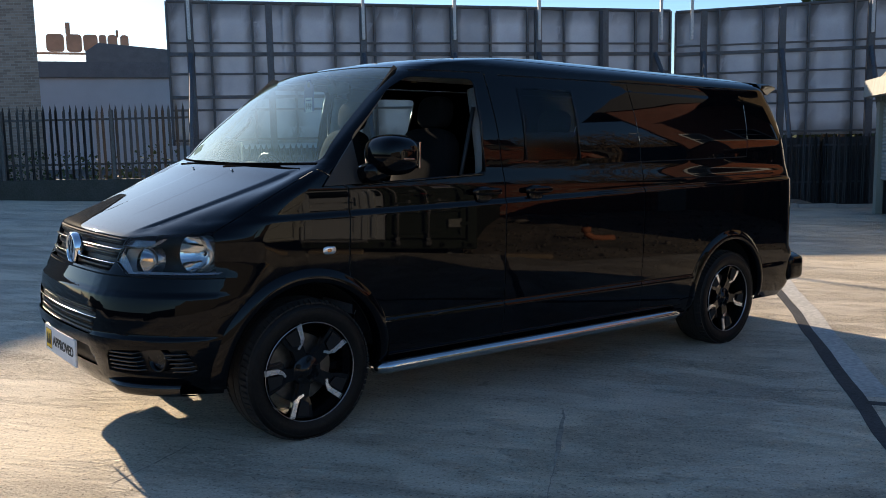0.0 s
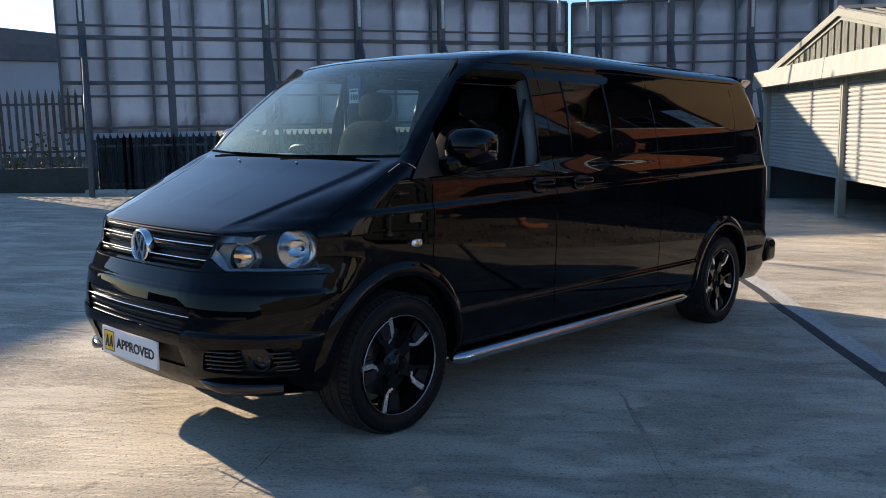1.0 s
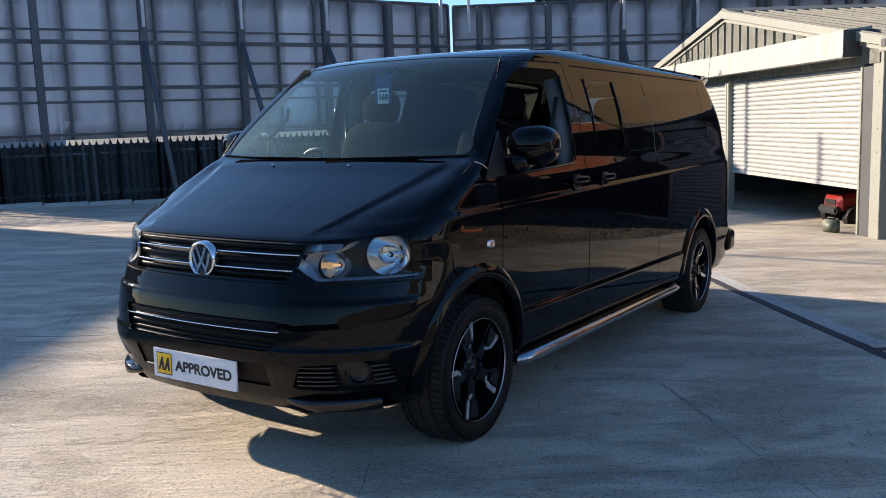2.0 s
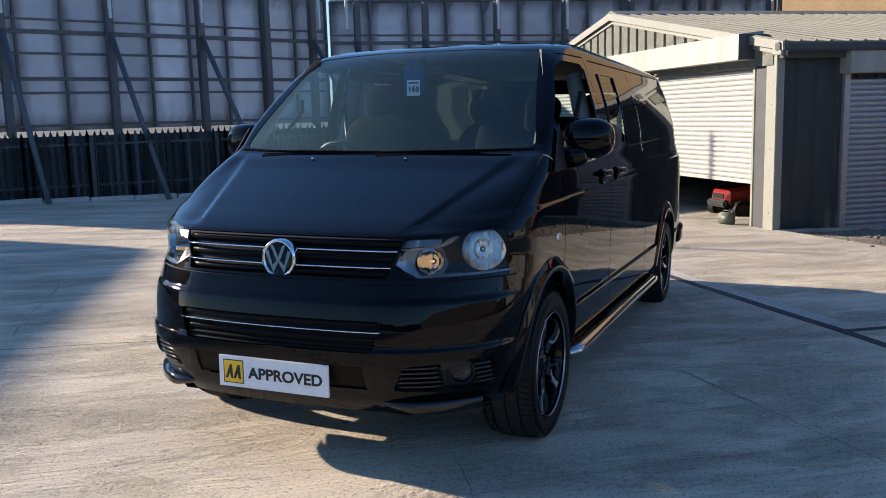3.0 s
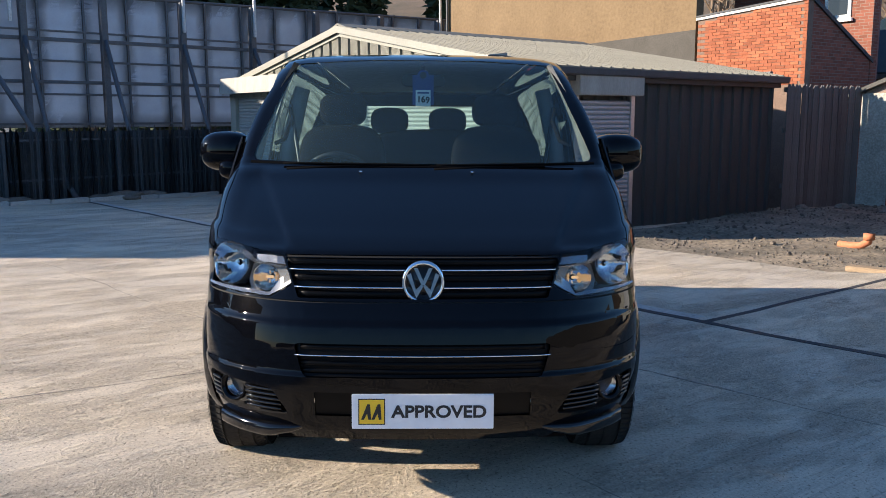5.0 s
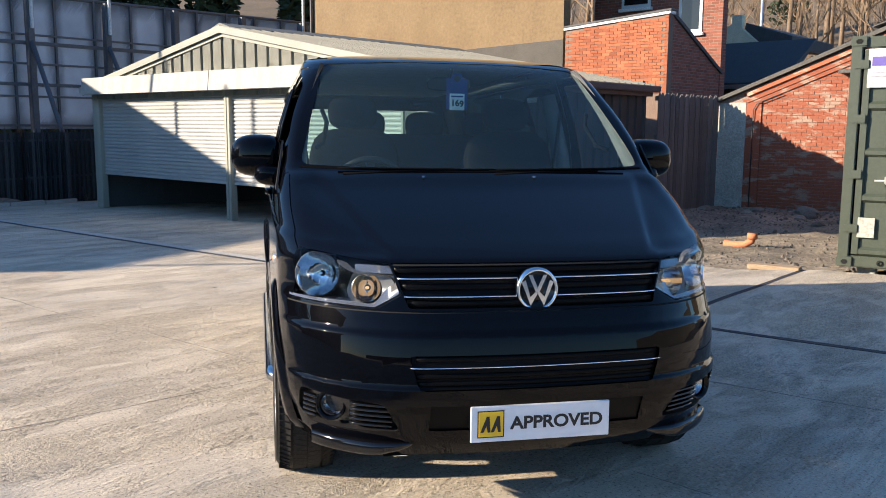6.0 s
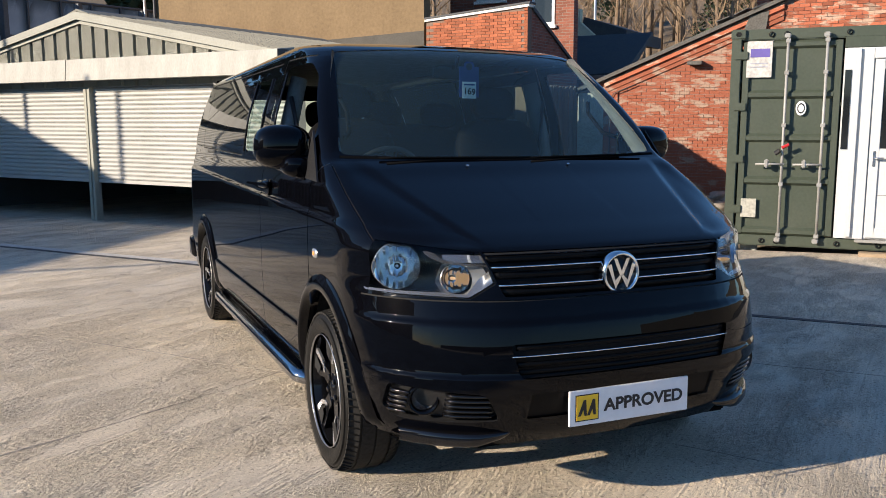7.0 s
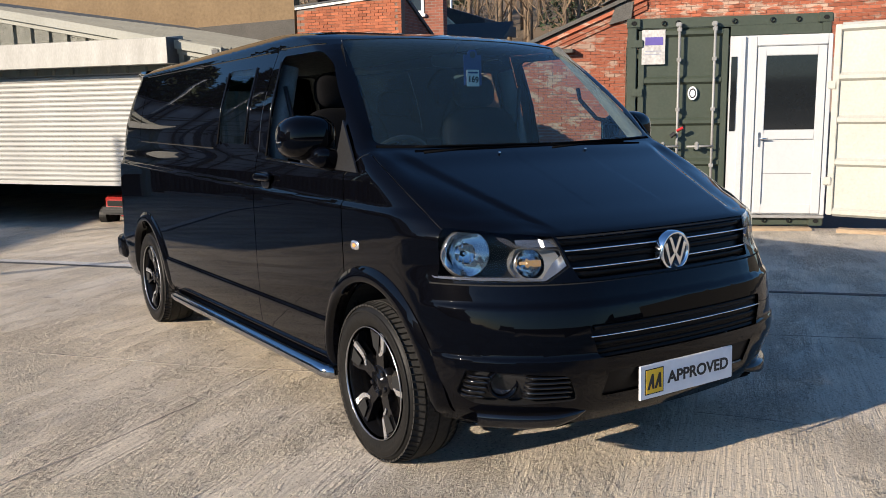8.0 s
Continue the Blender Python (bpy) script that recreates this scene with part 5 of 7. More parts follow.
# ---- store, walls and trees that close the place ----
def build_store():
    a = radians(252)
    m = heading(2.1 + 60 * math.cos(a), 4.4 + 60 * math.sin(a), 0, 162)
    s = thing("store_building", m, "long grey store with a large orange sign on its roof", "store")
    part("wall", box(-22, 0, -1.5, 14, 20, 5.7), STORE_GREY, s)
    part("parapet", box(-22.2, -0.25, 5.7, 14.2, 0.3, 6.7, 0.04), make("store_parapet", (0.14, 0.14, 0.15), 0.7), s)
    part("canopy", prism([(-2.1, 6.5), (4.6, 6.5), (4.6, 7.4), (-1.3, 7.9), (-2.1, 7.35)], 3, m=pose(0, 3.0, 0, 90)), make("store_canopy", (0.16, 0.155, 0.16), 0.7), s)
    sign = part("roof_sign", box(-9.0, 0.4, 7.18, 0.7, 0.5, 7.32), STORE_SIGN, s, "large orange sign of plain shapes")
    for x, w in ((-8.9, 1.2), (-7.55, 0.95), (-6.5, 0.35), (-6.05, 1.0), (-4.37, 1.05), (-3.2, 0.92), (-2.2, 0.86), (-1.27, 0.46), (-0.76, 0.6), (0.0, 0.52)):
        bm = prism(rounded([(x, 7.34), (x + w, 7.34), (x + w, 8.44), (x, 8.44)], 0.25), 0.2, m=pose(0, 0.5, 0, 90))
        part("sign_shape", bm, STORE_SIGN, sign)
    part("sign_shape", box(-3.2, 0.3, 8.40, -2.93, 0.5, 9.16, 0.03), STORE_SIGN, sign)
    part("sign_shape", box(-0.24, 0.3, 8.30, -0.08, 0.5, 8.75, 0.03), STORE_SIGN, sign)
    # tall brick building beyond the tall fence; its roof rises to one side
    b = thing("tall_building", heading(-4.40, -22.51, 0, -38.46), "tall pale brick building beyond the fence", "building")
    walls = prism([(0, -1), (20, -1), (20, 14.49), (0, 5.85)], 5.7, m=pose(0, 0, 0, 90))
    eaves = prism([(0, 5.86), (20, 14.50), (20, 14.64), (0, 6.0)], 5.8, m=pose(0, 0.1, 0, 90))
    for bm in (walls, eaves):
        for v in bm.verts:
            v.co.x += 5.68 * smooth(-1.0, -5.0, v.co.y)
    part("wall", walls, make_brick("pale_brick", (0.40, 0.30, 0.24), (0.4, 0.36, 0.32), 4.4), b)
    part("roof_edge", eaves, FELT, b)
    # plain walls that close the yard behind the camera
    for name, m, l, h in (("wall_east", heading(30, 30, 0, -90), 70, 2.6), ("wall_north", heading(-3.5, 23, 0, 0), 34, 4.2)):
        tagged(part(name, box(0, 0, -1, l, 0.3, h), FELT, m=m), "plain dark boundary wall of the yard", "wall", kind="structure")


build_store()


def bare_tree(name, label, height, seed, material):
    rnd = random.Random(seed)
    t = thing(name, Matrix(), label, "tree", "trees on the slope")
    trunk = bmesh.new()
    rod([(0, 0, -0.5), (0.05, 0, height * 0.3), (-0.05, 0.08, height * 0.62), (0, 0, height * 0.97)], [height * 0.018, height * 0.014, height * 0.008, 0.015], 6, trunk)
    part("trunk", trunk, BARK, t, flat=False)
    crown = bmesh.new()

    def limb(p, d, length, r, depth):
        pts = [p]
        for i in range(3):
            d = (d + Vector((rnd.uniform(-0.22, 0.22), rnd.uniform(-0.22, 0.22), rnd.uniform(-0.02, 0.22)))).normalized()
            pts.append(pts[-1] + d * length / 3)
        rod(pts, [r, r * 0.8, r * 0.55, r * 0.3], 3, crown, caps=False)
        if depth:
            for i in range(4 if depth > 1 else 5):
                k = rnd.randint(1, 3)
                nd = (d + Vector((rnd.uniform(-0.9, 0.9), rnd.uniform(-0.9, 0.9), rnd.uniform(-0.1, 0.7)))).normalized()
                limb(pts[k], nd, length * rnd.uniform(0.45, 0.7), r * 0.5, depth - 1)
    for i in range(13):
        z = height * (0.22 + 0.72 * i / 13)
        a = i * 2.4 + rnd.uniform(-0.4, 0.4)
        limb(Vector((0, 0, z)), Vector((math.cos(a), math.sin(a), rnd.uniform(0.5, 1.3))).normalized(), height * rnd.uniform(0.16, 0.30) * (1.1 - i / 17), height * 0.0055, 2)
    part("crown", crown, material, t)
    return t


def evergreen(name, label, height, seed):
    rnd = random.Random(seed)
    t = thing(name, Matrix(), label, "tree", "evergreens behind the hoarding")
    part("trunk", rod([(0, 0, -0.5), (0, 0, height * 0.9)], [0.2, 0.04], 6), BARK, t, flat=False)
    crown = bmesh.new()
    for i in range(1500):
        k = rnd.random() ** 0.8
        z = height * (0.12 + 0.88 * k)
        r = height * 0.22 * (1 - k) ** 0.7 * math.sqrt(rnd.random()) * (1 + 0.3 * math.sin(7 * k + seed)) + 0.1
        a = rnd.uniform(0, 6.283)
        c = Vector((r * math.cos(a), r * math.sin(a), z))
        s = rnd.uniform(0.16, 0.42)
        u = Vector((rnd.uniform(-1, 1), rnd.uniform(-1, 1), rnd.uniform(-0.5, 0.5))).normalized()
        v = u.cross(Vector((rnd.uniform(-1, 1), rnd.uniform(-1, 1), rnd.uniform(-1, 1)))).normalized()
        vs = [crown.verts.new(c + q) for q in (u * s, v * s * 0.5, -u * s, -v * s * 0.5)]
        crown.faces.new(vs)
    part("crown", crown, NEEDLES, t)
    return t


def build_trees():
    # wooded slope behind the houses
    bm = bmesh.new()
    rows = []
    for i in range(20):
        a = radians(105 + 5.2 * i)
        rows.append([bm.verts.new((r * math.cos(a), r * math.sin(a), z + 1.5 * noise.noise(Vector((i * 0.5, r * 0.05, 0)))))
                     for r, z in ((38, -1.6), (48, 1.0), (70, 7), (110, 17), (170, 26), (172, -3))])
    for p, q in zip(rows, rows[1:]):
        for k in range(5):
            bm.faces.new((p[k], p[k + 1], q[k + 1], q[k]))
    tagged(part("hillside", bm, make("leaf_litter", (0.17, 0.115, 0.065), 0.95, spots=(0.07, 0.06, 0.03), spot_scale=0.3, spot_amount=0.8), flat=False),
           "brown wooded hillside behind the houses", "hill", kind="backdrop")
    rnd = random.Random(21)
    kinds = [bare_tree("bare_tree", "tall bare winter tree with fine brown twigs", 11 + i, 30 + i, TWIG) for i in range(3)]
    dark = [evergreen("evergreen_tree", "dark green evergreen tree", 9 + 2 * i, 50 + i) for i in range(2)]
    used = set()

    def plant(src, x, y, z, s):
        m = pose(x, y, z, 0, 0, rnd.uniform(0, 360)) @ Matrix.Scale(s, 4)
        if src.name not in used:
            used.add(src.name)
            src.matrix_basis = m
            return src
        o = copy_thing(src, m)
        o.matrix_basis = m
        return o
    for i in range(64):
        a = radians(rnd.uniform(118, 166))
        r = rnd.uniform(42, 82)
        plant(rnd.choice(kinds), r * math.cos(a), r * math.sin(a), 1.0 + (r - 46) * 0.26, rnd.uniform(0.7, 1.1))
    for i in range(7):
        a = radians(rnd.uniform(128, 150))
        r = rnd.uniform(50, 80)
        plant(rnd.choice(dark), r * math.cos(a), r * math.sin(a), 1.0 + (r - 46) * 0.26, rnd.uniform(0.5, 0.9))
    for i in range(26):
        a = radians(rnd.uniform(172, 206))
        r = rnd.uniform(38, 50)
        plant(rnd.choice(dark), r * math.cos(a), r * math.sin(a), -0.8, rnd.uniform(0.9, 1.3))


build_trees()


def build_ivy():
    """Weeds and leaves behind the tall fence."""
    rnd = random.Random(12)
    bm = bmesh.new()
    for i in range(1500):
        s = rnd.uniform(0.2, 9.5)
        x, y = 1.6 - 0.783 * s - 0.3 * rnd.uniform(1, 2.6), -22.65 + 0.622 * s - 0.5 * rnd.uniform(0.6, 2.2)
        z = 0.5 + 1.15 * rnd.random() ** 1.8 * (0.6 + 0.5 * noise.noise(Vector((x, y, 0))))
        u = Vector((rnd.uniform(-1, 1), rnd.uniform(-1, 1), rnd.uniform(-1, 1))).normalized() * rnd.uniform(0.03, 0.07)
        v = u.cross(Vector((rnd.uniform(-1, 1), rnd.uniform(-1, 1), rnd.uniform(-1, 1)))).normalized() * u.length * 0.8
        c = Vector((x, y, z))
        bm.faces.new([bm.verts.new(c + q) for q in (u, v, -u, -v)])
    tagged(part("weeds", bm, LEAVES), "scrubby green weeds behind the tall fence", "weeds", kind="stuff")


build_ivy()

# ---- the van ----
VAN = thing("van", SLOPE @ pose(0, 0, 0, 0, 0, 0.8), "glossy black long-wheelbase panel van with chrome side bars", "van")

# body as a stack of plan outlines: nose and tail positions, half width and corner shape at each height
NOSE = curve((0.27, 0.79), (0.33, 0.83), (0.40, 0.848), (0.50, 0.860), (0.58, 0.866), (0.70, 0.852), (0.78, 0.825), (0.86, 0.785), (0.92, 0.765), (0.965, 0.735),
             (1.00, 0.665), (1.052, 0.535), (1.106, 0.40), (1.16, 0.265), (1.214, 0.135), (1.257, 0.045), (1.287, -0.015), (1.40, -0.120), (1.55, -0.280),
             (1.70, -0.458), (1.78, -0.572), (1.82, -0.668), (1.845, -0.775), (1.868, -0.98), (1.89, -1.25), (1.908, -1.6), (1.922, -2.05), (1.932, -2.6), (1.936, -2.9))
TAIL = curve((0.27, -4.34), (0.36, -4.39), (0.50, -4.40), (0.60, -4.39), (0.66, -4.345), (1.10, -4.325), (1.50, -4.265), (1.75, -4.19), (1.83, -4.15),
             (1.87, -4.08), (1.90, -3.95), (1.918, -3.75), (1.928, -3.5), (1.936, -3.2))
HALF = curve((0.27, 0.86), (0.36, 0.895), (0.50, 0.910), (0.70, 0.920), (0.95, 0.921), (1.15, 0.916), (1.28, 0.890), (1.50, 0.846), (1.70, 0.783), (1.78, 0.752),
             (1.83, 0.735), (1.862, 0.69), (1.885, 0.62), (1.905, 0.52), (1.92, 0.40), (1.93, 0.26), (1.936, 0.12))
BOW = curve((0.27, 0.12), (0.45, 0.11), (0.60, 0.12), (0.90, 0.11), (1.05, 0.085), (1.24, 0.07), (1.32, 0.11), (1.70, 0.12), (1.82, 0.12), (1.90, 0.10), (1.936, 0.05))
RX = curve((0.27, 0.42), (0.60, 0.43), (0.85, 0.46), (0.96, 0.41), (1.05, 0.29), (1.15, 0.17), (1.24, 0.10), (1.30, 0.075), (1.70, 0.085), (1.82, 0.13), (1.88, 0.25), (1.936, 0.15))
RY = curve((0.27, 0.44), (0.45, 0.47), (0.60, 0.52), (0.85, 0.54), (0.96, 0.46), (1.05, 0.33), (1.15, 0.19), (1.24, 0.10), (1.30, 0.06), (1.70, 0.07), (1.82, 0.12), (1.88, 0.25), (1.936, 0.10))
CREASE = lambda x: 1.045 - 0.028 * x


def outline(z):
    xf, xr, w, b, rx, ry = NOSE(z), TAIL(z), HALF(z), BOW(z), RX(z), RY(z)
    pts = []
    for i in range(44):
        y = (w - ry) * i / 44
        pts.append((xf - b * (y / w) ** 2, y))
    for i in range(15):
        a = math.pi / 2 * i / 14
        y = (w - ry) + ry * math.sin(a)
        pts.append((xf - b * (y / w) ** 2 - rx * (1 - math.cos(a)), y))
    x0, x1 = xf - b - rx, xr + 0.05 + min(0.16, w * 0.5)
    for i in range(1, 60):
        pts.append((x0 + (x1 - x0) * i / 60, w))
    rr = min(0.16, w * 0.5)
    for i in range(11):
        a = math.pi / 2 * i / 10
        y = w - rr * (1 - math.cos(a))
        pts.append((x1 - rr * math.sin(a) - 0.0 - 0.05 * (1 - (y / w) ** 2), y))
    for i in range(1, 9):
        y = (w - rr) * (1 - i / 8)
        pts.append((xr + 0.05 * (y / w) ** 2 if w > 0 else xr, y))
    return pts


def shaped(x, y, z):
    """Creases pressed into the plain form, and the roof's crown that rises towards the front."""
    z += smooth(1.825, 1.936, z) * (0.008 + 0.012 * smooth(-4.2, -1.0, x))
    if z < 1.5 and y > 0.2:
        y *= 1 - 0.012 * smooth(0.2, 0.8, y) * max(0.0, (x + 0.9) / 1.3) ** 2
        y -= 0.012 * smooth(0.0, 0.022, z - CREASE(x)) * smooth(0.75, 0.45, x) * smooth(1.45, 1.25, z)
        y += 0.010 * smooth(0.535, 0.515, z) * smooth(-0.30, -0.36, x) * smooth(-4.2, -4.0, x)
    if 0.97 < z < 1.285 and x > -0.05 and y < 0.85:
        edge = 0.50 + 0.32 * (0.68 - x)
        z -= 0.010 * smooth(edge - 0.018, edge + 0.018, y) * smooth(0.972, 1.01, z) * smooth(1.28, 1.235, z) * smooth(0.86, 0.74, y)
    k = smooth(0.36, 0.52, x)
    if k and z < 0.80:
        step = 0.010 * smooth(0.735, 0.720, z) + 0.012 * smooth(0.548, 0.533, z) - 0.030 * smooth(0.50, 0.36, z)
        d = Vector((0.85, 0.5 * y / 0.9))
        x, y = x + d.x * step * k, y + d.y * step * k
    return x, y, z


def levels():
    zs = [0.27, 0.29, 0.31, 0.33, 0.36, 0.39, 0.42, 0.45, 0.475, 0.50, 0.515, 0.525, 0.533, 0.541, 0.549, 0.56, 0.585, 0.615, 0.65, 0.685,
          0.71, 0.719, 0.727, 0.735, 0.745, 0.77, 0.80, 0.83, 0.86, 0.89, 0.92, 0.945]
    z = 0.96
    while z < 1.285:
        zs.append(z)
        z += 0.011
    while z < 1.79:
        zs.append(z)
        z += 0.03
    return zs + [1.80, 1.815, 1.83, 1.845, 1.857, 1.868, 1.879, 1.89, 1.90, 1.908, 1.915, 1.922, 1.927, 1.932, 1.936]


def body_shell():
    bm = bmesh.new()
    rings = []
    for z in levels():
        half = outline(z)
        ring = [bm.verts.new(shaped(x, y, z)) for x, y in half]
        mirror = []
        for (x, y) in half[-1:0:-1]:
            if y > 1e-6:
                q = shaped(x, y, z)
                mirror.append(bm.verts.new((q[0], -q[1], q[2])))
        rings.append(ring + mirror)
    n = len(rings[0])
    for a, b in zip(rings, rings[1:]):
        for k in range(n):
            bm.faces.new((a[k], a[(k + 1) % n], b[(k + 1) % n], b[k]))
    bm.faces.new(rings[-1])
    return bm


def planes_of(poly, axis):
    """Cutting planes through the edges of a convex outline seen along an axis ('y': points are x, z; 'x': points are y, z)."""
    cx, cy = sum(p[0] for p in poly) / len(poly), sum(p[1] for p in poly) / len(poly)
    out = []
    for i, p in enumerate(poly):
        q = poly[(i + 1) % len(poly)]
        n = Vector((q[1] - p[1], p[0] - q[0]))
        if n.length < 1e-6:
            continue
        if n.dot(Vector((p[0] - cx, p[1] - cy))) < 0:
            n = -n
        n.normalize()
        out.append(((p[0], 0, p[1]), (n.x, 0, n.y)) if axis == "y" else ((0, p[0], p[1]), (0, n.x, n.y)))
    return out


def carve(bm, planes, where):
    """Cuts the shell along planes and takes out the faces that lie within all of them, as a bmesh of their own."""
    def near(f):
        c = f.calc_center_median()
        return where(c)
    for co, no in planes:
        faces = [f for f in bm.faces if near(f)]
        geom = set(faces)
        for f in faces:
            geom.update(f.edges)
            geom.update(f.verts)
        bmesh.ops.bisect_plane(bm, geom=list(geom), dist=1e-5, plane_co=co, plane_no=no)
    inside = []
    for f in bm.faces:
        c = f.calc_center_median()
        if where(c) and all((c - Vector(co)).dot(Vector(no)) < 0 for co, no in planes):
            inside.append(f)
    out = bmesh.new()
    seen = {}
    for f in inside:
        vs = []
        for v in f.verts:
            if v not in seen:
                seen[v] = out.verts.new(v.co)
            vs.append(seen[v])
        out.faces.new(vs)
    bmesh.ops.delete(bm, geom=inside, context="FACES")
    return out


def pushed(bm, d):
    """The patch moved along its own normals."""
    bm.normal_update()
    for v, n in [(v, v.normal.copy()) for v in bm.verts]:
        v.co += n * d
    return bm


def recessed(bm, d):
    """The patch sunk by d, with walls back up to its old rim."""
    bm.normal_update()
    rim = [[v.co.copy() for v in e.verts] for e in bm.edges if e.is_boundary]
    ends = [[v for v in e.verts] for e in bm.edges if e.is_boundary]
    pushed(bm, -d)
    for old, now in zip(rim, ends):
        bm.faces.new([bm.verts.new(old[0]), bm.verts.new(old[1]), now[1], now[0]])
    return bm


def thick(bm, t):
    bm.normal_update()
    bmesh.ops.solidify(bm, geom=bm.faces[:], thickness=t)
    return bm


def build_body():
    bm = body_shell()
    # wheel arches
    for x in (0.0, -3.4):
        ring = [(x + 0.405 * math.cos(a), 0.345 + 0.405 * math.sin(a)) for a in (2 * math.pi * i / 28 for i in range(28))]
        for s in (1, -1):
            carve(bm, planes_of(ring, "y"), lambda c, s=s, x=x: c.y * s > 0.45 and abs(c.x - x) < 0.75 and c.z < 0.95).free()
    panes, lamps, seams = [], [], []
    # windscreen
    ws = rounded([(-0.80, 1.306), (-0.45, 1.290), (0.45, 1.290), (0.80, 1.306), (0.655, 1.795), (0.3, 1.815), (-0.3, 1.815), (-0.655, 1.795)], 0.04, 3)
    panes.append(("windscreen", carve(bm, planes_of(ws, "x"), lambda c: c.x > -0.95 and c.z > 1.2 and abs(c.y) < 0.86), GLASS_FRONT, "large raked windscreen"))
    # cab door windows (wound down), small sliding windows, tailgate window
    for s in (1, -1):
        cab = rounded([(-1.085, 1.245), (-0.270, 1.200), (-0.270, 1.42), (-0.545, 1.672), (-0.665, 1.738), (-1.105, 1.748)], 0.04, 3)
        panes.append(("cab_window", carve(bm, planes_of(cab, "y"), lambda c, s=s: c.y * s > 0.6 and -1.3 < c.x < 0 and 1.15 < c.z < 1.85), GLASS_SIDE, "cab door window"))
        sl = rounded([(-1.40, 1.305), (-1.845, 1.318), (-1.865, 1.722), (-1.425, 1.712)], 0.045, 3)
        panes.append(("side_window", carve(bm, planes_of(sl, "y"), lambda c, s=s: c.y * s > 0.6 and -2.1 < c.x < -1.2 and 1.2 < c.z < 1.85), GLASS_SIDE, "small side window"))
    tg = rounded([(-0.70, 1.20), (0.70, 1.20), (0.64, 1.73), (-0.64, 1.73)], 0.06, 3)
    panes.append(("tailgate_window", carve(bm, planes_of(tg, "x"), lambda c: c.x < -4.05 and abs(c.y) < 0.8 and c.z > 1.1), GLASS_SIDE, "tailgate window"))
    # headlamp openings
    for s in (1, -1):
        hl = [(0.530 * s, 0.966), (0.487 * s, 0.857), (0.580 * s, 0.806), (0.99 * s, 0.816), (0.99 * s, 1.022)]
        pl = planes_of(hl, "x") + [((0.435, 0, 0), (-1, 0, 0))]
        lamps.append((s, carve(bm, pl, lambda c, s=s: c.y * s > 0.35 and c.x > 0.25 and 0.7 < c.z < 1.1)))
    # grilles
    gr = rounded([(-0.466, 0.812), (0.466, 0.812), (0.518, 0.955), (-0.518, 0.955)], 0.01, 2)
    upper = carve(bm, planes_of(gr, "x"), lambda c: c.x > 0.5 and abs(c.y) < 0.7 and 0.7 < c.z < 1.05)
    lg = rounded([(-0.44, 0.532), (0.44, 0.532), (0.475, 0.655), (-0.475, 0.655)], 0.02, 2)
    lower = carve(bm, planes_of(lg, "x"), lambda c: c.x > 0.5 and abs(c.y) < 0.7 and 0.45 < c.z < 0.75)
    slot = carve(bm, planes_of([(-0.40, 0.375), (0.40, 0.375), (0.40, 0.475), (-0.40, 0.475)], "x"), lambda c: c.x > 0.5 and abs(c.y) < 0.6 and 0.3 < c.z < 0.52)
    fogs = []
    for s in (1, -1):
        fg = rounded([(0.50 * s, 0.375), (0.80 * s, 0.360), (0.842 * s, 0.40), (0.842 * s, 0.50), (0.56 * s, 0.480)], 0.02, 2)
        fogs.append((s, carve(bm, planes_of(fg, "x"), lambda c, s=s: c.y * s > 0.4 and c.x > 0.3 and 0.3 < c.z < 0.6)))
    # tail lamps
    tails = []
    for s in (1, -1):
        tl = [(-4.6, 0.80), (-4.275, 0.80), (-4.265, 1.12), (-4.6, 1.12)]
        pl = planes_of(tl, "y") + [((0, 0.76 * s, 0), (0, -s, 0))]
        tails.append((s, carve(bm, pl, lambda c, s=s: c.y * s > 0.6 and c.x < -3.9 and 0.7 < c.z < 1.25)))
    # shut lines
    def seam(poly_planes, where):
        seams.append(carve(bm, poly_planes, where))
    g = 0.004
    for s in (1, -1):
        def upright(x0, z0, x1, z1, s=s):
            d = Vector((x1 - x0, z1 - z0)).normalized()
            n = Vector((d.y, -d.x))
            pl = [((x0 + n.x * g, 0, z0 + n.y * g), (n.x, 0, n.y)), ((x0 - n.x * g, 0, z0 - n.y * g), (-n.x, 0, -n.y)),
                  ((x0, 0, z0), (-d.x, 0, -d.y)), ((x1, 0, z1), (d.x, 0, d.y))]
            lo, hi = min(x0, x1) - 0.1, max(x0, x1) + 0.1
            zl, zh = min(z0, z1) - 0.05, max(z0, z1) + 0.05
            seam(pl, lambda c: c.y * s > 0.55 and lo < c.x < hi and zl < c.z < zh)
        upright(-0.215, 0.66, -0.225, 1.18)
        upright(-0.36, 0.52, -0.36, 0.33)
        upright(-1.225, 0.32, -1.235, 1.20)
        upright(-1.235, 1.20, -1.195, 1.79)
        upright(-0.225, 1.18, -0.08, 1.27)
        upright(-0.70, 1.775, -1.18, 1.79)
        upright(-0.36, 0.335, -2.85, 0.335)
        if s > 0:
            upright(-2.42, 0.34, -2.43, 1.24)
            upright(-2.43, 1.24, -2.41, 1.78)
            upright(-2.45, 1.185, -3.95, 1.21)
        upright(-1.95, 1.285, -3.62, 1.33)
        upright(-1.30, 1.782, -3.80, 1.812)
        upright(-3.62, 1.33, -3.70, 1.76)
        # bonnet edge: a slanted plane from the headlamp to the windscreen corner
        a, b = Vector((0.445, 0.86 * s, 1.005)), Vector((-0.06, 0.845 * s, 1.262))
        n = (b - a).cross(Vector((0.25, 0.9 * s, 0.45))).normalized()
        pl = [(a + n * 0.0022, n), (a - n * 0.0022, -n), (a, (a - b).normalized()), (b, (b - a).normalized())]
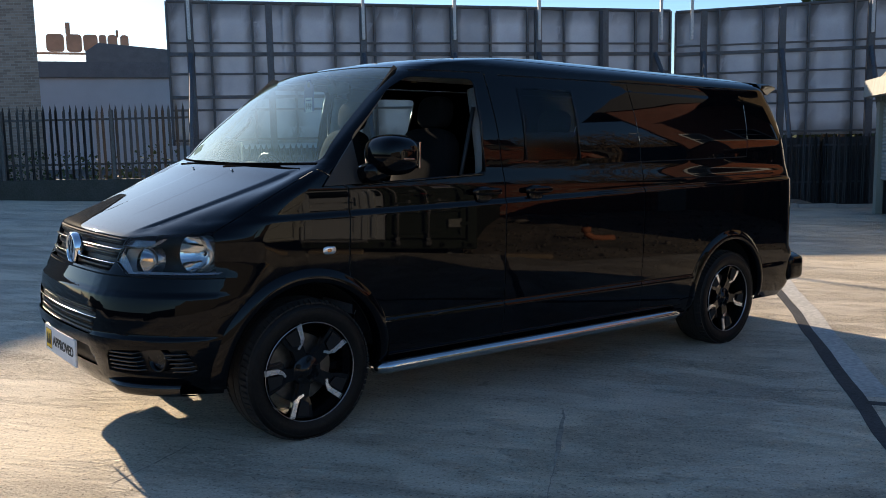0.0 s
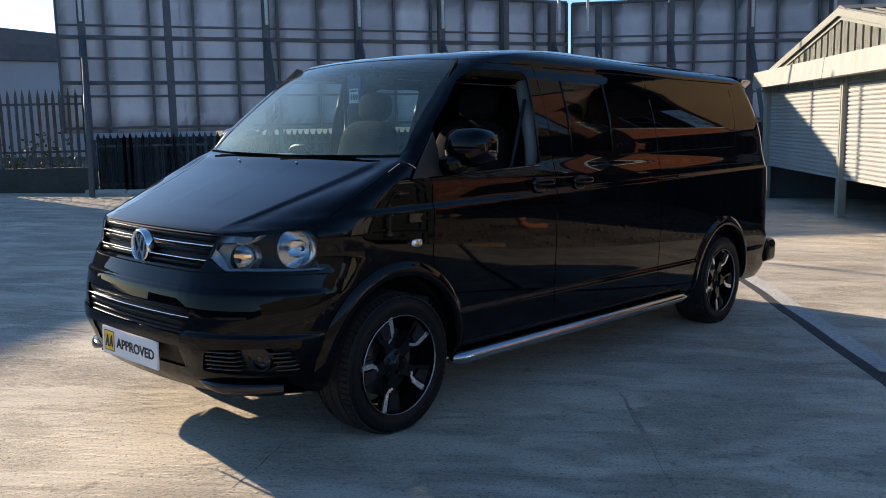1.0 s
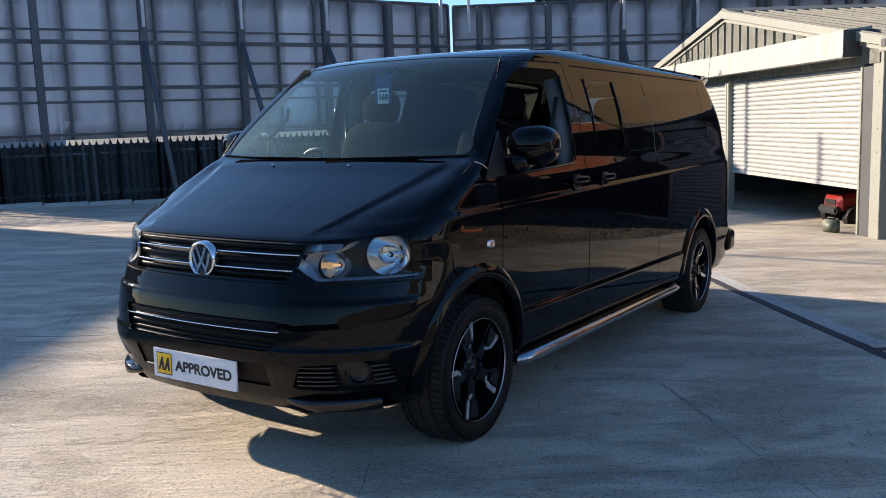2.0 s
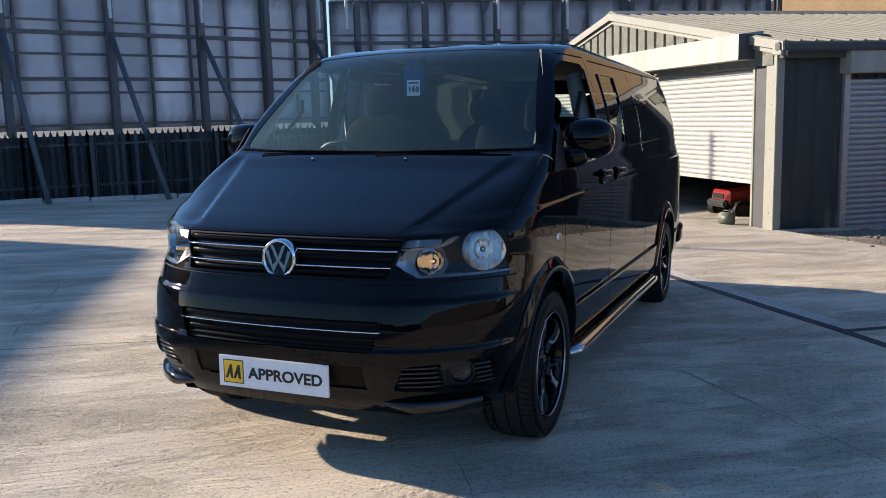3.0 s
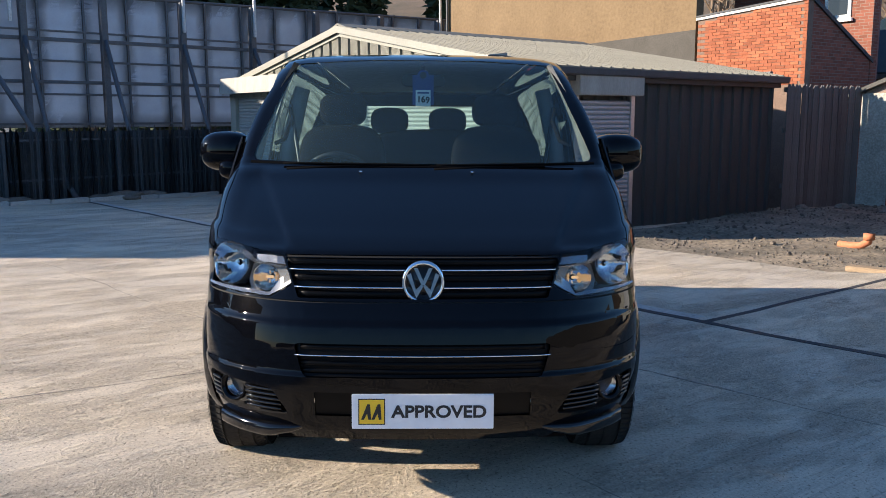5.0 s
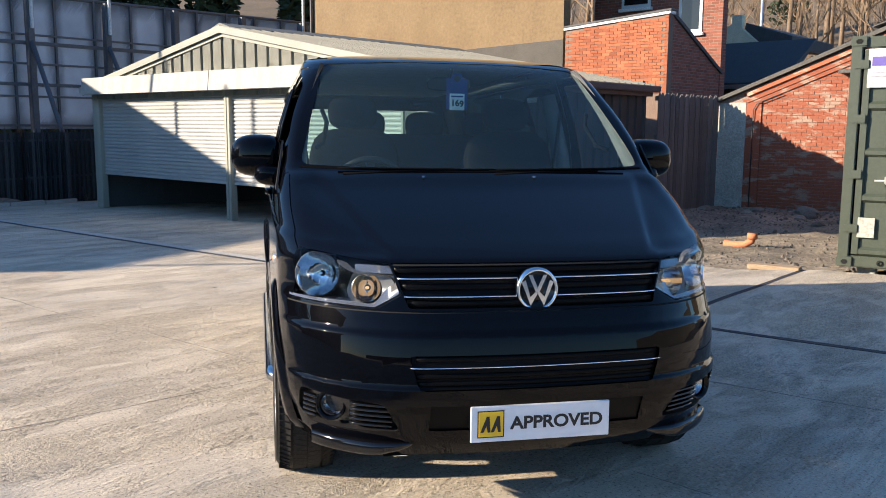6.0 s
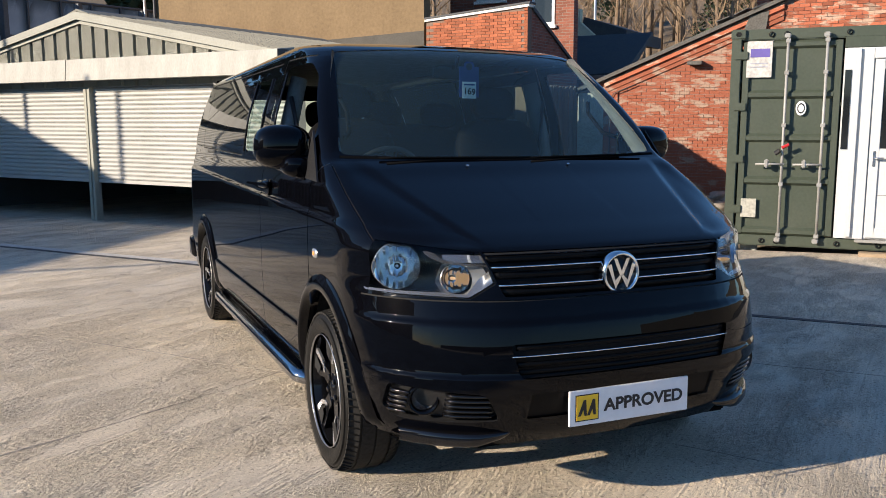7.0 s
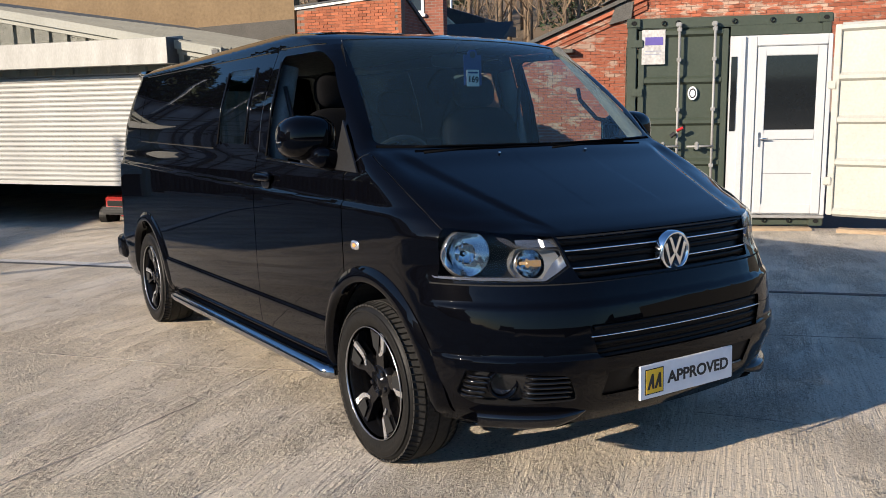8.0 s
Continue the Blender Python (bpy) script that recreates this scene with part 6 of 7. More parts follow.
        seam(pl, lambda c, s=s: c.y * s > 0.6 and -0.15 < c.x < 0.55 and 0.95 < c.z < 1.30)
        # roof channels
        pl = [((0, 0.655 * s, 0), (0, -s, 0)), ((0, 0.667 * s, 0), (0, s, 0)), ((-0.86, 0, 0), (1, 0, 0)), ((-4.0, 0, 0), (-1, 0, 0))]
        seam(pl, lambda c, s=s: c.y * s > 0.55 and c.z > 1.80)
    # bonnet front edge and bumper joint
    pl = [((0, 0, 0.966), (0, 0, 1)), ((0, 0, 0.957), (0, 0, -1)), ((0, 0.52, 0), (0, 1, 0)), ((0, -0.52, 0), (0, -1, 0))]
    seam(pl, lambda c: c.x > 0.55 and abs(c.y) < 0.6 and 0.93 < c.z < 1.0)
    for z in (0.800, ):
        pl = [((0, 0, z + 0.003), (0, 0, 1)), ((0, 0, z - 0.003), (0, 0, -1)), ((0.40, 0, 0), (-1, 0, 0))]
        seam(pl, lambda c, z=z: c.x > 0.3 and abs(c.z - z) < 0.04)
    # number plate recess in the tailgate stays plain
    bm.normal_update()
    body = part("body", bm, PAINT, VAN, "glossy black painted body", flat=False)
    for k in seams:
        part("shut_line", pushed(k, -0.004), VOID, body, flat=False)
    for name, k, mat, label in panes:
        if name == "cab_window":
            k.free()
            continue
        o = part(name, pushed(k, -0.003), mat, body, label, flat=False)
        o.visible_shadow = name != "windscreen"
    part("grille_back", pushed(upper, -0.028), GRILLE, body, flat=False)
    part("lower_grille_back", pushed(lower, -0.014), GRILLE, body, flat=False)
    part("plate_slot", pushed(slot, -0.008), GRILLE, body, flat=False)
    for s, k in fogs:
        part("fog_recess", recessed(k, 0.035), PLASTIC, body)
    for s, k in tails:
        part("tail_lamp", thick(pushed(k, 0.006), 0.02), RED, VAN, "red tail lamp", flat=False)
    return body, lamps


BODY, LAMPS = build_body()


def nose_x(y, z):
    """The nose's surface at a given side offset and height."""
    b, w, ry, rx = BOW(z), HALF(z), RY(z), RX(z)
    y = abs(y)
    x = NOSE(z) - b * (y / w) ** 2
    if y > w - ry:
        t = min(1, (y - (w - ry)) / ry)
        x -= rx * (1 - math.sqrt(1 - t * t))
    return shaped(x, y, z)[0]


def side_y(x, z):
    """The body's half width at a given length and height, round the front corner too."""
    b, w, ry, rx = BOW(z), HALF(z), RY(z), RX(z)
    d = (NOSE(z) - b * 0.9 - x) / rx
    y = w if d >= 1 else w - ry + ry * math.sqrt(max(0.0, 1 - (1 - max(0.0, d)) ** 2))
    return y * (1 - 0.012 * max(0.0, (x + 0.9) / 1.3) ** 2)


def bar_across(z0, z1, y0, y1, out, material, name, parent, label="", steps=24, depth=0.02):
    """A bar that follows the nose from y0 to y1."""
    bm = bmesh.new()
    rows = []
    for i in range(steps + 1):
        y = y0 + (y1 - y0) * i / steps
        x = nose_x(y, (z0 + z1) / 2) + out
        zm = (z0 + z1) / 2
        r = min(0.006, (z1 - z0) / 2)
        face = [(x - r + 0.002 + r * math.cos(a), y, zm + (z1 - z0) / 2 * math.sin(a)) for a in (math.pi * (k / 6 - 0.5) for k in range(7))]
        rows.append([bm.verts.new(c) for c in [(x - depth, y, z0)] + face + [(x - depth, y, z1)]])
    for a, b in zip(rows, rows[1:]):
        for k in range(8):
            bm.faces.new((a[k], b[k], b[k + 1], a[k + 1]))
    bm.faces.new(rows[0])
    bm.faces.new(rows[-1][::-1])
    bmesh.ops.recalc_face_normals(bm, faces=bm.faces[:])
    return part(name, bm, material, parent, label, flat=False)


def build_front():
    for z in (0.940, 0.882, 0.824):
        w = 0.462 + 0.36 * (z - 0.812)
        bar_across(z - 0.012, z + 0.012, -w, w, -0.016, GRILLE, "grille_slat", VAN)
    for z, w in ((0.914, 0.500), (0.851, 0.480)):
        bar_across(z - 0.0029, z + 0.0029, -w, w, 0.002, CHROME, "chrome_strip", VAN, "thin chrome strip")
    for z in (0.640, 0.580, 0.552):
        bar_across(z - 0.010, z + 0.010, -0.45, 0.45, -0.009, GRILLE, "grille_slat", VAN)
    bar_across(0.6095, 0.6140, -0.470, 0.470, 0.000, CHROME, "chrome_strip", VAN, "thin chrome strip")
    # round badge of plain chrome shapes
    x = nose_x(0, 0.869) + 0.012
    face = Matrix.Translation((x, 0, 0.874)) @ Matrix.Scale(1.04, 4) @ Matrix(((0, 0, 1, 0), (1, 0, 0, 0), (0, 1, 0, 0), (0, 0, 0, 1)))
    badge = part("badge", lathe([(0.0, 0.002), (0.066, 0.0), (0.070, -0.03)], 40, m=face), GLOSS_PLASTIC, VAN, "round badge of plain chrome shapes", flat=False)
    ring = [(0.062, 0.0), (0.064, 0.009), (0.069, 0.012), (0.074, 0.009), (0.077, 0.0), (0.077, -0.02)]
    part("badge_ring", lathe(ring, 48, m=face), CHROME, badge, flat=False)
    for pts in ([(-0.034, 0.052), (-0.020, 0.052), (0.0, 0.006), (0.020, 0.052), (0.034, 0.052), (0.006, -0.010), (-0.006, -0.010)],):
        part("badge_chevron", prism(pts, 0.008, m=face), CHROME, badge)
    for s in (1, -1):
        pts = [(-0.058 * s, 0.026), (-0.044 * s, 0.034), (-0.026 * s, -0.026), (-0.006 * s, 0.006 - 0.012), (0.0, -0.014), (-0.024 * s, -0.056)]
        part("badge_chevron", prism(pts if s > 0 else pts[::-1], 0.008, m=face), CHROME, badge)
    # sales plate
    px = 0.873
    plate = part("sales_plate", box(px - 0.01, -0.26, 0.342, px, 0.26, 0.472, 0.002), WHITE, VAN, "white sales plate on the front bumper")
    part("yellow_square", box(px, -0.232, 0.362, px + 0.002, -0.142, 0.452, 0.0004), YELLOW, plate)
    part("square_border", box(px + 0.0005, -0.236, 0.358, px + 0.0012, -0.138, 0.456), INK, plate)
    text_m = lambda y, z: Matrix.Translation((px + 0.0012, y, z)) @ Matrix(((0, 0, 1, 0), (1, 0, 0, 0), (0, 1, 0, 0), (0, 0, 0, 1)))
    words("APPROVED", 0.068, "lettering", INK, plate, text_m(0.060, 0.405) @ Matrix.Diagonal((1.03, 0.93, 1, 1)), "APPROVED in bold black capitals")
    for y in (-0.206, -0.168):
        pts = [(-0.020, -0.029), (-0.009, -0.029), (0.002, -0.006), (0.007, -0.029), (0.017, -0.029), (0.013, 0.029), (0.003, 0.029)]
        part("mark", prism(pts, 0.0012, m=text_m(y, 0.407) @ pose(0, 0, 0.001)), INK, plate)
    # bumper lip
    bm = bmesh.new()
    rows = []
    for i in range(49):
        y = -0.80 + 1.60 * i / 48
        drop = 0.020 * smooth(0.48, 0.60, abs(y)) - 0.022 * smooth(0.50, 0.42, abs(y))
        x = nose_x(y, 0.34)
        rows.append([bm.verts.new(c) for c in ((x - 0.05, y, 0.332), (x - 0.010 + drop * 0.9, y, 0.331), (x - 0.001 + drop, y, 0.327), (x + 0.004 + drop, y, 0.320 - drop * 0.3),
                                               (x + 0.003 + drop, y, 0.310 - drop * 0.8), (x - 0.003 + drop * 0.9, y, 0.302 - drop), (x - 0.012 + drop * 0.9, y, 0.298 - drop), (x - 0.10, y, 0.288 - drop))])
    for a, b in zip(rows, rows[1:]):
        for k in range(7):
            bm.faces.new((a[k], b[k], b[k + 1], a[k + 1]))
    bmesh.ops.recalc_face_normals(bm, faces=bm.faces[:])
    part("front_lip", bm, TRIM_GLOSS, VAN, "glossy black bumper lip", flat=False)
    # fog lamps between slats
    for s in (1, -1):
        for i in range(5):
            z = 0.392 + 0.020 * i
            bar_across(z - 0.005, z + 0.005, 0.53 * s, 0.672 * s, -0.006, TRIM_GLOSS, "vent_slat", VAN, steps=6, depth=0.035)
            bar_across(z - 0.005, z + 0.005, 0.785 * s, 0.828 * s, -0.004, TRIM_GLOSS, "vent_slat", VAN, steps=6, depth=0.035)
        x = nose_x(0.735, 0.442)
        m = Matrix.Translation((x - 0.050, 0.728 * s, 0.444)) @ Vector((0.92, 0.38 * s, 0.0)).to_track_quat("Z", "Y").to_matrix().to_4x4()
        fog = part("fog_lamp", lathe([(0.058, -0.03), (0.056, 0.020), (0.050, 0.022), (0.042, 0.004)], 28, m=m), PAINT, VAN, "round fog lamp", flat=False)
        part("fog_reflector", lathe([(0.0, -0.030), (0.024, -0.024), (0.042, -0.002)], 28, m=m), FOG_GREY, fog, flat=False)
        part("fog_lens", lathe([(0.0, 0.008), (0.026, 0.006), (0.042, 0.002)], 28, m=m), GLASS_LAMP, fog, flat=False)


def under_bonnet(bm, m, s):
    """Sets a lamp bowl in place and cuts its top along the bonnet's edge."""
    bmesh.ops.transform(bm, verts=bm.verts[:], matrix=m)
    for v in bm.verts:
        v.co.z = min(v.co.z, 0.956 + 0.110 * (v.co.y * s - 0.53))
        v.co.x = min(v.co.x, nose_x(v.co.y, v.co.z) - 0.014)


def build_headlamps():
    for s, lens in LAMPS:
        lamp = thing("headlamp", Matrix(), "", "")
        for key in ("label", "category"):
            if key in lamp:
                del lamp[key]
        lamp.parent = VAN
        lamp["label"] = "clear headlamp with chrome reflectors"
        lens.normal_update()
        back = lens.copy()
        edges = [(e.verts[0].index, e.verts[1].index) for e in lens.edges if e.is_boundary] if lens.verts.index_update() is None else []
        front_pts = [v.co.copy() for v in lens.verts]
        back_shift = Vector((-0.15, -0.035 * s, 0.0))
        for v in back.verts:
            v.co += back_shift
        back_pts = [v.co.copy() for v in back.verts]
        part("lamp_housing", back, LAMP_GREY, lamp, flat=False)
        rim = bmesh.new()
        for i, j in edges:
            rim.faces.new([rim.verts.new(p) for p in (front_pts[i] * 0.97 + back_pts[i] * 0.03, front_pts[j] * 0.97 + back_pts[j] * 0.03, back_pts[j], back_pts[i])])
        part("lamp_rim", rim, LAMP_GREY, lamp)
        o = part("lamp_lens", pushed(lens, -0.001), GLASS_LAMP, lamp, "clear lens", flat=False)
        o.visible_shadow = False
        # two round reflectors and the chrome blades beside them
        for y, z, r, aim in ((0.600, 0.869, 0.052, 0.20), (0.766, 0.906, 0.084, 0.40)):
            x = nose_x(y + r * 0.75, z + r * 0.6) - (0.034 if r < 0.07 else 0.006)
            m = Matrix.Translation((x, y * s, z)) @ Vector((1, aim * s, 0.14)).to_track_quat("Z", "Y").to_matrix().to_4x4()
            # fluted bowl, its top cut along the bonnet's edge
            dish = lathe([(0.012 + (r - 0.012) * k / 14, -0.058 + 0.068 * (k / 14) ** 2.2) for k in range(15)], 96)
            for v in dish.verts:
                v.co.z += 0.00035 * (math.sin(v.co.x * 2 * math.pi / 0.023) + 0.6 * math.sin(v.co.x * 2 * math.pi / 0.0137 + 1)) * smooth(r, r * 0.9, math.hypot(v.co.x, v.co.y))
            under_bonnet(dish, m, s)
            bowl = part("reflector", dish, LAMP_CHROME, lamp, "round fluted chrome reflector", flat=False)
            # the inner bulb carries the added warm glow
            part("bulb", lathe([(0.0, 0.004), (0.004, 0.0), (0.006, -0.012), (0.006, -0.055)], 12, m=m), GLOW_BULB if r < 0.07 else CHROME, bowl, flat=False)
            sleeve = lathe([(r, 0.010), (r + 0.003, 0.008), (r + 0.006, -0.05)], 48)
            under_bonnet(sleeve, m, s)
            part("reflector_sleeve", sleeve, LAMP_STRIP, bowl, flat=False)
        # silver plate round the inner reflector
        plate = bmesh.new()
        cy, cz, r = 0.600, 0.869, 0.052
        poly = [(0.512, 0.905), (0.497, 0.862), (0.582, 0.812), (0.655, 0.815), (0.672, 0.860), (0.650, 0.925), (0.60, 0.928), (0.53, 0.922)]
        rows = []
        for k in range(40):
            a = 2 * math.pi * k / 40
            dy, dz, far = math.cos(a), math.sin(a), 0.2
            for (y0, z0), (y1, z1) in zip(poly, poly[1:] + poly[:1]):
                ey, ez = y1 - y0, z1 - z0
                det = dy * -ez + dz * ey
                if abs(det) < 1e-9:
                    continue
                t = ((y0 - cy) * -ez + (z0 - cz) * ey) / det
                u = (dy * (z0 - cz) - dz * (y0 - cy)) / det
                if t > 0 and -1e-6 <= u <= 1 + 1e-6:
                    far = min(far, t)
            row = []
            for d, back in ((r + 0.001, 0.052), (max(far, r + 0.003), 0.030)):
                y, z = cy + dy * d, cz + dz * d
                row.append(plate.verts.new((nose_x(y, z) - back, y * s, z)))
            rows.append(row)
        for p, q in zip(rows, rows[1:] + rows[:1]):
            plate.faces.new((p[0], q[0], q[1], p[1]))
        bmesh.ops.recalc_face_normals(plate, faces=plate.faces[:])
        part("lamp_bezel", plate, LAMP_BEZEL, lamp, "silver plate round the inner reflector", flat=False)
        # bright brow: a wing between the reflectors that thins to a lip, and a plate over the inner reflector
        wing = bmesh.new()
        tops = [(0.702, 0.969, 0.960), (0.686, 0.967, 0.946), (0.668, 0.960, 0.936), (0.650, 0.942, 0.928), (0.620, 0.931, 0.923), (0.590, 0.927, 0.920), (0.545, 0.9235, 0.917), (0.503, 0.920, 0.914)]
        hi, lo = [], []
        for y, top, low in tops:
            hi.append(wing.verts.new((nose_x(y, top) - 0.030, y * s, top)))
            lo.append(wing.verts.new((nose_x(y, low) - 0.020, y * s, low)))
        for k in range(len(tops) - 1):
            wing.faces.new((hi[k], hi[k + 1], lo[k + 1], lo[k]))
        bmesh.ops.solidify(wing, geom=wing.faces[:], thickness=0.008)
        part("chrome_brow", wing, LAMP_SILVER, lamp, flat=False)
        plate = bmesh.new()
        ends = [(0.510, 0.018), (0.556, 0.022), (0.562, 0.034), (0.640, 0.040)]
        hi = [plate.verts.new((nose_x(y, 0.955) - d - 0.006, y * s, 0.955)) for y, d in ends]
        lo = [plate.verts.new((nose_x(y, 0.930) - d, y * s, 0.928)) for y, d in ends]
        for k in range(3):
            plate.faces.new((hi[k], hi[k + 1], lo[k + 1], lo[k]))
        bmesh.ops.solidify(plate, geom=plate.faces[:], thickness=0.004)
        part("brow_plate", plate, LAMP_SILVER, lamp)
        # long bright strip along the lower edge
        strip = bmesh.new()
        lows = [(0.503, 0.890), (0.494, 0.860), (0.535, 0.836), (0.582, 0.812), (0.64, 0.813), (0.70, 0.815), (0.76, 0.816), (0.80, 0.817), (0.84, 0.818), (0.870, 0.819)]
        hi, lo = [], []
        for y, z in lows:
            wide = 0.012 - 0.004 * smooth(0.60, 0.85, y) + 0.026 * smooth(0.60, 0.53, y)
            if abs(y - 0.60) < 0.056:
                wide = min(wide, 0.868 - math.sqrt(0.056 ** 2 - (y - 0.60) ** 2) - z)
            wide = max(wide, 0.006)
            lo.append(strip.verts.new((nose_x(y, z) - 0.012, y * s, z)))
            hi.append(strip.verts.new((nose_x(y, z) - 0.030, (y + 0.010 * smooth(0.56, 0.50, y)) * s, z + wide)))
        for k in range(len(lows) - 1):
            strip.faces.new((hi[k], hi[k + 1], lo[k + 1], lo[k]))
        bmesh.ops.recalc_face_normals(strip, faces=strip.faces[:])
        part("chrome_strip", strip, LAMP_STRIP, lamp, "silver strip along the lower edge", flat=False)


build_front()
build_headlamps()


# ---- wheels ----
def build_wheel():
    w = thing("wheel", Matrix(), "", "")
    for key in ("label", "category"):
        if key in w:
            del w[key]
    w["label"] = "black alloy wheel with machined silver spoke edges"
    R, hw = 0.335, 0.122
    prof = [(0.240, -hw + 0.012), (0.262, -hw), (0.295, -hw - 0.003), (0.318, -hw + 0.012), (0.331, -hw + 0.035), (R, -0.05), (R, 0.05), (0.331, hw - 0.035),
            (0.318, hw - 0.012), (0.295, hw + 0.003), (0.262, hw), (0.240, hw - 0.012)]
    tyre = part("tyre", lathe(prof, 96), RUBBER, w, flat=False)
    # tread: blocks round the tyre with cross grooves on the shoulders
    tread = bmesh.new()
    for k in range(72):
        a0 = 2 * math.pi * k / 72
        for z0, z1, r in ((-0.112, -0.068, 0.004), (-0.056, -0.004, 0.0045), (0.004, 0.056, 0.0045), (0.068, 0.112, 0.004)):
            shoulder = abs(z0 + z1) > 0.12
            a1 = a0 + 2 * math.pi / 72 * (0.80 if shoulder else 0.97)
            sk = 0.35 * 2 * math.pi / 72
            v = []
            for zz, off in ((z0, 0), (z1, sk if z0 > 0 else -sk)):
                edge = 0.0 if abs(zz) < 0.1 else -0.018
                for aa in (a0 + off, a1 + off):
                    for rr in (R - 0.006, R + r + edge):
                        v.append(tread.verts.new((rr * math.cos(aa), rr * math.sin(aa), zz)))
            for q in ((1, 3, 7, 5), (0, 1, 5, 4), (2, 6, 7, 3), (0, 2, 3, 1), (4, 5, 7, 6)):
                tread.faces.new([v[i] for i in q])
    bmesh.ops.recalc_face_normals(tread, faces=tread.faces[:])
    part("tread", tread, TREAD, tyre, "dusty tread blocks")
    side = [(0.300, hw + 0.0035), (0.303, hw + 0.0045), (0.306, hw + 0.003)]
    part("sidewall_ridge", lathe(side, 72), RUBBER, tyre, flat=False)
    rim = part("rim", lathe([(0.228, -hw + 0.01), (0.222, -0.05), (0.212, 0.0), (0.214, 0.06), (0.226, hw - 0.016)], 64), RIM_BLACK, w, flat=False)
    part("rim_edge", lathe([(0.2335, hw - 0.008), (0.2350, hw - 0.003), (0.2362, hw - 0.0015), (0.2375, hw - 0.005)], 72), RIM_EDGE, rim, "thin machined silver rim edge", flat=False)
    # five broad spokes, each with one silver hooked edge
    spoke = bmesh.new()
    for k in range(5):
        t = Matrix.Rotation(2 * math.pi * k / 5, 4, "Z")
        pts = [(0.055, -0.030), (0.12, -0.034), (0.160, -0.050), (0.226, -0.062), (0.226, 0.060), (0.16, 0.045), (0.12, 0.026), (0.055, 0.030)]
        own = bmesh.new()
        top, low = [], []
        for x, y in pts:
            z = 0.078 + 0.020 * smooth(0.06, 0.22, x)
            top.append(own.verts.new((x, y, z)))
            low.append(own.verts.new((x, y * 0.9, z - 0.045)))
        own.faces.new(top)
        own.faces.new(low[::-1])
        for i in range(len(pts)):
            own.faces.new((low[i], low[(i + 1) % len(pts)], top[(i + 1) % len(pts)], top[i]))
        bmesh.ops.recalc_face_normals(own, faces=own.faces[:])
        bmesh.ops.transform(own, verts=own.verts[:], matrix=t)
        merge(spoke, own)
    # a slot splits each spoke's outer half: a near-black plate paints its shade
    part("spokes", spoke, RIM_BLACK, rim)
    for k in range(5):
        t = Matrix.Rotation(2 * math.pi * k / 5, 4, "Z")
        pocket = [(0.135, -0.020), (0.215, -0.030), (0.215, 0.034), (0.15, 0.022)]
        part("spoke_pocket", prism(pocket, 0.002, m=t @ pose(0, 0, 0.0965) @ Matrix.Rotation(-0.02, 4, "Y")), VOID, rim)
        hook = [(0.158, -0.031), (0.136, -0.020), (0.122, 0.000), (0.112, -0.006), (0.128, -0.034), (0.150, -0.052), (0.226, -0.066), (0.226, -0.040)]
        own = bmesh.new()
        hi, lo = [], []
        for x, y in hook:
            z = 0.082 + 0.020 * smooth(0.06, 0.22, x)
            hi.append(own.verts.new((x, y, z)))
            lo.append(own.verts.new((x, y, z - 0.01)))
        own.faces.new(hi)
        for i in range(len(hook)):
            own.faces.new((lo[i], lo[(i + 1) % len(hook)], hi[(i + 1) % len(hook)], hi[i]))
        bmesh.ops.recalc_face_normals(own, faces=own.faces[:])
        part("spoke_edge", own, SILVER, rim, "machined silver spoke edge", m=t)
    hub = part("hub", lathe([(0.075, 0.04), (0.075, 0.074), (0.066, 0.082), (0.034, 0.082), (0.032, 0.088), (0.0, 0.090)], 40), RIM_BLACK, rim, flat=False)
    first = None
    for k in range(5):
        a = 2 * math.pi * (k + 0.5) / 5
        m = Matrix.Translation((0.055 * math.cos(a), 0.055 * math.sin(a), 0.076))
        if first is None:
            first = part("bolt", lathe([(0.012, 0.0), (0.012, 0.012), (0.009, 0.016), (0.0, 0.016)], 8), RIM_BLACK, rim, m=m)
        else:
            again(first, m)
    part("brake_disc", lathe([(0.06, 0.012), (0.165, 0.012), (0.165, -0.012), (0.06, -0.012)], 48), DISC, w)
    part("brake_caliper", box(0.09, -0.06, -0.03, 0.18, 0.06, 0.045, 0.012), PLASTIC, w)
    return w


WHEEL = build_wheel()
for i, (x, s, spin) in enumerate(((0.0, 1, 8), (0.0, -1, 13), (-3.4, 1, 30), (-3.4, -1, 40))):
    m = pose(x, 0.80 * s, 0.325, -90 if s > 0 else 90) @ Matrix.Rotation(radians(spin), 4, "Z")
    o = WHEEL if i == 0 else copy_thing(WHEEL, m)
    o.parent = VAN
    o.matrix_basis = m


# ---- outer fittings ----
def blob(size, power=3.0, m=None, n=24):
    """A rounded block, between ball and box."""
    bm = bmesh.new()
    bmesh.ops.create_icosphere(bm, subdivisions=4, radius=1.0)
    for v in bm.verts:
        c = v.co
        k = (abs(c.x) ** power + abs(c.y) ** power + abs(c.z) ** power) ** (-1 / power)
        v.co = Vector((c.x * k * size[0], c.y * k * size[1], c.z * k * size[2]))
    if m is not None:
        bmesh.ops.transform(bm, verts=bm.verts[:], matrix=m)
    return bm


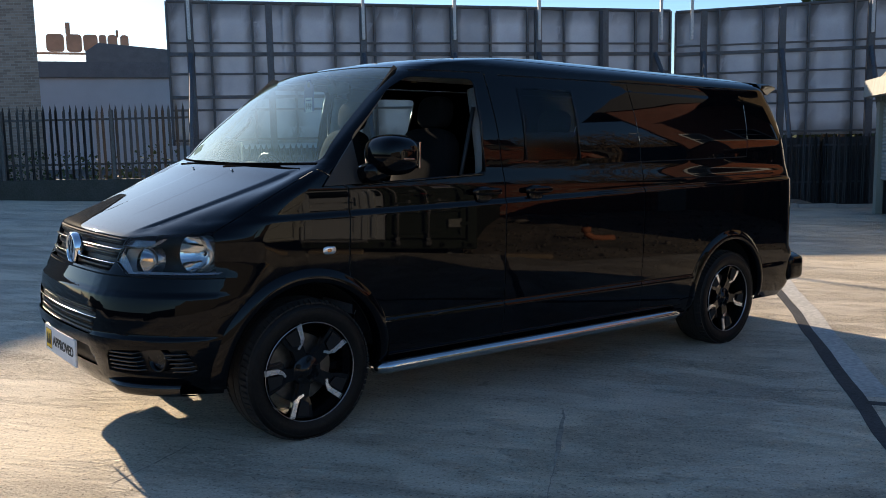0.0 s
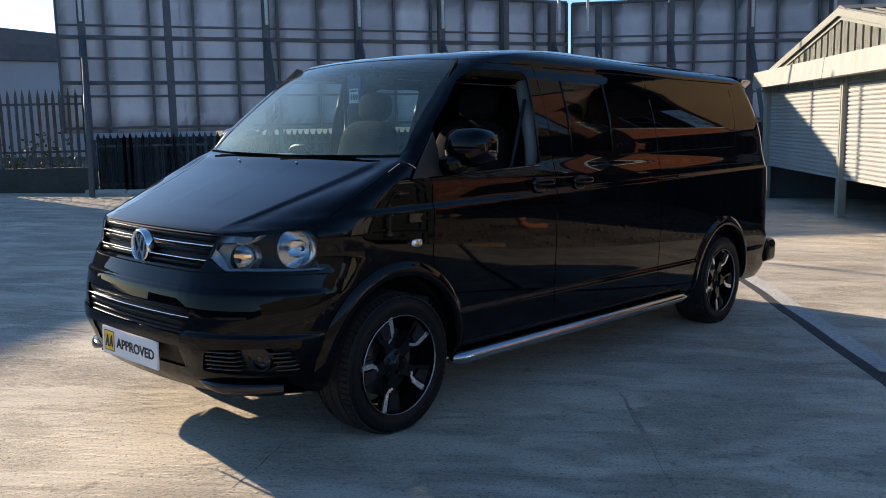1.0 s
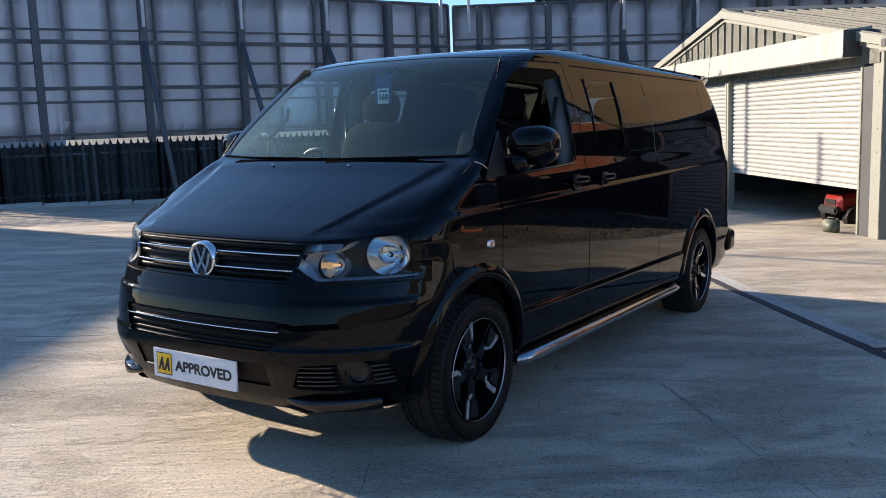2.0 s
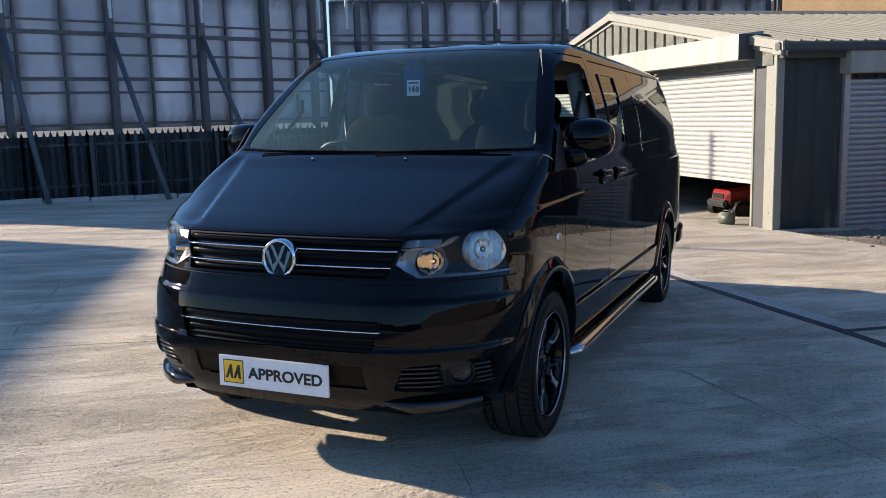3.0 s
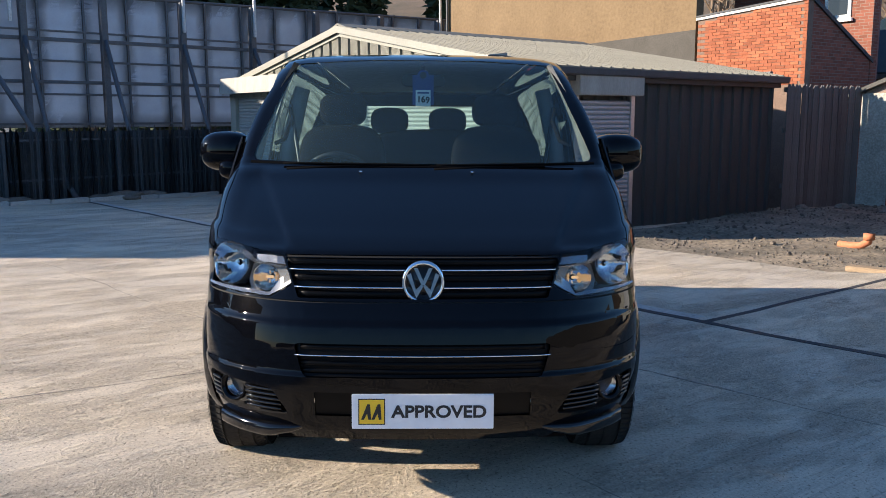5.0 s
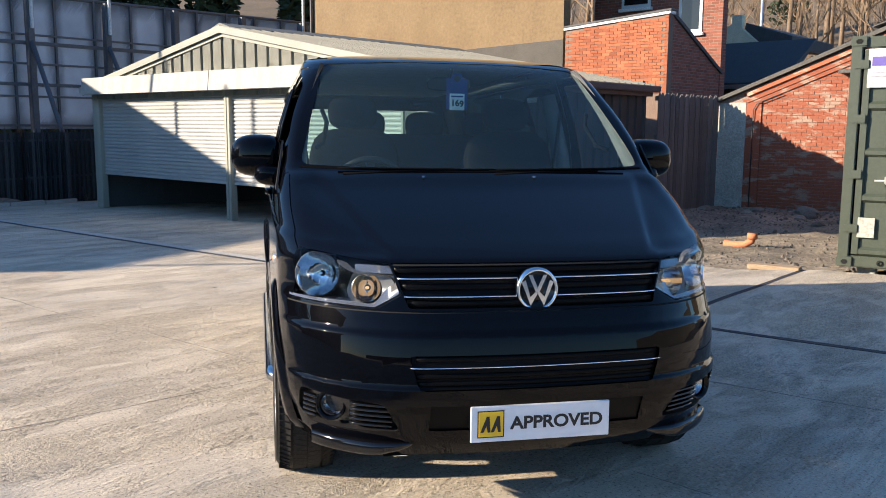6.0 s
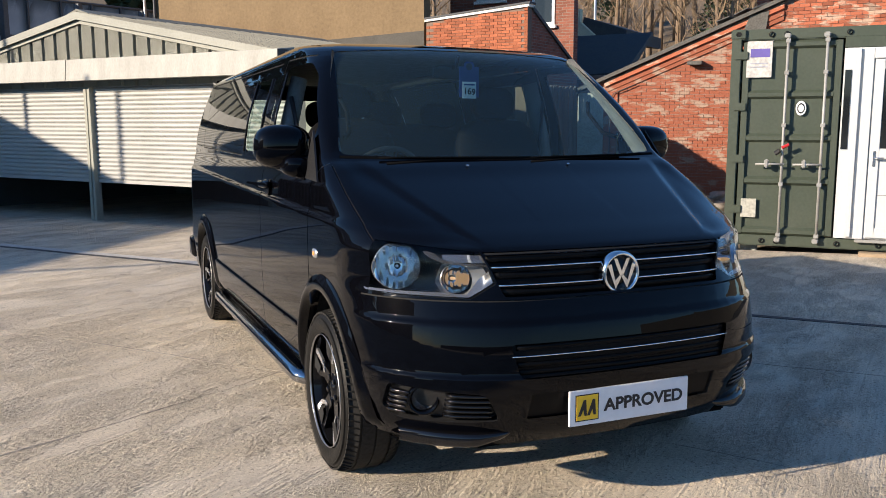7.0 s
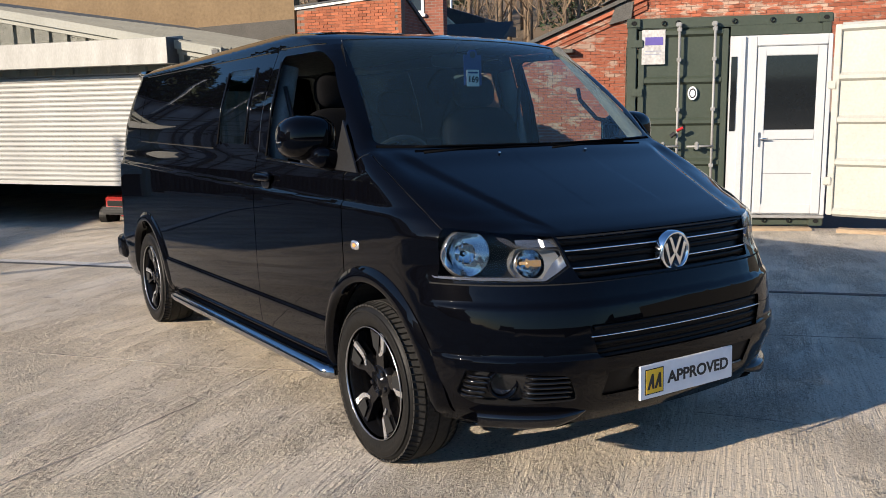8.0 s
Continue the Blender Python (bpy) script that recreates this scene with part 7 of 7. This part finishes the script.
def build_fittings():
    for s in (1, -1):
        # wheel arch lips
        for x in (0.0, -3.4):
            bm = bmesh.new()
            rows = []
            for i in range(41):
                a = math.pi * (-0.06 + 1.12 * i / 40)
                row = []
                for r, out in ((0.398, -0.05), (0.402, 0.016), (0.412, 0.024), (0.440, 0.020), (0.470, 0.002)):
                    px, pz = x + r * math.cos(a), 0.345 + r * math.sin(a)
                    if pz < 0.30:
                        pz = 0.30
                    row.append(bm.verts.new((px, (side_y(px, max(0.30, pz)) + out) * s, pz)))
                rows.append(row)
            for p, q in zip(rows, rows[1:]):
                for k in range(4):
                    bm.faces.new((p[k], p[k + 1], q[k + 1], q[k]))
            bmesh.ops.recalc_face_normals(bm, faces=bm.faces[:])
            part("arch_lip", bm, PAINT, VAN, flat=False)
            bm = bmesh.new()
            rows = []
            for i in range(25):
                a = math.pi * (0.03 + 0.94 * i / 24)
                rows.append([bm.verts.new((x + 0.405 * math.cos(a), y * s, 0.345 + 0.405 * math.sin(a))) for y in (0.50, 0.90)])
            for p, q in zip(rows, rows[1:]):
                bm.faces.new((p[0], p[1], q[1], q[0]))
            bm.faces.new([r[0] for r in rows])
            part("wheel_liner", bm, VOID, VAN)
        # chrome side bar
        pts = [(-0.405, 0.865 * s, 0.275), (-0.40, 0.905 * s, 0.280), (-0.43, 0.925 * s, 0.283), (-0.50, 0.93 * s, 0.285), (-1.6, 0.93 * s, 0.285),
               (-2.70, 0.93 * s, 0.285), (-2.78, 0.925 * s, 0.283), (-2.81, 0.905 * s, 0.280), (-2.805, 0.865 * s, 0.275)]
        bar = part("side_bar", rod(pts, 0.032, 20), BAR_CHROME, VAN, "polished chrome side bar", flat=False)
        for x in (-0.75, -1.6, -2.45):
            part("bar_bracket", box(x - 0.02, min(0.70 * s, 0.92 * s), 0.262, x + 0.02, max(0.70 * s, 0.92 * s), 0.275, 0.003), PLASTIC, bar)
        part("sill", box(-0.40, min(0.78 * s, 0.90 * s), 0.24, -2.95, max(0.78 * s, 0.90 * s), 0.30, 0.02), PAINT, VAN)
        # door mirror
        mm = pose(-0.425, 0.972 * s, 1.340, 0, 0, 8 * s)
        mirror = part("door_mirror", blob((0.116, 0.128, 0.098), 2.7, mm), PAINT, VAN, "glossy black door mirror", flat=False)
        part("mirror_arm", blob((0.078, 0.080, 0.050), 3.0, pose(-0.352, 0.918 * s, 1.258, 8 * s, 14)), PAINT, mirror, flat=False)
        part("mirror_glass", box(-0.1195, -0.080, -0.064, -0.108, 0.080, 0.064, 0.002, m=mm), CHROME, mirror, "mirror glass")
        part("mirror_lamp", box(-0.03, 0.100 if s > 0 else -0.1275, -0.024, 0.045, 0.1275 if s > 0 else -0.100, -0.010, 0.004, m=mm), LAMP_SILVER, mirror, "slim indicator")
        tri = [(-0.085, 1.193), (-0.300, 1.203), (-0.262, 1.41)]
        bm = prism([(x, z) for x, z in tri], 0.012, m=pose(0, 0, 0, 90))
        for v in bm.verts:
            v.co.y = (HALF(v.co.z) + 0.001 + (0.008 if v.co.y < -0.006 else 0) - 0.012 * smooth(0, 0.022, v.co.z - CREASE(v.co.x)) * smooth(1.45, 1.25, v.co.z)) * s
        part("mirror_panel", bm, PLASTIC, VAN)
        # handles
        for x in ((-1.08, -1.47) if s > 0 else (-1.08,)):
            y = HALF(1.145) * s
            h = part("door_handle", blob((0.105, 0.018, 0.020), 3.5, pose(x, y + 0.012 * s, 1.145)), PAINT, VAN, "black door handle", flat=False)
            part("handle_recess", blob((0.055, 0.006, 0.042), 3.0, pose(x + 0.01, y - 0.002 * s, 1.130)), GLOSS_PLASTIC, h, flat=False)
        # side repeater
        r = part("side_repeater", blob((0.036, 0.012, 0.020), 3.0, pose(-0.107, (HALF(0.89) * 0.995 - 0.004) * s, 0.893)), SILVER, VAN, "small clear side repeater", flat=False)
        part("repeater_bulb", blob((0.012, 0.006, 0.009), 2.5, pose(-0.102, (HALF(0.89) * 0.995 + 0.006) * s, 0.893)), AMBER, r, flat=False)
        # upright rails of the small sliding window
        for x in (-1.412, -1.852):
            part("window_rail", rod([(x, (HALF(1.31) + 0.001) * s, 1.31), (x - 0.010, (HALF(1.5) + 0.002) * s, 1.51), (x - 0.016, (HALF(1.71) + 0.001) * s, 1.715)], 0.006, 6), GLOSS_PLASTIC, VAN, flat=False)
        # window rubbers at the door's rear edge
        part("window_seal", rod([(-1.092, (HALF(1.25) - 0.004) * s, 1.25), (-1.100, (HALF(1.5) + 0.001) * s, 1.50), (-1.108, (HALF(1.72) + 0.001) * s, 1.72)], 0.006, 6), GLOSS_PLASTIC, VAN, flat=False)
        part("window_rail", rod([(-1.085, (HALF(1.24) - 0.006) * s, 1.238), (-0.34, (HALF(1.2) - 0.012) * s, 1.198)], 0.007, 6), GLOSS_PLASTIC, VAN, flat=False)
    # wipers
    for y0, y1 in ((-0.62, 0.02), (0.05, 0.66)):
        xm = lambda y, z: NOSE(z) - BOW(z) * (y / HALF(z)) ** 2
        arm = part("wiper", rod([(xm(y0, 1.266) - 0.004, y0, 1.266), (xm(y0 + 0.2, 1.278) + 0.004, y0 + 0.2, 1.276), (xm(y1 - 0.1, 1.284) + 0.006, y1 - 0.1, 1.282)], [0.007, 0.005, 0.004], 8), WIPER, VAN, "black windscreen wiper", flat=False)
        blade = [(xm(y, 1.284) + 0.006, y, 1.284 + 0.012 * (y / 0.8) ** 2 + 0.003 * math.sin((y - y0) * 4)) for y in [y0 - 0.02 + (y1 - y0 + 0.06) * k / 8 for k in range(9)]]
        part("wiper_blade", rod(blade, 0.005, 6), WIPER, arm, flat=False)
    # scuttle under the windscreen
    bm = bmesh.new()
    rows = []
    for i in range(25):
        y = -0.80 + 1.6 * i / 24
        z = 1.278 + 0.016 * (y / 0.8) ** 2
        x = NOSE(z) - BOW(z) * (y / HALF(z)) ** 2
        rows.append([bm.verts.new((x + 0.006, y, z - 0.014)), bm.verts.new((x + 0.001, y, z + 0.002)), bm.verts.new((x - 0.010, y, z + 0.008))])
    for a, b in zip(rows, rows[1:]):
        for k in range(2):
            bm.faces.new((a[k], b[k], b[k + 1], a[k + 1]))
    bmesh.ops.recalc_face_normals(bm, faces=bm.faces[:])
    part("scuttle", bm, WIPER, VAN, flat=False)
    for y in (-0.28, 0.22):
        part("washer_jet", blob((0.006, 0.007, 0.005), 2.2, pose(NOSE(1.252), y, 1.256)), CHROME, VAN, flat=False)
    # rear spoiler, rear bumper top, wind deflector of the roof
    bm = bmesh.new()
    rows = []
    for i in range(21):
        y = -0.70 + 1.4 * i / 20
        e = 0.04 * (y / 0.7) ** 4
        rows.append([bm.verts.new(c) for c in ((-3.98, y, 1.912 - e), (-4.15, y, 1.914 - e), (-4.235, y, 1.900 - e), (-4.24, y, 1.886 - e), (-4.13, y, 1.835 - e))])
    for a, b in zip(rows, rows[1:]):
        for k in range(4):
            bm.faces.new((a[k], b[k], b[k + 1], a[k + 1]))
    bm.faces.new(rows[0])
    bm.faces.new(rows[-1][::-1])
    bmesh.ops.recalc_face_normals(bm, faces=bm.faces[:])
    part("roof_spoiler", bm, PAINT, VAN, "small black spoiler over the tailgate", flat=False)
    part("rear_bumper", blob((0.14, 0.93, 0.125), 6.0, pose(-4.31, 0, 0.475)), PAINT, VAN, "black rear bumper", flat=False)
    part("exhaust", rod([(-3.9, -0.55, 0.22), (-4.40, -0.55, 0.22)], 0.03, 12), STEEL, VAN, flat=False)
    part("undertray", box(-4.2, -0.47, 0.24, 0.44, 0.47, 0.28, 0.02), WIPER, VAN)
    part("bumper_undertray", box(0.441, -0.56, 0.262, 0.74, 0.56, 0.29, 0.01), WIPER, VAN)


build_fittings()


# ---- inside the van ----
def build_seat(name, x, y, width, material, head=True, heads=1, label=""):
    seat = thing(name, Matrix(), "", "")
    for key in ("label", "category"):
        if key in seat:
            del seat[key]
    seat.parent = VAN
    seat["label"] = label or "grey cloth seat with a black head restraint"
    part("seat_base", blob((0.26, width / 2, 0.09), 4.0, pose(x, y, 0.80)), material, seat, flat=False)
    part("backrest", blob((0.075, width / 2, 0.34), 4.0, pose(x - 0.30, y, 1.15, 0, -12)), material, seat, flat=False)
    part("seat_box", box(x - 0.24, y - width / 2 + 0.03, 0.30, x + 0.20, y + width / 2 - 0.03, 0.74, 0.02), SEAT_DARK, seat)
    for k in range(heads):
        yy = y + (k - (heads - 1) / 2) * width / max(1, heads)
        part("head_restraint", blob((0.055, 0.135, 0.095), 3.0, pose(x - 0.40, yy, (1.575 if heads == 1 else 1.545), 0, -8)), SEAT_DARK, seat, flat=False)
        for d in (-0.05, 0.05):
            part("restraint_stem", rod([(x - 0.385, yy + d, 1.42), (x - 0.395, yy + d, 1.53)], 0.006, 6), STEEL, seat)
    return seat


def build_inside():
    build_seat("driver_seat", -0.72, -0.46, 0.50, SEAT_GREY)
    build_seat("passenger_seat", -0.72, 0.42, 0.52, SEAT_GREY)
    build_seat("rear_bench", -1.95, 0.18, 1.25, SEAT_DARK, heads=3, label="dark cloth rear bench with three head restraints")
    # dashboard
    bm = bmesh.new()
    rows = []
    for i in range(25):
        y = -0.83 + 1.66 * i / 24
        hump = 0.035 * math.exp(-((y + 0.44) / 0.22) ** 2)
        e = 0.10 * (y / 0.85) ** 2
        rows.append([bm.verts.new(c) for c in ((-0.10 - e, y, 1.215), (-0.22 - e, y, 1.245), (-0.38, y, 1.268 + hump * 0.5), (-0.45, y, 1.245 + hump * 0.5), (-0.48, y, 1.10), (-0.42, y, 0.80), (-0.30, y, 0.55))])
    for a, b in zip(rows, rows[1:]):
        for k in range(6):
            bm.faces.new((a[k], b[k], b[k + 1], a[k + 1]))
    bmesh.ops.recalc_face_normals(bm, faces=bm.faces[:])
    dash = part("dashboard", bm, DASH, VAN, "dark grey moulded dashboard", flat=False)
    wheel_m = pose(-0.56, -0.44, 1.16, 0, -64, 0)
    ring = [(0.185 + 0.014 * math.cos(a), 0.014 * math.sin(a)) for a in (2 * math.pi * k / 10 for k in range(11))]
    sw = part("steering_wheel", lathe(ring, 40, m=wheel_m), PLASTIC, VAN, "black steering wheel", flat=False)
    part("wheel_boss", blob((0.07, 0.08, 0.025), 2.5, wheel_m), PLASTIC, sw, flat=False)
    for a in (0, 180, 270):
        part("wheel_spoke", box(0.05, -0.02, -0.008, 0.18, 0.02, 0.008, 0.004, m=wheel_m @ pose(0, 0, 0, 0, 0, a + 90)), PLASTIC, sw)
    # pillar trims, headlining, floor and dark load space
    for s in (1, -1):
        part("pillar_trim", rod([(-1.17, 0.82 * s, 1.0), (-1.175, 0.785 * s, 1.35), (-1.18, 0.70 * s, 1.70)], [0.055, 0.05, 0.045], 10), DASH, VAN, "pale grey pillar trim", flat=False)
        bm = bmesh.new()
        rows = []
        for k in range(9):
            z = 1.25 + 0.55 * k / 8
            x = -0.07 - (z - 1.25) * 1.02
            w = HALF(z) - 0.10
            low = 0.055 * (1 - k / 8) ** 1.5
            rows.append([bm.verts.new((x - 0.015, (w + 0.024) * s, z)), bm.verts.new((x - 0.045, (w + 0.004 - low * 0.4) * s, z - 0.005)), bm.verts.new((x - 0.09 + 0.03 * k / 8, (w + 0.012 - low * 0.5) * s, z - 0.02))])
        for p, q in zip(rows, rows[1:]):
            for j in range(2):
                bm.faces.new((p[j], p[j + 1], q[j + 1], q[j]))
        bmesh.ops.solidify(bm, geom=bm.faces[:], thickness=0.006)
        part("windscreen_pillar_trim", bm, TRIM_GREY, VAN, "pale grey pillar trim", flat=False)
        part("grab_handle", rod([(-0.30, 0.715 * s, 1.38), (-0.36, 0.68 * s, 1.40), (-0.46, 0.655 * s, 1.50), (-0.50, 0.675 * s, 1.56)], 0.011, 8), SEAT_DARK, VAN, flat=False)
        part("seat_belt", rod([(-1.12, 0.76 * s, 1.60), (-1.08, 0.70 * s, 1.2), (-1.0, 0.62 * s, 0.85)], 0.012, 6), INK, VAN, flat=False)
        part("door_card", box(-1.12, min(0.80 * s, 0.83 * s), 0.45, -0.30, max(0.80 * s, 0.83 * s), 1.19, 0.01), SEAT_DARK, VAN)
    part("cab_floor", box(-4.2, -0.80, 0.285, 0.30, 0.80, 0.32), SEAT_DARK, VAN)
    part("headlining", box(-3.9, -0.60, 1.845, -0.95, 0.60, 1.853), make("headlining_cloth", (0.38, 0.37, 0.34), 0.95, spot_amount=0.1), VAN)
    mirror = part("rear_view_mirror", blob((0.018, 0.115, 0.036), 3.5, pose(-0.73, 0.0, 1.715, 0, 10)), PLASTIC, VAN, flat=False)
    part("mirror_stem", rod([(-0.655, 0, 1.79), (-0.71, 0, 1.73)], 0.010, 8), PLASTIC, mirror)
    # hanging card with its number
    face = Matrix(((0, 0, 1, 0), (1, 0, 0, 0), (0, 1, 0, 0), (0, 0, 0, 1)))
    card = part("hanging_card", box(-0.532, -0.054, 1.578, -0.529, 0.054, 1.728, 0.001), BLUE, VAN, "blue card with a white number label")
    part("card_hook", prism(rounded([(-0.032, 1.727), (0.032, 1.727), (0.022, 1.752), (-0.022, 1.752)], 0.01), 0.003, m=Matrix.Translation((-0.532, 0, 0)) @ face), BLUE, card)
    part("card_hole", lathe([(0.0, 0.0008), (0.017, 0.0008)], 20, m=Matrix.Translation((-0.529, 0, 1.728)) @ face), INK, card)
    part("number_label", box(-0.529, -0.038, 1.572, -0.5275, 0.038, 1.654, 0.0003), WHITE, card)
    for digit, y, turn in (("1", -0.021, 0), ("6", 0.001, 0), ("6", 0.023, 180)):
        words(digit, 0.044, "lettering", INK, card, Matrix.Translation((-0.5266, y, 1.606)) @ face @ Matrix.Rotation(radians(turn), 4, "Z"))
    part("label_band", box(-0.5274, -0.030, 1.636, -0.5270, 0.030, 1.644), BLUE, card)


build_inside()
